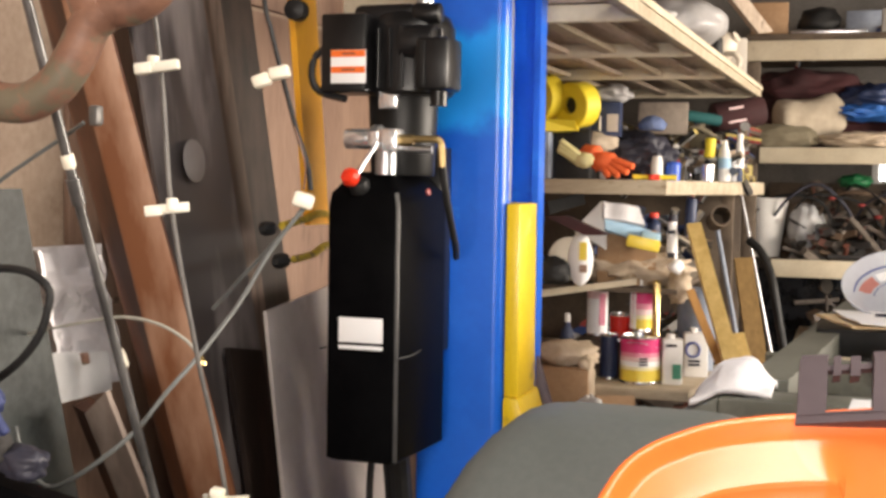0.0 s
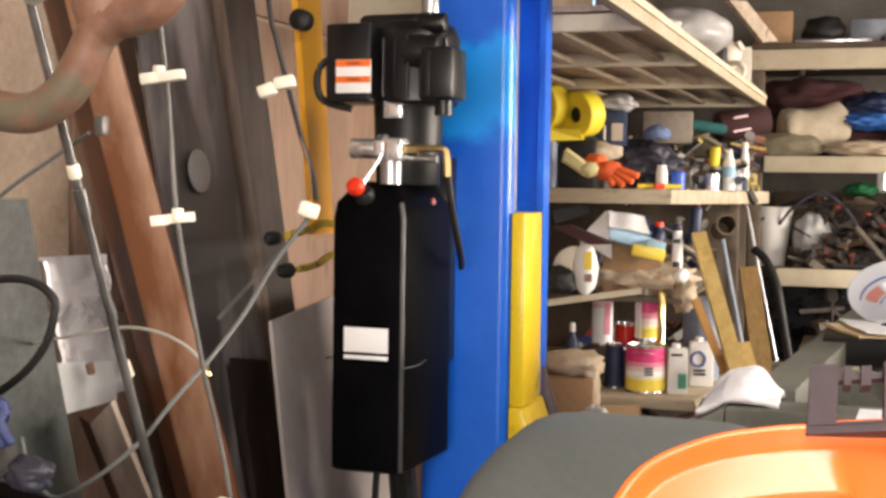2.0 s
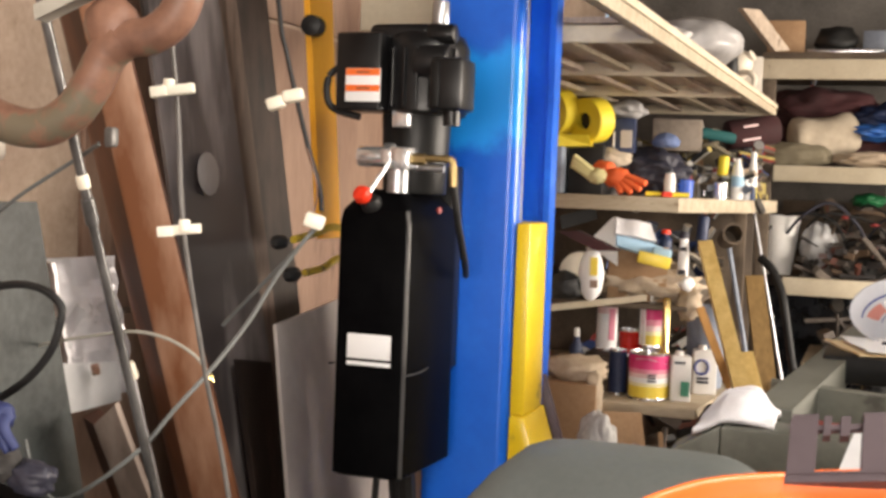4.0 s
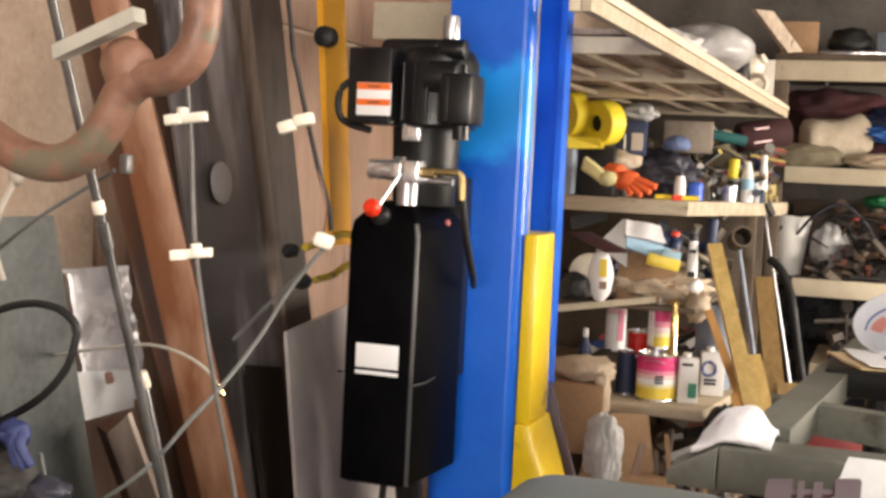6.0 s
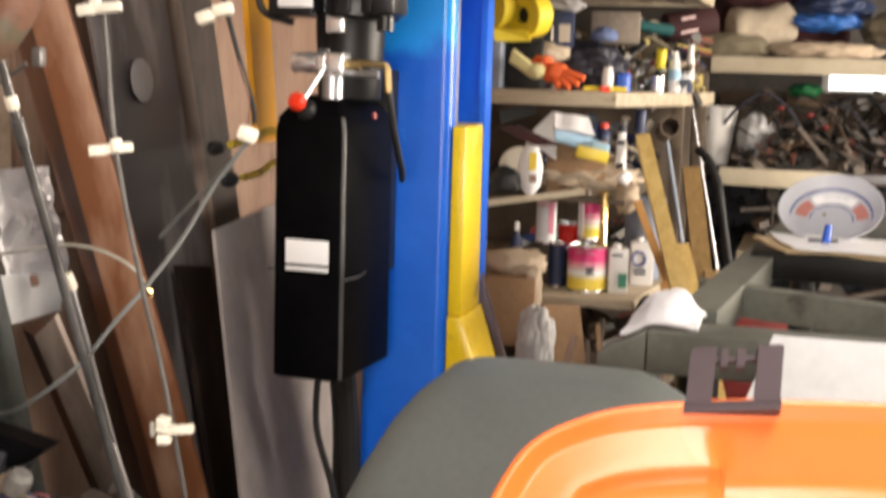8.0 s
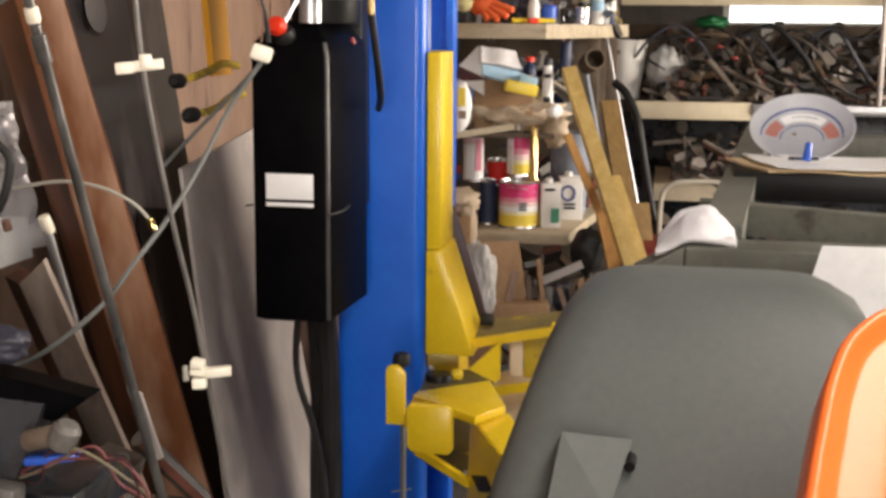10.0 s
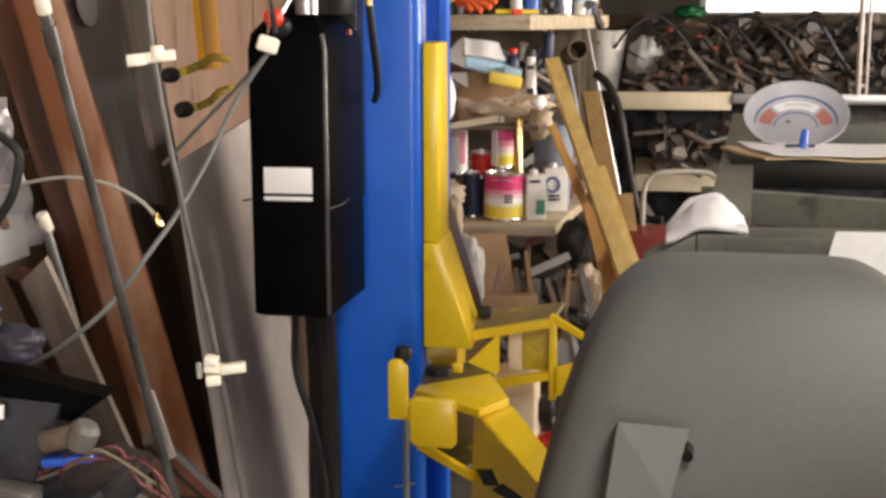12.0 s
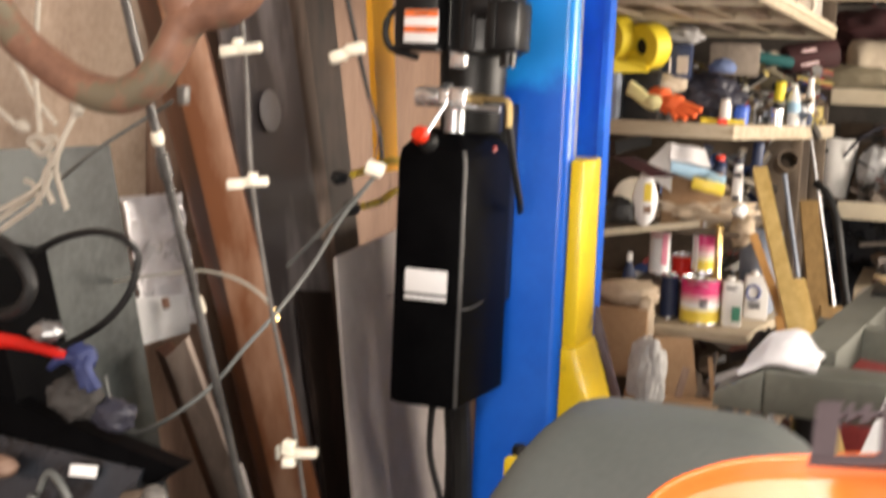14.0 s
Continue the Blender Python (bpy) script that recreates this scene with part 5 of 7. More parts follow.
for d, h in HOOD_STEPS:
    ring = []
    for p, n in zip(edge_line, inward):
        q = p + n * d
        x, z = q.x / 1.044, q.y / 1.414
        pocket = step01(x, -0.0325 - 0.26 * (z - 1.328), -0.0300 - 0.26 * (z - 1.328)) * step01(d, 0.0130, 0.0150) * (1 - step01(x, 0.10, 0.14))
        low = -0.0040 - 0.45 * (min(d, 0.040) - 0.013)
        ring.append(bm.verts.new(on_hood(x, z, h + pocket * (min(low, h) - h))))
    rings.append(ring)
for a, b in zip(rings, rings[1:]):
    for k in range(len(a) - 1):
        bm.faces.new((a[k], a[k + 1], b[k + 1], b[k]))
bm.faces.new(rings[-1])
hood = part("hood", bm, m_hood, mc, "glossy orange plastic hood with stepped rim", 50)


def on_latch(u, v, back=0.0):
    """A place on the latch's face: along it, up it and behind it."""
    return Vector((-0.0487, 0.826, 1.336)) + u * Vector((1, 0.15, 0.10)) + v * Vector((0, 0.48, 0.765)) + back * Vector((-0.1, 0.85, -0.50))


def latch_piece(name, u0, u1, v0, v1, back, deep, mat_, parent, label="", bev=0.0009):
    q = [on_latch(u0, v1, back), on_latch(u1, v1, back), on_latch(u1, v0, back), on_latch(u0, v0, back)]
    return part(name, slab(B(), q, deep, bev), mat_, parent, label)


lat = latch_piece("latch", -0.0006, 0.0460, -0.0006, 0.0042, -0.0008, 0.011, m_latch, hood, "dark brown plastic latch frame")
latch_piece("latch_post", 0.0, 0.0126, 0.0042, 0.0355, 0.0, 0.009, m_latch, lat)
latch_piece("latch_post", 0.0328, 0.0452, 0.0042, 0.0365, 0.0, 0.009, m_latch, lat)
latch_piece("latch_cap", 0.0008, 0.0128, 0.0350, 0.0385, 0.002, 0.008, m_latch, lat)
latch_piece("latch_cap", 0.0326, 0.0446, 0.0355, 0.0385, 0.002, 0.008, m_latch, lat)
latch_piece("latch_bar", 0.0126, 0.0328, 0.0300, 0.0330, 0.004, 0.005, m_latch, lat)
latch_piece("latch_bar", -0.0004, 0.0458, 0.0040, 0.0052, -0.0012, 0.003, m_latch, lat)
latch_piece("latch_hook", 0.0152, 0.0186, 0.0262, 0.0372, 0.002, 0.008, m_latch, lat)
latch_piece("latch_hook", 0.0228, 0.0272, 0.0255, 0.0366, 0.002, 0.008, m_latch, lat)
latch_piece("latch_block", 0.0126, 0.0328, 0.0042, 0.0072, 0.002, 0.005, m_hood, lat, "orange plastic block")
part("base_box", box(B(), (-0.12, 0.80, FL), (0.28, 1.0, 0.96), 0.01), m_cowl, mc)

# ---------------------------------------------------------------- grey vehicle frame
fr = thing("vehicle_frame", (0.2, 2.3, 1.05), "grey primed steel vehicle frame raised on the lift", "vehicle frame")
part("side_rail", slab(B(), [(-0.157, 1.86, 1.20), (-0.103, 1.86, 1.20), (0.060, 3.6, 1.20), (0.0, 3.6, 1.20)], 0.046, 0.003), m_greyframe, fr)
part("cross_member", box(B(), (-0.176, 1.72, 1.141), (0.9, 1.80, 1.195), 0.004), m_greyframe, fr)
part("cross_member", slab(B(), [(-0.150, 2.125, 1.1965), (0.55, 1.834, 1.1965), (0.55, 1.869, 1.1965), (-0.150, 2.160, 1.1965)], 0.046, 0.003), m_greyframe, fr)
part("tray", box(B(), (-0.088, 2.42, 1.160), (0.9, 2.62, 1.206), 0.003), m_blackmetal, fr, "dark steel tray under the papers")
part("cross_member", box(B(), (0.0, 3.3, 1.14), (0.9, 3.37, 1.2), 0.004), m_greyframe, fr)
part("side_rail", box(B(), (0.84, 1.80, 1.10), (0.92, 3.6, 1.20), 0.004), m_greyframe, fr)
part("end_wedge", prism(B(), [(-0.1765, 1.1945), (-0.178, 1.142), (-0.236, 1.142), (-0.236, 1.160)], "y", 1.722, 1.798, 0.001), m_greyframe, fr)
for x, y in ((-0.13, 1.95), (0.88, 1.9), (0.0, 3.4), (0.88, 3.4)):
    js = thing("jack_stand", (x, y, FL), "dark steel jack stand under the frame", "jack stand", "jack stands")
    part("column", cyl(B(), (x, y, FL + 0.02), (x, y, 1.12), 0.03, n=14), m_blackmetal, js)
    part("foot", box(B(), (x - 0.09, y - 0.09, FL), (x + 0.09, y + 0.09, FL + 0.02), 0.004), m_blackmetal, js)

# towel over the end of the front cross member
def towel_cloth(p, s, t):
    x, y = p.x, p.y
    d = ((x + 0.154) / (0.050 if x < -0.154 else 0.034)) ** 2 + ((y - 1.805) / 0.06) ** 2
    rise = step01(1.0 - d / 1.55, 0.0, 1.0)
    z = 1.1970 - 0.5 * max(0.0, y - 1.84) + 0.022 * rise
    if x < -0.180:
        z -= 0.58 * (-0.180 - x)
    z += 0.0065 * math.sin(95 * x + 30 * y + 18 * noise.noise(Vector((9 * x, 12 * y, 3)))) * rise
    z += 0.004 * noise.noise(Vector((60 * x, 45 * y, 1.5)))
    return Vector((x, y, z + 0.006 * (p.z > 1.2005)))
bm = cloth(B(), [(-0.211, 1.735, 1.2), (-0.116, 1.735, 1.2), (-0.116, 1.90, 1.2), (-0.206, 1.90, 1.2)], 0.004, 44, 0.0, 1, 1, towel_cloth)
SOFT.add(id(bm))
solo("towel", bm, m_towel, "white towel thrown over the end of the frame", "towel")
bm = lump(B(), (-0.160, 1.845, 1.165), (0.06, 0.08, 0.05), 0.12, 2, 3, 3, 0.2)
solo("rag", bm, m_towel, "bunched white rag under the towel", "rag")
solo("clip", cyl(B(), (-1.062, 1.752, 1.192), (-1.060, 1.755, 1.176), 0.006, n=12, bevel=0.002), m_rust2, "small brown clip on the paper", "clip")
solo("paper_sheet", cloth(B(), [(-0.026, 1.675, 1.211), (0.40, 1.68, 1.213), (0.43, 1.53, 1.100), (-0.056, 1.62, 1.128)], 0.003, 14, 0.004, 9, 3), m_white, "large white sheet lying over the front cross member", "sheet")
solo("sheet_support", box(B(), (-0.02, 1.66, 1.13), (0.42, 1.718, 1.185), 0.004), m_greyframe, "grey steel tray at the front of the frame", "tray")
# papers and bowl
solo("paper_folder", cloth(B(), [(-0.095, 2.615, 1.214), (0.36, 2.60, 1.214), (0.36, 2.42, 1.212), (-0.03, 2.43, 1.210)], 0.004, 12, 0.005, 10, 6), m_buff, "buff paper folder on the frame", "folder")
solo("paper_sheet", cloth(B(), [(-0.066, 2.60, 1.221), (0.40, 2.585, 1.223), (0.40, 2.412, 1.221), (-0.018, 2.422, 1.219)], 0.002, 12, 0.004, 12, 9), m_label, "white printed sheets on the folder", "paper")
bowl = thing("bowl", (0.035, 2.58, 1.226), "white shallow bowl with blue and salmon print, standing on edge", "bowl")
bt = (36, 0, -7)
part("dish", lathe(B(), (0.044, 2.655, 1.243), [(0.004, 0.0), (0.055, 0.0), (0.07, 0.006), (0.088, 0.028), (0.0945, 0.034), (0.095, 0.037), (0.0925, 0.037), (0.086, 0.031), (0.068, 0.010), (0.054, 0.004), (0.004, 0.004)], 40, tilt=bt), m_bowl, bowl)
turn_b = Euler([radians(a) for a in bt]).to_matrix()
def on_bowl(r, a, h):
    """A place on the bowl's inner face, by angle from its top."""
    return Vector((0.044, 2.655, 1.243)) + turn_b @ Vector((r * math.sin(radians(a)), r * math.cos(radians(a)), h))
def bowl_print(r0, r1, a0, a1, mat_, label="", lift=0.0007):
    """A thin printed field on the bowl's inner face, between two radii and two angles."""
    def height(r):
        for (ra, ha), (rb, hb) in (((0.0, 0.004), (0.054, 0.004)), ((0.054, 0.004), (0.068, 0.010)), ((0.068, 0.010), (0.086, 0.031)), ((0.086, 0.031), (0.0925, 0.037))):
            if r <= rb:
                return ha + (hb - ha) * (r - ra) / (rb - ra)
        return 0.037
    bm = B()
    n = max(2, int(abs(a1 - a0) / 6))
    g = [[[bm.verts.new(on_bowl(r, a0 + (a1 - a0) * k / n, height(r) + q)) for r in (r0, (r0 + r1) / 2, r1)] for k in range(n + 1)] for q in (-0.001, lift)]
    for q in g:
        for u, v in zip(q, q[1:]):
            for k in range(2):
                bm.faces.new((u[k], u[k + 1], v[k + 1], v[k]))
    return part("print", bm, mat_, bowl, label)


bowl_print(0.0720, 0.0748, -96, 96, m_blueink, "blue printed line")
bowl_print(0.0380, 0.0405, -92, 92, m_blueink, "blue printed line")
for sgn in (-1, 1):
    bowl_print(0.0450, 0.0670, sgn * 46, sgn * 86, m_salmon, "salmon pink print")
    bowl_print(0.0395, 0.0415, sgn * 6, sgn * 34, m_blueink, "small blue print bars")
bowl_print(0.0500, 0.0670, -40, 40, m_label, "white printed panel")
bowl_print(0.0540, 0.0562, -24, 20, m_greyplast, "", 0.0012)
bowl_print(0.0600, 0.0616, -20, 26, m_greyplast, "", 0.0012)
bowl_print(0.0160, 0.0230, -58, -34, m_oldbrass, "small brown print")
solo("marker_pen", cyl(B(), (0.034, 2.46, 1.226), (0.038, 2.47, 1.256), 0.008, 0.006, 14, 0.001), m_bluebit, "blue plastic marker standing on the papers", "marker")
solo("pen", cyl(B(), (0.005, 2.46, 1.229), (0.055, 2.47, 1.229), 0.003, n=10), m_ink, "dark pen lying on the papers", "pen")

# ---------------------------------------------------------------- rack over the side shelves
rk = thing("overhead_rack", (-0.8, 3.6, 1.757), "bare wooden overhead rack with slatted joists", "rack")
def rack_edge(y):
    """Where the rack's outer edge stands along its length."""
    return -0.4365 + 0.0222 * (y - 2.03)


part("edge_beam", slab(B(), [(rack_edge(2.03), 2.03, 1.782), (rack_edge(4.86), 4.86, 1.782), (rack_edge(4.86), 4.86, 1.757), (rack_edge(2.03), 2.03, 1.757)], 0.014, 0.002), m_board, rk)
part("edge_lath", slab(B(), [(rack_edge(2.05) + 0.004, 2.05, 1.797), (rack_edge(4.86) + 0.004, 4.86, 1.797), (rack_edge(4.86) + 0.004, 4.86, 1.783), (rack_edge(2.05) + 0.004, 2.05, 1.783)], 0.02, 0.001), m_cream, rk)
for y, x0 in ((2.045, -0.472), (2.66, -0.95), (3.35, -1.25), (4.02, -1.25), (4.84, -1.25)):
    part("joist", box(B(), (x0, y - 0.011, 1.757), (rack_edge(y) - 0.017, y + 0.011, 1.790), 0.002), m_cream, rk)
for k, (x, y0) in enumerate(((-1.10, 3.36), (-0.92, 2.67), (-0.76, 2.67), (-0.64, 2.67), (-0.535, 2.67), (-0.455, 2.06))):
    part("slat", slab(B(), [(x - 0.016, y0, 1.778), (x + 0.016, y0, 1.778), (x + 0.016 + 0.02 * (4.83 - y0), 4.83, 1.778), (x - 0.016 + 0.02 * (4.83 - y0), 4.83, 1.778)], -0.012, 0.001), m_board if k % 2 else m_rackply, rk)
part("deck", prism(B(), [(-0.95, 2.66), (-0.474, 2.64), (-0.474, 2.05), (rack_edge(2.05) - 0.004, 2.05), (rack_edge(4.86) - 0.004, 4.86), (-1.25, 4.86), (-1.25, 3.36)], "z", 1.7935, 1.805, 0.001), m_rackply, rk, "dusty grey-brown plywood deck")

# ---------------------------------------------------------------- side shelves
sh = thing("side_shelf", (-0.8, 4.3, FL), "rough wooden side shelf crowded with cans and bottles", "shelf")
part("board", prism(B(), [(-1.25, 3.86), (-0.555, 3.86), (-0.36, 4.62), (-0.36, 4.95), (-1.25, 4.95)], "z", 1.412, 1.455, 0.003), m_board, sh)
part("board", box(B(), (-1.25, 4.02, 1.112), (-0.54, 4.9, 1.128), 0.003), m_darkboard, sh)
part("batten", slab(B(), [(-0.965, 3.975, 1.110), (-0.66, 4.005, 1.157), (-0.66, 4.005, 1.139), (-0.965, 3.975, 1.088)], 0.02, 0.002), m_cream, sh, "slanting pale edge batten")
part("board", prism(B(), [(-1.25, 3.87), (-0.48, 3.87), (-0.42, 4.40), (-0.42, 4.95), (-1.25, 4.95)], "z", 0.815, 0.845, 0.003), m_board, sh)
part("leg", box(B(), (-0.985, 3.88, FL), (-0.945, 3.92, 1.425), 0.003), m_cream, sh)
part("leg", box(B(), (-0.50, 4.86, FL), (-0.46, 4.90, 1.425), 0.003), m_darkboard, sh)
part("back_board", box(B(), (-1.25, 4.95, FL), (-0.44, 4.97, 1.42), 0.002), m_darkboard, sh)

T1, T2, T3 = 1.4555, 1.1285, 0.8455  # tops of the three boards


def bottle(name, x, y, z, r, h, mat_, cap, label, cat="bottle", neck=0.45, capr=0.35):
    b = thing(name, (x, y, z), label, cat)
    part("body", lathe(B(), (x, y, z), [(r * 0.92, 0), (r, h * 0.03), (r, h * 0.62), (r * 0.85, h * 0.72), (r * neck, h * 0.80), (r * neck, h * 0.86)], 20), mat_, b)
    part("cap", lathe(B(), (x, y, z), [(r * capr * 1.2, h * 0.86), (r * capr * 1.2, h * 0.97), (r * capr, h), (r * 0.05, h * 1.0)], 14), cap, b)
    return b


def round_can(name, x, y, z, r, h, bands, label, top=True):
    """A tin with printed bands round it, from bottom to top: (share of height, material)."""
    c = thing(name, (x, y, z), label, "can")
    part("tin", lathe(B(), (x, y, z), [(r, 0), (r * 1.02, 0.003), (r * 0.99, 0.006), (r * 0.985, h - 0.007), (r * 1.02, h - 0.004), (r * 1.02, h), (r * 0.9, h), (r * 0.88, h - 0.006), (r * 0.05, h - 0.006)], 28), m_tin, c)
    z0 = z + 0.008
    span = h - 0.016
    for share, mt in bands:
        z1 = z0 + span * share
        part("band", lathe(B(), (x, y, z0), [(r * 0.97, 0), (r * 1.0, 0.0002), (r * 1.0, z1 - z0 - 0.0002), (r * 0.97, z1 - z0)], 28), mt, c)
        z0 = z1
    return c


# bottom board: paint cans
g = round_can("paint_can", -0.641, 3.995, T3, 0.0605, 0.143, ((0.27, m_yelprint), (0.08, m_paleyel), (0.13, m_label), (0.10, m_paleprint), (0.10, m_midpink), (0.32, m_pink)), "round gallon paint can with magenta, white and yellow label")
for k in range(3):
    part("text_bar", box(B(), (-0.634, 3.929, T3 + 0.058 + 0.009 * k), (-0.609, 3.937, T3 + 0.063 + 0.009 * k), 0.0004, 1, rz=25), m_ink, g)
part("handle", tube(B(), [(-0.702, 3.995, T3 + 0.11), (-0.67, 3.942, T3 + 0.124), (-0.63, 3.930, T3 + 0.126), (-0.585, 3.97, T3 + 0.11)], 0.0015, 6), m_zinc, g)


def square_can(name, x, y, z, sx, sy, h, mat_, label, cap_m, rz=12):
    c = thing(name, (x, y, z), label, "can")
    part("tin", box(B(), (x - sx / 2, y - sy / 2, z), (x + sx / 2, y + sy / 2, z + h), 0.005, 2, rz=rz), mat_, c)
    part("cap", lathe(B(), (x - sx * 0.1, y, z + h), [(0.013, 0), (0.013, 0.012), (0.011, 0.014), (0.001, 0.014)], 14), cap_m, c)
    return c


c = square_can("solvent_can", -0.546, 4.0, T3, 0.060, 0.045, 0.137, m_whiteplast, "white oblong solvent can with a green panel", m_whiteplast)
part("green_panel", box(B(), (-0.541, 3.974, T3 + 0.018), (-0.516, 3.981, T3 + 0.062), 0.001, 1, rz=12), m_greenprint, c)
part("text_bar", box(B(), (-0.561, 3.968, T3 + 0.115), (-0.529, 3.975, T3 + 0.122), 0.0005, 1, rz=12), m_ink, c)
c = square_can("thinner_can", -0.499, 4.18, T3, 0.074, 0.05, 0.138, m_whiteplast, "white oblong can with a dark blue oval mark", m_whiteplast)
part("oval_mark", tube(B(), [(-0.504 + 0.020 * math.cos(radians(a)), 4.151 + 0.004 * math.cos(radians(a)), T3 + 0.086 + 0.022 * math.sin(radians(a))) for a in range(0, 361, 20)], 0.0048, 6), m_blueink, c)
for k in range(2):
    part("text_bar", box(B(), (-0.517, 4.146, T3 + 0.036 + 0.012 * k), (-0.481, 4.153, T3 + 0.043 + 0.012 * k), 0.0005, 1, rz=12), m_ink, c)
c = round_can("spray_can", -0.808, 4.16, T3 + 0.115, 0.033, 0.155, ((0.8, m_label), (0.2, m_paleprint)), "white and pink aerosol can on the back row")
part("pink_panel", slab(B(), [(-0.794, 4.1275, T3 + 0.25), (-0.779, 4.1395, T3 + 0.25), (-0.779, 4.1395, T3 + 0.15), (-0.794, 4.1275, T3 + 0.15)], 0.003), m_midpink, c, "pink printed panel")
c = round_can("spray_can", -0.655, 4.08, T3 + 0.146, 0.034, 0.142, ((0.24, m_yelprint), (0.1, m_paleyel), (0.14, m_paleprint), (0.14, m_midpink), (0.38, m_pink)), "pink and yellow round tin on a block")
part("white_panel", slab(B(), [(-0.687, 4.064, T3 + 0.28), (-0.668, 4.0455, T3 + 0.28), (-0.668, 4.0455, T3 + 0.155), (-0.687, 4.064, T3 + 0.155)], 0.003), m_label, c, "white printed panel")
part("cap", lathe(B(), (-0.655, 4.08, T3 + 0.288), [(0.014, 0), (0.014, 0.018), (0.011, 0.022), (0.001, 0.022)], 14), m_whiteplast, c)
solo("wood_block", box(B(), (-0.86, 4.05, T3), (-0.56, 4.25, T3 + 0.112), 0.004), m_darkboard, "dark wooden block behind the cans", "block")
round_can("tin_can", -0.721, 4.08, T3 + 0.114, 0.031, 0.084, ((1.0, m_redgloss),), "squat dark red tin on the block")
round_can("tin_can", -0.741, 4.02, T3, 0.026, 0.140, ((1.0, m_darkblue),), "tall narrow dark blue tin")
br = thing("brass_lamp", (-0.600, 4.02, T3 + 0.112), "shiny brass tube with a bright glint", "brass tube")
part("body", lathe(B(), (-0.600, 4.02, T3 + 0.112), [(0.017, 0), (0.017, 0.03), (0.012, 0.04), (0.012, 0.19), (0.008, 0.195), (0.001, 0.195)], 18), m_brass, br)
solo("grey_bucket", lathe(B(), (-0.515, 4.33, T3), [(0.055, 0), (0.068, 0.25), (0.071, 0.25), (0.071, 0.262), (0.064, 0.262), (0.05, 0.01), (0.001, 0.01)], 28), m_greyplast, "dull grey plastic bucket on the shelf", "bucket")
solo("cardboard_box", box(B(), (-0.905, 3.76, 0.70), (-0.755, 3.868, 0.905), 0.004, rz=4), m_card, "torn brown cardboard box under the paper bag", "box")
solo("paper_bag", lump(B(), (-0.84, 3.87, 0.935), (0.20, 0.14, 0.085), 0.35, 3, 3, 3), m_kraft, "crumpled kraft paper bag on the box", "paper bag")
solo("paper_bag", lump(B(), (-0.765, 3.80, 0.87), (0.05, 0.06, 0.14), 0.4, 3, 6, 3), m_kraft, "hanging flap of kraft paper", "paper")
bottle("small_bottle", -0.873, 4.02, T3, 0.022, 0.195, m_darkblue, m_whiteplast, "dark bottle with a white cap")

# middle board
sp = thing("sponge", (-0.64, 4.0, 1.235), "yellow sponge with a blue top", "sponge")
part("foam", box(B(), (-0.692, 3.975, 1.247), (-0.592, 4.03, 1.283), 0.006, 2, rz=10, ry=11), m_yelprint, sp)
part("scourer", box(B(), (-0.655, 4.005, 1.270), (-0.596, 4.06, 1.300), 0.008, 2, rz=10, ry=11), m_sky, sp)
solo("brown_paper", lump(B(), (-0.70, 4.16, 1.178), (0.32, 0.24, 0.12), 0.4, 4, 4, 4, 0.8), m_kraft, "crumpled brown packing paper", "paper")
solo("blue_cloth", cloth(B(), [(-0.768, 4.03, 1.362), (-0.600, 4.08, 1.292), (-0.603, 4.04, 1.250), (-0.758, 4.01, 1.305)], 0.014, 14, 0.016, 14, 3), m_sky, "folded pale blue cloth sliding off the box", "cloth")
solo("white_cloth", cloth(B(), [(-0.766, 4.02, 1.392), (-0.668, 4.07, 1.372), (-0.642, 4.05, 1.322), (-0.758, 4.0, 1.344)], 0.018, 14, 0.016, 14, 8), m_towel, "white cloth folded on the blue one", "cloth")
solo("box", box(B(), (-0.80, 4.06, 1.13), (-0.62, 4.18, 1.30), 0.004, rz=8), m_card, "cardboard box behind the sponge", "box")
solo("paper_sheet", slab(B(), [(-0.778, 4.03, 1.389), (-0.762, 4.02, 1.377), (-0.757, 4.02, 1.240), (-0.862, 4.03, 1.300)], 0.003), m_label, "white folded paper leaning on the box", "paper")
solo("wedge", slab(B(), [(-0.92, 3.90, 1.34), (-0.86, 3.9, 1.345), (-0.735, 3.93, 1.290), (-0.80, 3.90, 1.288)], 0.05, 0.006), m_maroon, "dark maroon wedge-shaped case", "case")
pl_ = thing("plate", (-0.868, 3.99, T2), "beige plastic dish standing on edge", "plate")
part("dish", lathe(B(), (-0.868, 4.0, 1.212), [(0.004, 0), (0.052, 0), (0.066, 0.01), (0.064, 0.012), (0.050, 0.004), (0.004, 0.004)], 30, tilt=(86, 0, 20)), m_jug, pl_)
b = thing("glue_bottle", (-0.822, 3.95, T2), "flat white plastic bottle with a yellow label", "bottle")
part("body", lump(B(), (-0.822, 3.952, 1.212), (0.078, 0.046, 0.160), 0.06, 1.5, 3, 4), m_label, b)
part("cap", cyl(B(), (-0.826, 3.952, 1.284), (-0.827, 3.952, 1.302), 0.013, n=16, bevel=0.003), m_whiteplast, b)
part("label", slab(B(), [(-0.820, 3.9265, 1.266), (-0.798, 3.9285, 1.266), (-0.798, 3.9265, 1.212), (-0.820, 3.9245, 1.212)], 0.004), m_yelprint, b, "yellow label")
part("label", slab(B(), [(-0.819, 3.9255, 1.198), (-0.797, 3.9285, 1.198), (-0.797, 3.9300, 1.175), (-0.819, 3.9275, 1.175)], 0.004), m_brownwood, b, "brown label")
b = bottle("tall_tube", -0.577, 4.16, 1.19, 0.017, 0.16, m_label, m_ink, "white and black cartridge tube", "tube", 0.8, 0.7)
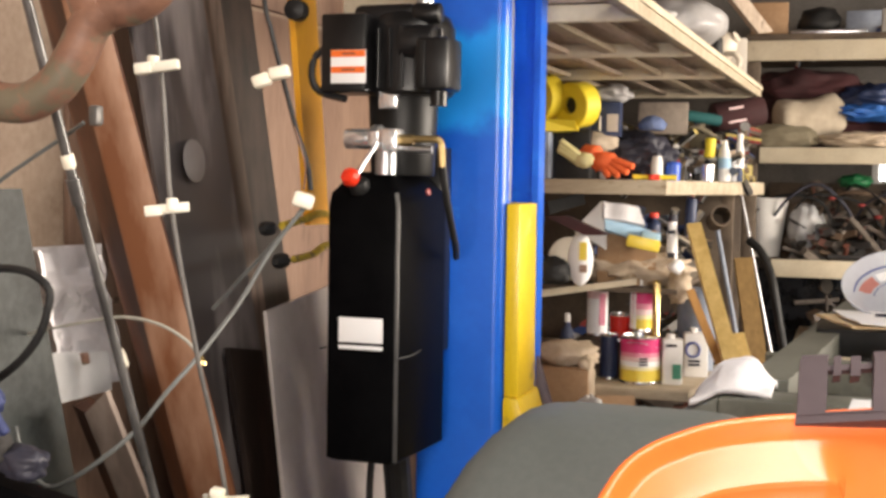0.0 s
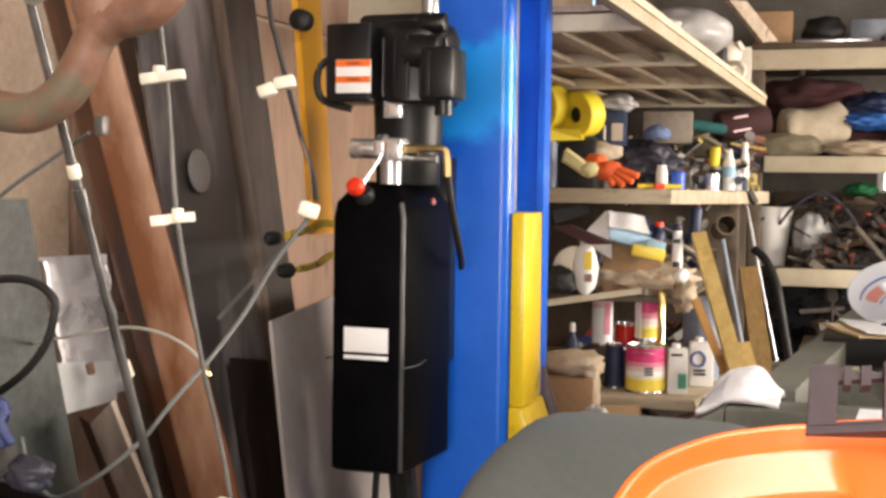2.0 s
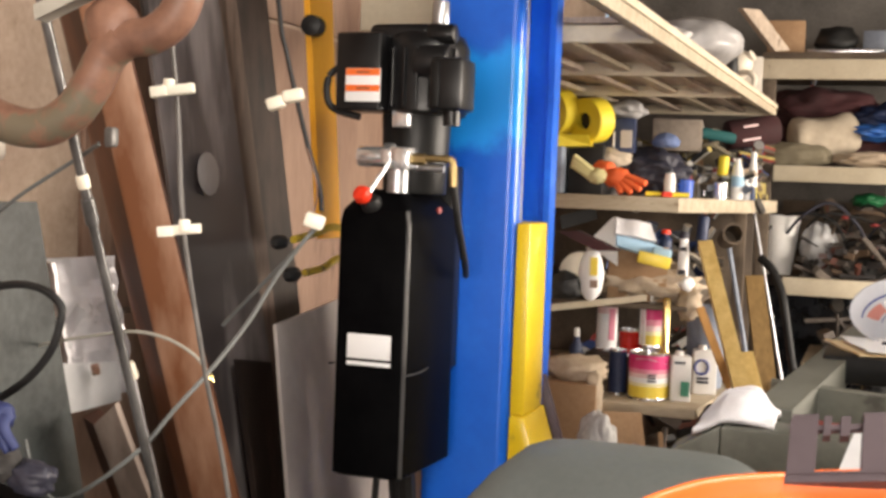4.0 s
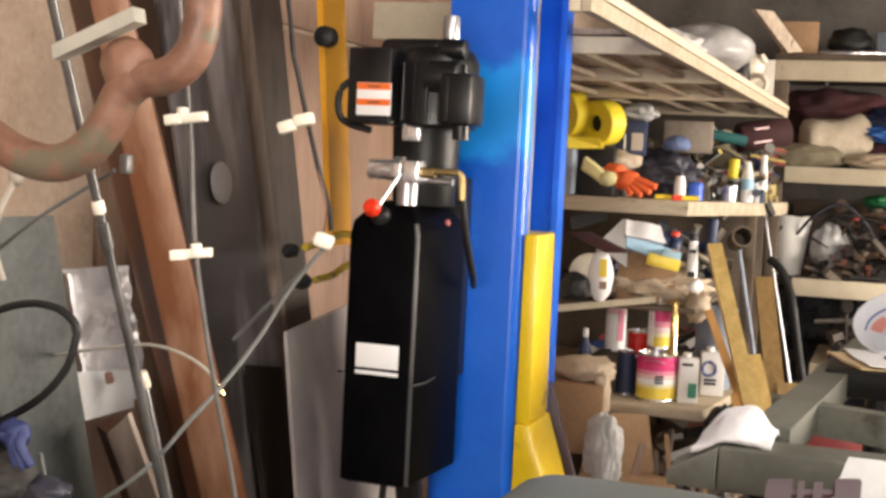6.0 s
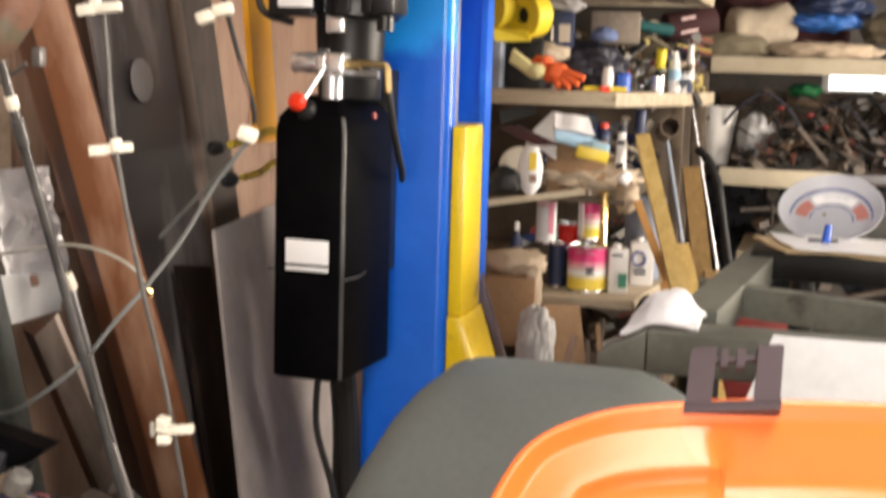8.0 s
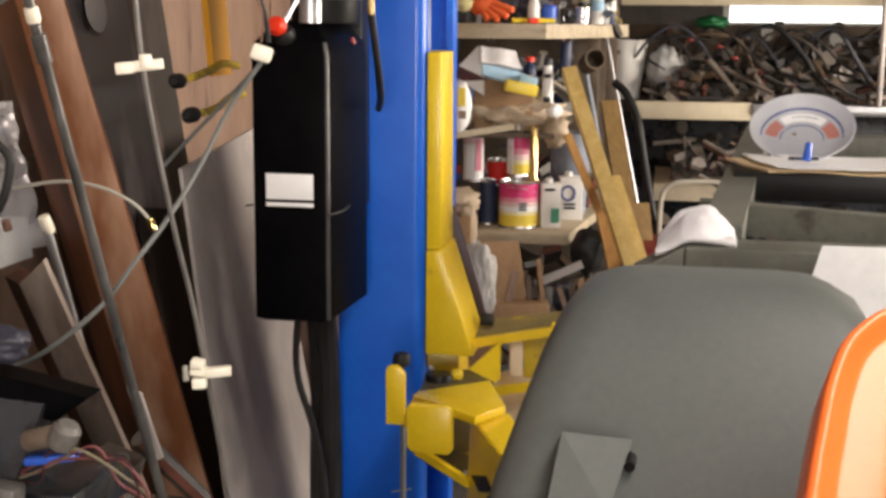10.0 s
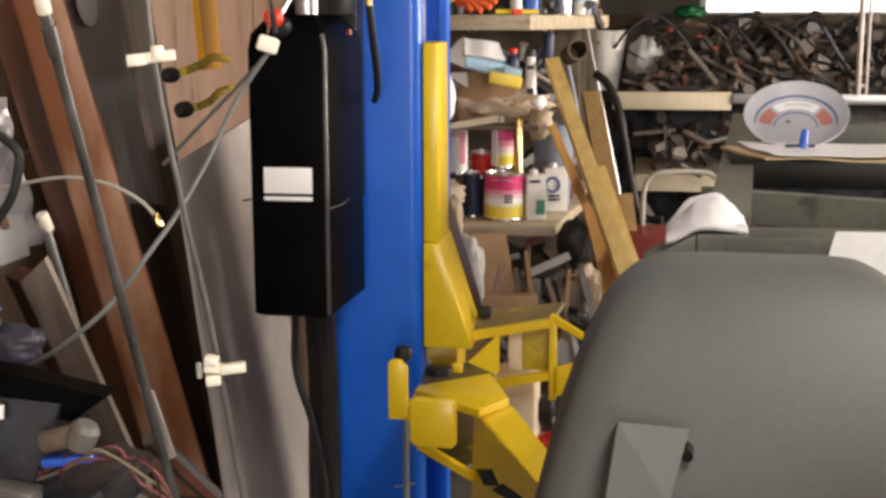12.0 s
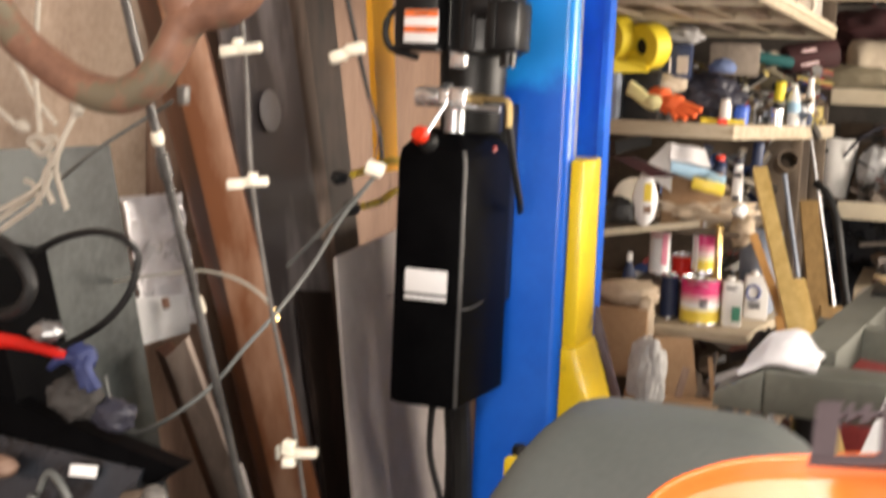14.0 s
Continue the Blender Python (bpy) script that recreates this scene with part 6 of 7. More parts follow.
part("text_bar", box(B(), (-0.588, 4.140, 1.215), (-0.566, 4.146, 1.232), 0.001), m_ink, b)
part("text_bar", box(B(), (-0.588, 4.140, 1.29), (-0.566, 4.146, 1.302), 0.001), m_ink, b)
bottle("red_bottle", -0.630, 4.13, 1.25, 0.02, 0.105, m_darkblue, m_red, "dark bottle with a red cap", capr=0.6)
solo("paper_ball", lump(B(), (-0.540, 3.985, 1.200), (0.044, 0.04, 0.042), 0.45, 1.6, 8, 2), m_label, "crumpled ball of white paper", "paper")
solo("brown_rag", lump(B(), (-0.54, 4.06, 1.135), (0.07, 0.06, 0.10), 0.5, 3, 11), m_kraft, "brown rag hanging off the board", "rag")
solo("dark_hat", lump(B(), (-0.905, 3.945, 1.172), (0.115, 0.08, 0.092), 0.2, 1.8, 6, 4, 0.8), m_rubber, "black crumpled cap on the middle board", "cap")
solo("dark_box", box(B(), (-0.99, 4.05, T2), (-0.88, 4.2, 1.21), 0.005), m_rubber, "dark flat box on the middle board", "box")
solo("tool_case", slab(B(), [(-0.94, 4.0, 1.385), (-0.84, 4.05, 1.415), (-0.83, 4.05, 1.38), (-0.93, 4.0, 1.345)], 0.08, 0.004), m_rubber, "dark slanted case under the top board", "case")
solo("pipe_roll", lathe(B(), (-0.470, 4.36, 1.325), [(0.030, 0), (0.034, 0.14), (0.028, 0.14), (0.025, 0.01)], 24, tilt=(80, 0, 15)), m_darkboard, "open brown cardboard tube end", "tube")
solo("blue_spray", cyl(B(), (-0.53, 4.2, 1.29), (-0.525, 4.2, 1.40), 0.018, n=18, bevel=0.004), m_darkblue, "dark blue spray bottle", "bottle")

# top board
for cx, cy, cz, lab in ((-0.948, 3.95, 1.700, "yellow webbing reel, seen from its side"), (-0.845, 3.96, 1.678, "large yellow webbing reel on the top board")):
    r_ = thing("webbing_reel", (cx, cy, cz - 0.066), lab, "reel", "yellow reels")
    part("roll", lathe(B(), (cx, cy, cz), [(0.025, -0.016), (0.026, -0.034), (0.066, -0.034), (0.069, -0.030), (0.069, 0.030), (0.066, 0.034), (0.026, 0.034), (0.025, 0.016)], 36, tilt=(0, 84, 62)), m_reel, r_)
    part("core", lathe(B(), (cx, cy, cz), [(0.005, -0.018), (0.0245, -0.018), (0.0245, 0.033), (0.005, 0.033)], 20, tilt=(0, 84, 62)), m_rubber, r_)
solo("webbing_end", slab(B(), [(-0.945, 3.89, 1.635), (-0.84, 3.9, 1.63), (-0.83, 3.92, 1.60), (-0.93, 3.89, 1.595)], 0.06, 0.004), m_reel, "loose yellow webbing below the reel", "webbing")
solo("blue_box", box(B(), (-1.0, 3.90, T1), (-0.915, 4.0, 1.60), 0.006), m_greyplast, "blue-grey plastic box below the reels", "box")
solo("support_box", box(B(), (-0.91, 3.95, T1), (-0.80, 4.08, 1.605), 0.005), m_rubber, "dark case below the reels", "case")
gl = B()
lump(gl, (-0.785, 3.895, 1.535), (0.075, 0.06, 0.045), 0.25, 2.5, 2, 3, rz=-20)
lump(gl, (-0.745, 3.885, 1.510), (0.085, 0.06, 0.060), 0.25, 2.5, 5, 3)
for k, (x, z) in enumerate(((-0.652, 1.492), (-0.668, 1.474), (-0.694, 1.464), (-0.724, 1.464))):
    tube(gl, [(-0.752 + 0.006 * k, 3.885, 1.512 - 0.004 * k), (-0.715 - 0.008 * k, 3.872, 1.512 - 0.008 * k), (x, 3.864 - 0.002 * k, z)], 0.0115, 8, taper=lambda t: 0.0135 - 0.004 * t)
solo("work_glove", gl, m_glove, "bright orange work glove lying on the board", "glove", "work gloves")
gl = B()
lump(gl, (-0.800, 3.872, 1.512), (0.070, 0.05, 0.046), 0.2, 2, 3, 3, rz=-10)
for k in range(3):
    tube(gl, [(-0.80 - 0.004 * k, 3.868, 1.512 - 0.006 * k), (-0.835 - 0.004 * k, 3.862, 1.540 - 0.008 * k), (-0.870 - 0.003 * k, 3.862, 1.566 - 0.012 * k)], 0.012, 8, taper=lambda t: 0.0135 - 0.004 * t)
solo("work_glove", gl, m_glovey, "pale yellow work glove lying beside it", "glove", "work gloves")
solo("cloth_bag", lump(B(), (-0.812, 4.03, 1.570), (0.160, 0.12, 0.075), 0.2, 2, 8, 4), m_tan, "beige cloth bag behind the gloves", "bag")
solo("dark_jacket", lump(B(), (-0.685, 4.13, 1.530), (0.24, 0.14, 0.150), 0.28, 2.0, 10, 5, 0.9), m_ink, "folded dark navy work jacket", "jacket")
bottle("white_bottle", -0.615, 4.06, T1, 0.018, 0.085, m_whiteplast, m_ink, "small white bottle with black cap", neck=0.8)
solo("blue_jar", lathe(B(), (-0.572, 4.1, T1), [(0.022, 0), (0.024, 0.05), (0.02, 0.056), (0.001, 0.056)], 20), m_bluebit, "small round blue plastic jar", "jar")
solo("spray_tin", cyl(B(), (-0.483, 4.27, 1.53), (-0.480, 4.27, 1.592), 0.017, n=20, bevel=0.005), m_reel, "small yellow and brown round tin", "tin")
solo("chrome_cup", lathe(B(), (-0.476, 4.17, T1), [(0.020, 0), (0.023, 0.05), (0.019, 0.052), (0.001, 0.004)], 20), m_chrome, "small shiny metal drinking cup", "cup")
b = bottle("white_bottle", -0.437, 4.28, T1, 0.020, 0.130, m_whiteplast, m_whiteplast, "white bottle with a blue label and pointed cap", neck=0.6)
part("label", lathe(B(), (-0.437, 4.28, T1 + 0.04), [(0.019, 0), (0.0206, 0.001), (0.0206, 0.034), (0.019, 0.035)], 20), m_sky, b)
b = bottle("white_bottle", -0.397, 4.36, T1, 0.014, 0.155, m_whiteplast, m_whiteplast, "tall slim white bottle with a yellow base", neck=0.7, capr=0.6)
part("base_band", lathe(B(), (-0.397, 4.36, T1), [(0.013, 0.002), (0.0146, 0.003), (0.0146, 0.04), (0.013, 0.041)], 18), m_reel, b)
solo("yellow_tool", cyl(B(), (-0.66, 3.90, 1.464), (-0.54, 3.95, 1.464), 0.007, n=10), m_reel, "thin yellow-handled tool lying on the board", "tool")
solo("plastic_clip", box(B(), (-0.615, 3.90, T1), (-0.585, 3.93, 1.472), 0.004, rz=20), m_red, "small red plastic clip on the board", "clip")
solo("cap", lump(B(), (-0.640, 4.11, 1.625), (0.085, 0.09, 0.055), 0.12, 1.6, 6, 4, 0.6), m_bluecap, "faded blue cloth cap lying on the jacket", "cap")
solo("cloth_roll", cyl(B(), (-0.585, 4.47, 1.674), (-0.478, 4.53, 1.658), 0.019, n=22, bevel=0.006), m_teal, "rolled teal cloth under the rack", "roll")
mr_ = thing("cloth_roll", (-0.43, 4.6, 1.63), "maroon cloth roll with pale printed bars", "roll")
part("roll", cyl(B(), (-0.51, 4.56, 1.67), (-0.35, 4.64, 1.70), 0.05, n=24, bevel=0.01), m_maroon, mr_)
for k in range(3):
    part("text_bar", box(B(), (-0.455, 4.548 + 0.002 * k, 1.700 - 0.022 * k), (-0.405 + 0.006 * k, 4.551 + 0.002 * k, 1.707 - 0.022 * k), 0.0005, 1, rz=25, ry=-11), m_paleprint, mr_)
solo("storage_box", box(B(), (-0.810, 4.0, 1.585), (-0.722, 4.07, 1.690), 0.004, rz=6), m_darkblue, "dark slate plastic box on the cloth bag", "box")
solo("label_tag", slab(B(), [(-0.757, 3.985, 1.652), (-0.724, 3.989, 1.652), (-0.724, 3.989, 1.600), (-0.757, 3.985, 1.600)], 0.010, 0.001), m_paper, "small pale cardboard tag before the box", "tag")
solo("white_pen", cyl(B(), (-0.778, 3.985, 1.602), (-0.779, 3.99, 1.647), 0.0032, n=10), m_label, "thin white pen standing upright", "pen")
for k in range(22):
    o = random.Random(70 + k)
    x, y = -0.80 + 0.0195 * k + o.uniform(-.01, .01), 4.12 + 0.012 * k + o.uniform(-.06, .08)
    mt, lb = ((m_clear, "small dusty clear plastic jar"), (m_darkblue, "small dark blue plastic jar"), (m_khaki, "small brown dusty jar"), (m_tin, "small bare tin can"), (m_greyplast, "small grey plastic tub"))[k % 5]
    r = o.uniform(0.010, 0.020)
    h = o.uniform(0.035, 0.09)
    j = thing("jar", (x, y, T1), lb, "jar", "jars on the top board")
    part("body", lathe(B(), (x, y, T1), [(r * 0.9, 0), (r, 0.004), (r, h * 0.8), (r * 0.7, h * 0.9), (r * 0.7, h)], 16), mt, j)
    part("lid", lathe(B(), (x, y, T1 + h), [(r * 0.76, 0), (r * 0.76, 0.012), (r * 0.7, 0.014), (0.001, 0.014)], 16), (m_rubber, m_whiteplast, m_khaki, m_redbox)[k % 4], j)
for x, y, z, sx, sy, sz, mt, lb in (
        (-0.86, 4.40, T1, 0.13, 0.12, 0.19, m_greyplast, "grey-blue plastic storage box"),
        (-0.74, 4.46, T1, 0.11, 0.12, 0.15, m_rubber, "black plastic tool case on end"),
        (-0.625, 4.50, T1, 0.10, 0.12, 0.13, m_card, "small dusty cardboard carton"),
        (-0.53, 4.56, T1, 0.09, 0.12, 0.16, m_khaki, "brown dusty storage tin"),
        (-0.45, 4.60, T1, 0.07, 0.10, 0.12, m_ink, "dark flat parts box"),
        (-0.70, 4.36, T1, 0.05, 0.05, 0.12, m_tin, "narrow bare metal tin"),
        (-0.585, 4.38, T1, 0.07, 0.06, 0.07, m_label, "small white paper carton")):
    solo("storage_box", box(B(), (x - sx / 2, y - sy / 2, z + 0.0005), (x + sx / 2, y + sy / 2, z + sz), 0.004, 2, rz=9 * math.sin(40 * x)), mt, lb, "box", "boxes on the top board")
solo("plastic_bag", lump(B(), (-0.775, 4.12, 1.722), (0.145, 0.10, 0.060), 0.25, 1.8, 23, 4), m_bagfilm, "hazy grey plastic bag on the boxes", "bag")
bm = B()
tube(bm, [(-0.62, 4.42, T1 + 0.14), (-0.55, 4.40, T1 + 0.175), (-0.49, 4.42, T1 + 0.15), (-0.47, 4.46, T1 + 0.13)], 0.008, 8)
tube(bm, [(-0.70, 4.40, T1 + 0.155), (-0.60, 4.40, T1 + 0.165), (-0.52, 4.44, T1 + 0.185)], 0.006, 8)
solo("cable_coil", bm, m_khaki, "loose brown cable over the boxes", "cable")
solo("carton", box(B(), (-0.735, 4.37, T1 + 0.1515), (-0.575, 4.50, 1.712), 0.005, rz=7), m_dusty, "dusty grey-brown carton on the storage boxes", "carton")
# on top of the rack
solo("plastic_bag", lump(B(), (-0.515, 3.66, 1.872), (0.27, 0.32, 0.135), 0.14, 0.9, 4, 5, 0.82), m_bagfilm, "large crumpled grey plastic bag on the rack", "bag")
solo("plastic_bag", lump(B(), (-0.58, 3.45, 1.85), (0.20, 0.26, 0.09), 0.25, 2.8, 14, 4, 0.85), m_bagwhite, "flat pale plastic bag on the rack", "bag")
solo("dark_bottle", lathe(B(), (-0.435, 3.90, 1.8055), [(0.022, 0), (0.024, 0.05), (0.012, 0.075), (0.012, 0.09), (0.001, 0.09)], 18), m_rubber, "dark bottle at the edge of the rack", "bottle")
solo("dark_strap", slab(B(), [(-0.472, 4.08, 1.925), (-0.438, 4.09, 1.915), (-0.426, 4.10, 1.806), (-0.470, 4.09, 1.806)], 0.02, 0.004, cuts=5, wave=0.01), m_ink, "dark folded strap standing by the jug", "strap")
jug = thing("plastic_jug", (-0.45, 4.33, 1.8055), "cream plastic jug lying at the edge of the rack", "jug")
part("body", lathe(B(), (-0.530, 4.42, 1.858), [(0.004, 0.0), (0.044, 0.0), (0.05, 0.008), (0.05, 0.085), (0.03, 0.115), (0.018, 0.122), (0.018, 0.135), (0.002, 0.135)], 24, tilt=(0, 62, -20)), m_jug, jug)
part("handle", tube(B(), [(-0.453, 4.36, 1.862), (-0.421, 4.35, 1.862), (-0.405, 4.35, 1.838), (-0.417, 4.35, 1.816), (-0.447, 4.36, 1.813)], 0.009, 10), m_jug, jug)
solo("carton", box(B(), (-0.478, 4.45, 1.8055), (-0.398, 4.55, 1.925), 0.004, rz=8), m_paper, "small off-white carton behind the jug", "carton")
solo("tool_case", box(B(), (-0.62, 4.52, 1.8055), (-0.47, 4.62, 1.90), 0.012, 3, rz=12), m_rubber, "black plastic case on the overhead rack", "case")
solo("folded_cloth", lump(B(), (-0.74, 4.45, 1.850), (0.26, 0.24, 0.10), 0.25, 2.6, 14, 4, 0.85), m_tan, "folded beige cloth on the overhead rack", "cloth")

# ---------------------------------------------------------------- back shelves
bs_ = thing("back_shelf", (0.8, 5.5, FL), "deep cream painted shelving along the back wall", "shelf")
for z0, z1, x0, mt in ((1.921, 1.998, -0.46, m_cream), (1.530, 1.592, -0.40, m_cream), (1.095, 1.163, -0.345, m_cream)):
    part("edge_board", box(B(), (x0, 5.20, z0), (0.11 if z0 < 1.2 else 2.4, 5.225, z1), 0.003), mt, bs_)
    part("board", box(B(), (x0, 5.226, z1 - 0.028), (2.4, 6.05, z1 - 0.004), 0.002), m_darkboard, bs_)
part("metal_edge", box(B(), (0.112, 5.19, 1.120), (2.4, 5.225, 1.160), 0.003), m_zinc, bs_)
part("metal_edge", box(B(), (-0.46, 5.195, 2.0), (2.4, 5.21, 2.022), 0.002), m_darkboard, bs_)
part("post", cyl(B(), (0.570, 5.17, 1.16), (0.570, 5.17, 1.90), 0.011, n=14), m_galv, bs_)
part("post", cyl(B(), (0.602, 5.18, 1.16), (0.602, 5.18, 1.90), 0.006, n=14), m_galv, bs_)
part("leg", box(B(), (-0.46, 5.23, FL), (-0.41, 5.28, 2.0), 0.003), m_darkboard, bs_)
part("leg", box(B(), (2.3, 5.23, FL), (2.35, 5.28, 2.0), 0.003), m_cream, bs_)
part("low_board", box(B(), (-0.25, 5.0, 0.802), (0.05, 5.6, 0.866), 0.004), m_cream, bs_)
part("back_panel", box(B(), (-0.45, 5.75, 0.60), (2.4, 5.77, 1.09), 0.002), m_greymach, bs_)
Z1, Z2, Z3 = 1.160, 1.589, 1.995
wb = thing("waste_bin", (-0.371, 5.38, Z1), "white tapered plastic bin on the back shelf", "bin")
part("body", lathe(B(), (-0.378, 5.40, Z1 + 0.001), [(0.052, 0), (0.082, 0.225), (0.085, 0.235), (0.078, 0.235), (0.048, 0.008), (0.001, 0.008)], 28), m_whiteplast, wb)
solo("clear_bag", lump(B(), (-0.225, 5.36, 1.275), (0.14, 0.12, 0.20), 0.18, 2.2, 9, 4), m_clear, "translucent plastic bag hanging full", "bag")
bm = B()
lathe(bm, (-0.345, 5.33, 1.695), [(0.004, 0.006), (0.022, 0.0), (0.026, 0.006), (0.046, 0.0), (0.050, 0.006), (0.070, 0.0), (0.082, 0.012), (0.084, 0.04), (0.085, 0.07), (0.083, 0.10), (0.084, 0.13), (0.082, 0.16), (0.083, 0.20), (0.080, 0.23), (0.06, 0.255), (0.005, 0.26)], 44, tilt=(0, 84, 20))
for v in bm.verts:
    v.co += Vector((0, 0, 0.022 * noise.noise(v.co * 11) + 0.008 * noise.noise(v.co * 34))) + Vector((0, 0.016 * noise.noise(v.co * 17), 0))
SOFT.add(id(bm))
solo("rolled_towel", bm, m_tan, "rolled tan towel on the back shelf", "towel")
solo("blanket", lump(B(), (-0.25, 5.55, 1.835), (0.46, 0.3, 0.17), 0.25, 2.5, 5, 4), m_maroon, "folded maroon blanket on the shelf", "blanket")
solo("blanket", lump(B(), (-0.2, 5.62, 1.70), (0.6, 0.3, 0.2), 0.25, 2.5, 15, 4), m_maroon, "dark maroon blankets stacked below", "blanket")
solo("tarpaulin", lump(B(), (-0.0, 5.40, 1.735), (0.30, 0.2, 0.07), 0.35, 3, 5, 4), m_navy, "bright blue folded tarpaulin on the shelf", "tarpaulin")
solo("dark_bag", lump(B(), (0.03, 5.45, 1.79), (0.30, 0.2, 0.11), 0.3, 3, 25, 4), m_darkblue, "dark navy plastic sack behind the tarpaulin", "sack")
solo("blanket", lump(B(), (0.32, 5.40, 1.705), (0.36, 0.2, 0.14), 0.22, 2, 35, 4, 0.7), m_khaki, "folded khaki-brown blanket on the shelf", "blanket")
solo("canvas_bag", lump(B(), (-0.335, 5.27, 1.632), (0.30, 0.11, 0.100), 0.18, 3, 12, 4, 0.85), m_khaki, "flat khaki canvas bag on the shelf", "bag")
solo("folded_sack", lump(B(), (0.02, 5.28, 1.622), (0.42, 0.14, 0.065), 0.3, 4, 2, 4), m_kraft, "flat beige folded sacking", "sack")
solo("cardboard_box", box(B(), (-0.46, 5.32, Z3), (-0.32, 5.45, 2.16), 0.004, rz=6), m_card, "small cardboard box on the upper shelf", "box")
solo("black_case", lump(B(), (-0.20, 5.42, 2.09), (0.17, 0.14, 0.12), 0.2, 2, 3, 3, 0.8), m_rubber, "black rounded case on the tray", "case")
solo("tray", box(B(), (-0.30, 5.22, 2.023), (-0.02, 5.5, 2.038), 0.003), m_tin, "flat grey metal tray on the upper shelf", "tray")
solo("grey_box", box(B(), (-0.10, 5.40, 2.04), (0.04, 5.55, 2.13), 0.006), m_greyplast, "small grey box on the tray", "box")
solo("small_rack", slab(B(), [(-0.53, 5.05, 2.17), (-0.47, 5.1, 2.17), (-0.36, 5.19, 2.03), (-0.41, 5.15, 2.02)], 0.03, 0.003), m_rackply, "slanted wooden slat on the upper shelf", "slat")
solo("white_tin", cyl(B(), (0.06, 5.3, 2.0), (0.06, 5.3, 2.12), 0.03, n=20, bevel=0.003), m_whiteplast, "white tin on the upper shelf", "tin")
solo("green_sheet", lump(B(), (-0.045, 5.52, 1.468), (0.13, 0.12, 0.055), 0.25, 2, 5, 4), m_green, "glossy green plastic sheet", "sheet")
for k in range(11):
    o = random.Random(40 + k)
    x = -0.36 + 0.075 * k
    solo("cable_coil", tube(B(), [(x - 0.06, 5.32 + 0.012 * k, 1.34 + o.uniform(-.05, .05)), (x, 5.28 + o.uniform(0, .08), 1.43 + o.uniform(-.04, .03)), (x + 0.10, 5.30, 1.44 + o.uniform(-.05, .02)), (x + 0.2, 5.28 + o.uniform(0, .06), 1.37 + o.uniform(-.07, .04)), (x + 0.27, 5.30, 1.25 + o.uniform(-.04, .04)), (x + 0.33, 5.32, 1.20)], 0.004 + 0.006 * o.random(), 8), (m_rubber, m_ink, m_rubber, m_junkpiece)[k % 4], "black coiled cable on the scrap", "cable", "coiled cables")
for x, z in ((-0.13, 1.40), (-0.02, 1.375), (0.04, 1.33)):
    solo("plastic_scrap", lump(B(), (x, 5.30, z), (0.032, 0.02, 0.014), 0.3, 3, int(100 * abs(x)), 2), m_redbox, "small red plastic bit in the scrap", "scrap bit")

# heaps of small parts on the back shelf
def heap(name, x0, x1, y0, y1, z0, z1, n, seed, mat_, label, big=1.0, single=0, piece_mat=None):
    """A heap of small parts; the front ones, up to a number, are pieces of their own."""
    o = random.Random(seed)
    rest = B()
    top = thing(name, ((x0 + x1) / 2, (y0 + y1) / 2, z0), label, "scrap heap") if single else None
    spots = sorted(((o.uniform(x0, x1), o.uniform(y0, y1)) for _ in range(n)), key=lambda q: (q[0] > 0.75, q[1]))
    for idx, (x, y) in enumerate(spots):
        bm = B() if idx < single else rest
        z = z0 + (z1 - z0) * o.random() ** 1.3 * (0.35 + 0.65 * (y - y0) / (y1 - y0))
        k = o.random()
        s = big * o.uniform(0.012, 0.035)
        if k < 0.4:
            box(bm, (x - s, y - s * 0.6, z - s * 0.4), (x + s, y + s * 0.6, z + s * 0.4), 0.0, 1, o.uniform(0, 180), o.uniform(-40, 40), o.uniform(-30, 30))
        elif k < 0.75:
            d = Vector((o.uniform(-1, 1), o.uniform(-0.4, 0.4), o.uniform(-0.6, 0.6))).normalized() * s * o.uniform(1.2, 3.2)
            p = Vector((x, y, z))
            cyl(bm, p - d, p + d, s * o.uniform(0.15, 0.5), n=8)
        else:
            lathe(bm, (x, y, z), [(s * 0.3, -s * 0.2), (s, -s * 0.2), (s, s * 0.2), (s * 0.3, s * 0.2)], 10, tilt=(o.uniform(0, 90), o.uniform(0, 90), 0))
        if idx < single:
            part("scrap_piece", bm, piece_mat, top)
    bm = rest
    box(bm, (x0, y0 + 0.1, z0), (x1, y1, z0 + (z1 - z0) * 0.25), 0.0)
    if single:
        ob = part("scrap_rest", bm, mat_, top)
        tagged(ob, "", "", "", "stuff")
        return top
    return solo(name, bm, mat_, label, "scrap", kind="stuff")


# Dark board added so the gaps between the scrap read as shade.
solo("backing_board", box(B(), (-0.40, 5.83, Z1), (1.4, 5.85, 1.458), 0.002), m_darkboard, "added dark board for the shade behind the scrap", "board")
heap("scrap_heap", -0.28, 1.1, 5.24, 5.8, Z1, 1.47, 950, 5, m_junk, "dense heap of greasy machine parts on the shelf", 1.0, 290, m_junkpiece)
heap("scrap_heap", -0.18, 0.25, 4.9, 5.7, 0.87, 1.05, 90, 8, m_junk, "dark parts on the low board")
heap("scrap_heap", -0.40, 0.6, 4.7, 5.6, FL, 0.78, 160, 9, m_junk, "dark junk below the back shelf", 2.0)
heap("scrap_heap", -0.95, -0.45, 4.1, 4.9, FL, 0.78, 120, 10, m_junk, "dark junk below the side shelf", 2.0)
heap("scrap_heap", -0.72, -0.35, 3.55, 4.0, 0.3, 0.72, 110, 11, m_junk, "mixed scrap on the floor by the side shelf", 1.6)
heap("shelf_clutter", -0.95, -0.40, 4.26, 4.9, T1, 1.70, 320, 21, m_clutter, "mixed small clutter at the back of the top board", 1.1)
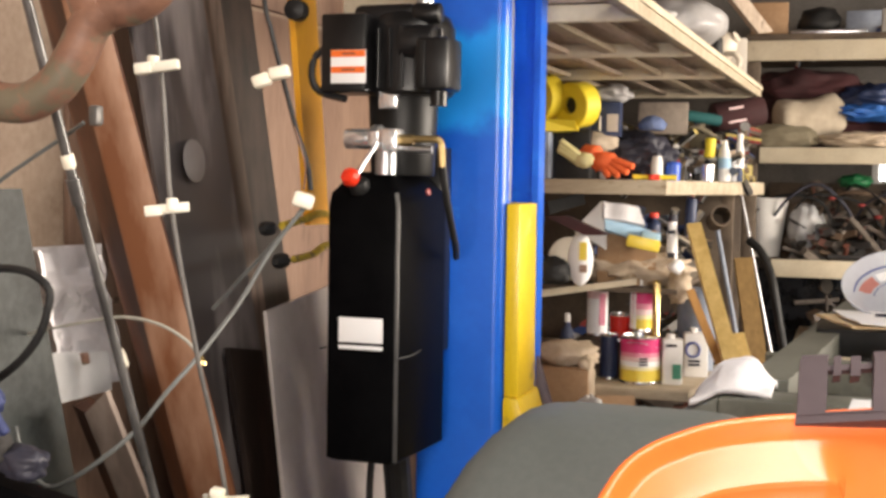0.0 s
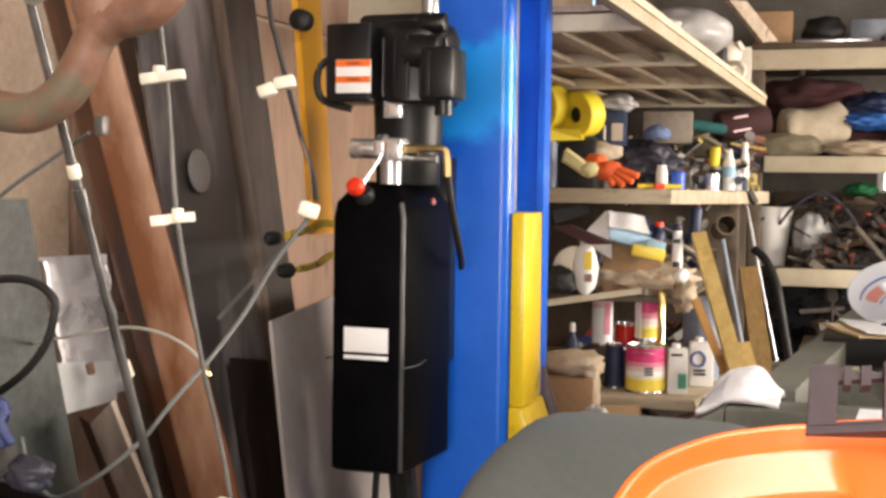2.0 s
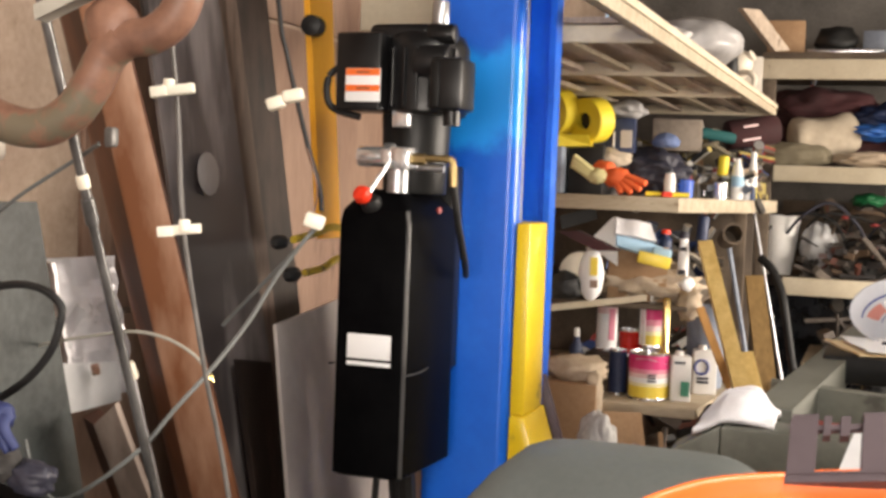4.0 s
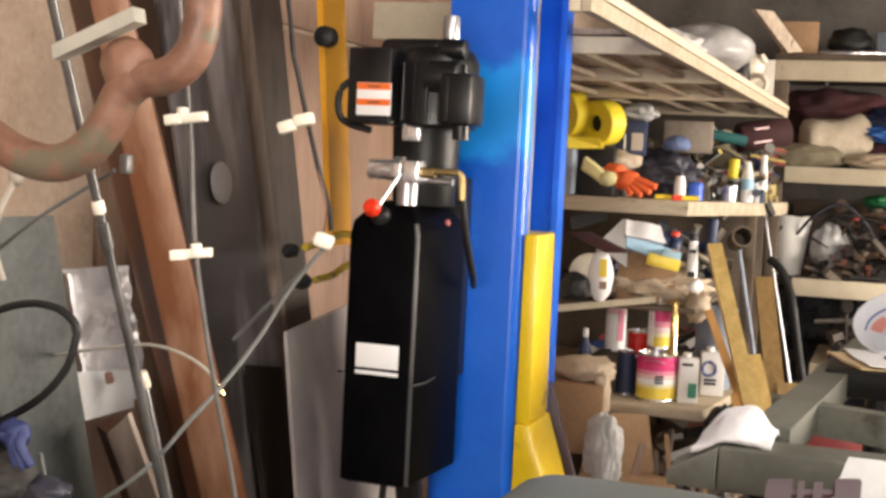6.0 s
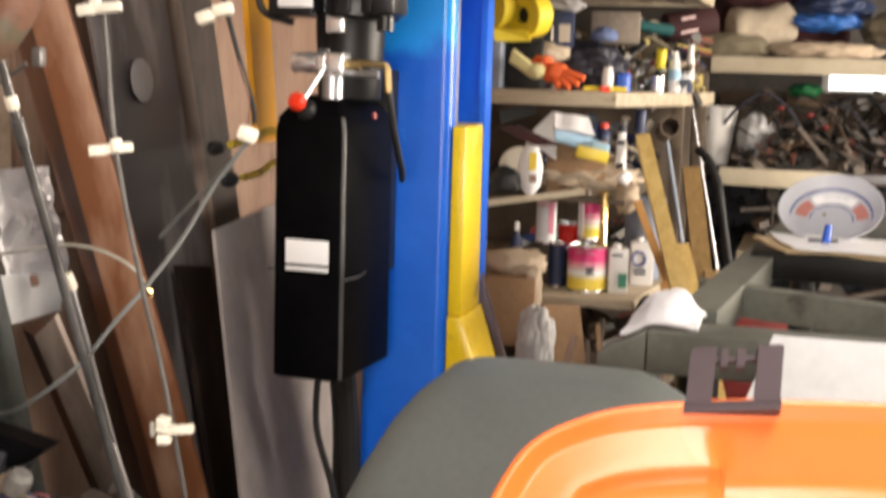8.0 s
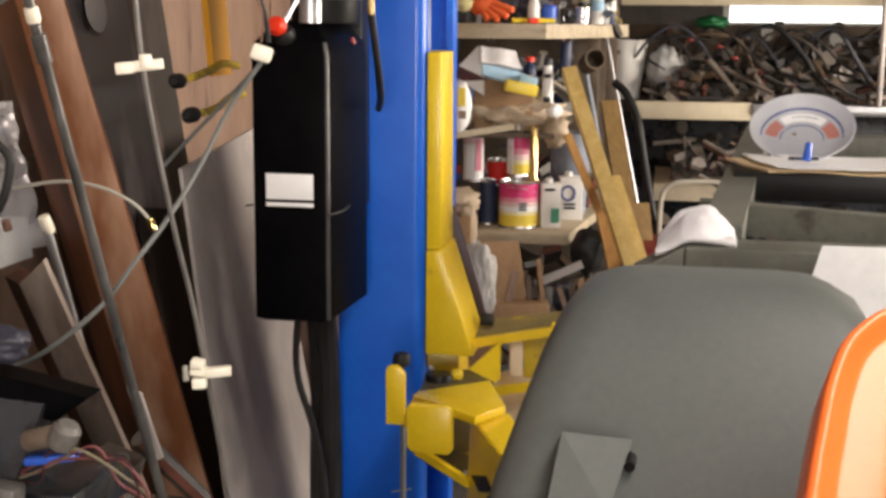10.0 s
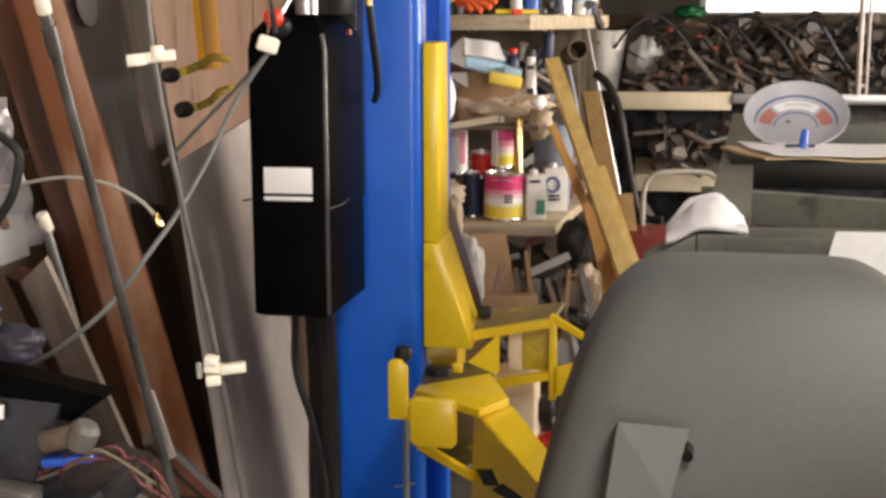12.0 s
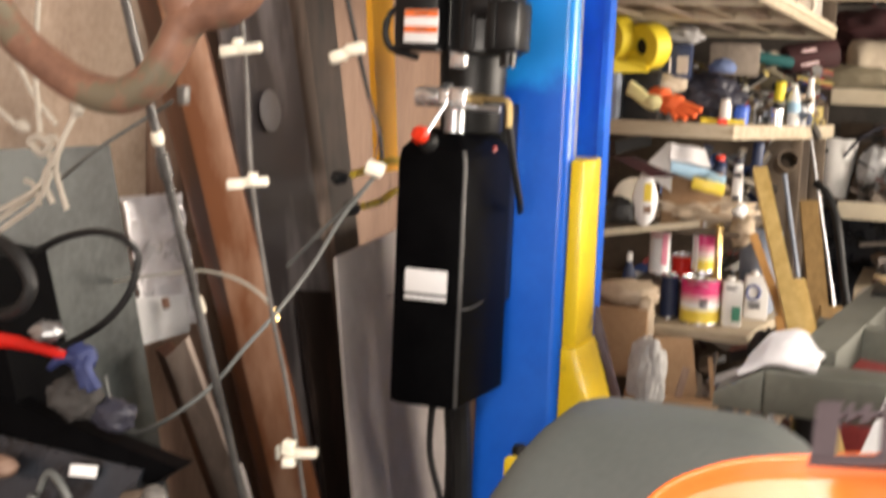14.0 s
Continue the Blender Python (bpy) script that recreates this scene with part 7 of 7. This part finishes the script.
heap("shelf_clutter", -0.95, -0.55, 4.2, 4.85, T2, 1.36, 130, 22, m_clutter, "mixed small clutter on the middle board", 1.2)
heap("shelf_clutter", -0.95, -0.46, 4.35, 4.9, T3, 1.06, 70, 23, m_clutter, "mixed clutter behind the paint cans", 1.2)
heap("shelf_clutter", -0.42, 0.5, 5.35, 5.9, Z3, 2.16, 90, 24, m_clutter, "mixed clutter on the upper back shelf", 1.5)
heap("bench_clutter", -1.1, -0.72, 1.22, 1.52, 0.89, 1.01, 130, 25, m_junk, "small greasy parts on the side bench", 0.7)
solo("steel_box", box(B(), (-0.28, 4.3, FL), (0.0, 4.6, 0.74), 0.006), m_redbox, "dark red steel box on the floor", "box")
ch = thing("tube_chair", (-0.1, 4.6, FL), "chair frame of bent cream steel tube", "chair")
part("frame", tube(B(), [(-0.22, 4.58, FL), (-0.22, 4.58, 0.7), (-0.218, 4.58, 0.85), (-0.20, 4.58, 0.905), (-0.15, 4.58, 0.925), (-0.02, 4.6, 0.925), (0.02, 4.6, 0.905), (0.03, 4.6, 0.85), (0.03, 4.6, FL)], 0.009, 10), m_palehose, ch)

# ---------------------------------------------------------------- planks leaning by the shelf end
def stick(name, p, q, w, d, mat_, label, cat="plank"):
    p, q = Vector(p), Vector(q)
    a = (q - p).normalized()
    s = a.cross(Vector((0.27, -0.96, 0))).normalized() * w / 2
    return solo(name, slab(B(), [p - s, p + s, q + s, q - s], d, 0.002), mat_, label, cat)


stick("plank", (-0.511, 4.15, 1.326), (-0.11, 3.15, 0.44), 0.044, 0.03, m_pine, "long pale pine plank leaning by the shelf")
stick("plank", (-0.363, 4.00, 1.009), (-0.13, 3.37, 0.50), 0.052, 0.03, m_pine, "shorter pale pine plank beside the long one")
stick("plank", (-0.500, 4.02, 1.130), (-0.335, 3.93, 0.78), 0.024, 0.02, m_redpine, "thin reddish batten leaning on the shelf")
stick("plank", (-0.366, 3.80, 0.925), (-0.245, 3.62, 0.50), 0.055, 0.02, m_redpine, "orange-brown broken board among the planks")
stick("plank", (-0.410, 4.75, 1.190), (-0.195, 4.20, FL + 0.02), 0.064, 0.025, m_pine2, "broad brown board leaning by the shelf")
stick("plank", (-0.29, 4.50, 0.86), (-0.190, 4.25, FL + 0.02), 0.07, 0.025, m_pine2, "short brown board leaning beside the broad one")
solo("metal_pipe", cyl(B(), (-0.490, 4.62, 1.295), (-0.25, 4.45, FL + 0.02), 0.008, n=16), m_greyplast, "dull grey pipe leaning behind the planks", "pipe")
solo("metal_strip", cyl(B(), (-0.440, 4.92, 1.42), (-0.17, 4.75, FL + 0.02), 0.0055, n=12), m_zinc, "bright narrow metal strip leaning by the shelf", "strip")
solo("rubber_hose", tube(B(), [(-0.40, 4.82, 1.25), (-0.356, 4.80, 1.213), (-0.318, 4.77, 1.14), (-0.300, 4.75, 1.07), (-0.280, 4.75, 0.96), (-0.258, 4.75, 0.85), (-0.226, 4.73, 0.75), (-0.15, 4.7, 0.74)], 0.015, 12), m_rubber, "thick black hose hanging behind the planks", "hose")
# below the side shelf
solo("cardboard_sheet", slab(B(), [(-0.70, 3.62, 0.86), (-0.60, 3.66, 0.86), (-0.55, 3.62, 0.60), (-0.65, 3.58, 0.58)], 0.008, 0.001), m_card, "torn brown cardboard flap by the box", "cardboard")
bm = lump(B(), (-0.700, 3.56, 0.755), (0.110, 0.07, 0.235), 0.22, 1.7, 21, 5)
SOFT.add(id(bm))
solo("plastic_bag", bm, m_bagwhite, "white woven sack with crumpled sides", "bag")
solo("cardboard_box", box(B(), (-0.78, 3.55, FL), (-0.52, 3.78, 0.70), 0.005, rz=10), m_card, "brown cardboard box on the floor", "box")
solo("black_case", lump(B(), (-0.42, 3.86, 0.80), (0.10, 0.10, 0.14), 0.3, 3, 9, 3), m_rubber, "black bag beside the planks", "bag")
solo("kraft_bag", lump(B(), (-0.38, 3.70, 0.70), (0.10, 0.1, 0.13), 0.28, 2.2, 19, 5), m_kraft, "crumpled brown bag among the scrap", "bag")
solo("paper_sheet", slab(B(), [(-0.56, 3.70, 0.74), (-0.43, 3.72, 0.80), (-0.42, 3.70, 0.785), (-0.55, 3.68, 0.725)], 0.004), m_white, "narrow white paper strip on the sack", "paper")
solo("grey_sack", lump(B(), (-0.50, 3.75, 0.62), (0.22, 0.2, 0.20), 0.3, 2.4, 29, 5), m_ink, "dark grey plastic sack on the floor", "sack")
heap("scrap_heap", -0.64, -0.40, 3.46, 3.68, 0.42, 0.76, 90, 31, m_junk, "dark odds and ends heaped below the side shelf", 1.3)
for k in range(9):
    o = random.Random(300 + k)
    x, z = -0.60 + 0.03 * k, 0.66 + o.uniform(-0.03, 0.06)
    stick("wood_strip", (x, 3.62 + o.uniform(-.04, .04), z + 0.10), (x + o.uniform(-.05, .12), 3.55 + o.uniform(-.04, .06), z - 0.16), o.uniform(0.010, 0.022), 0.006, (m_brownwood, m_darkboard, m_card, m_pipe)[k % 4], "thin offcut strip leaning in the scrap", "offcut")
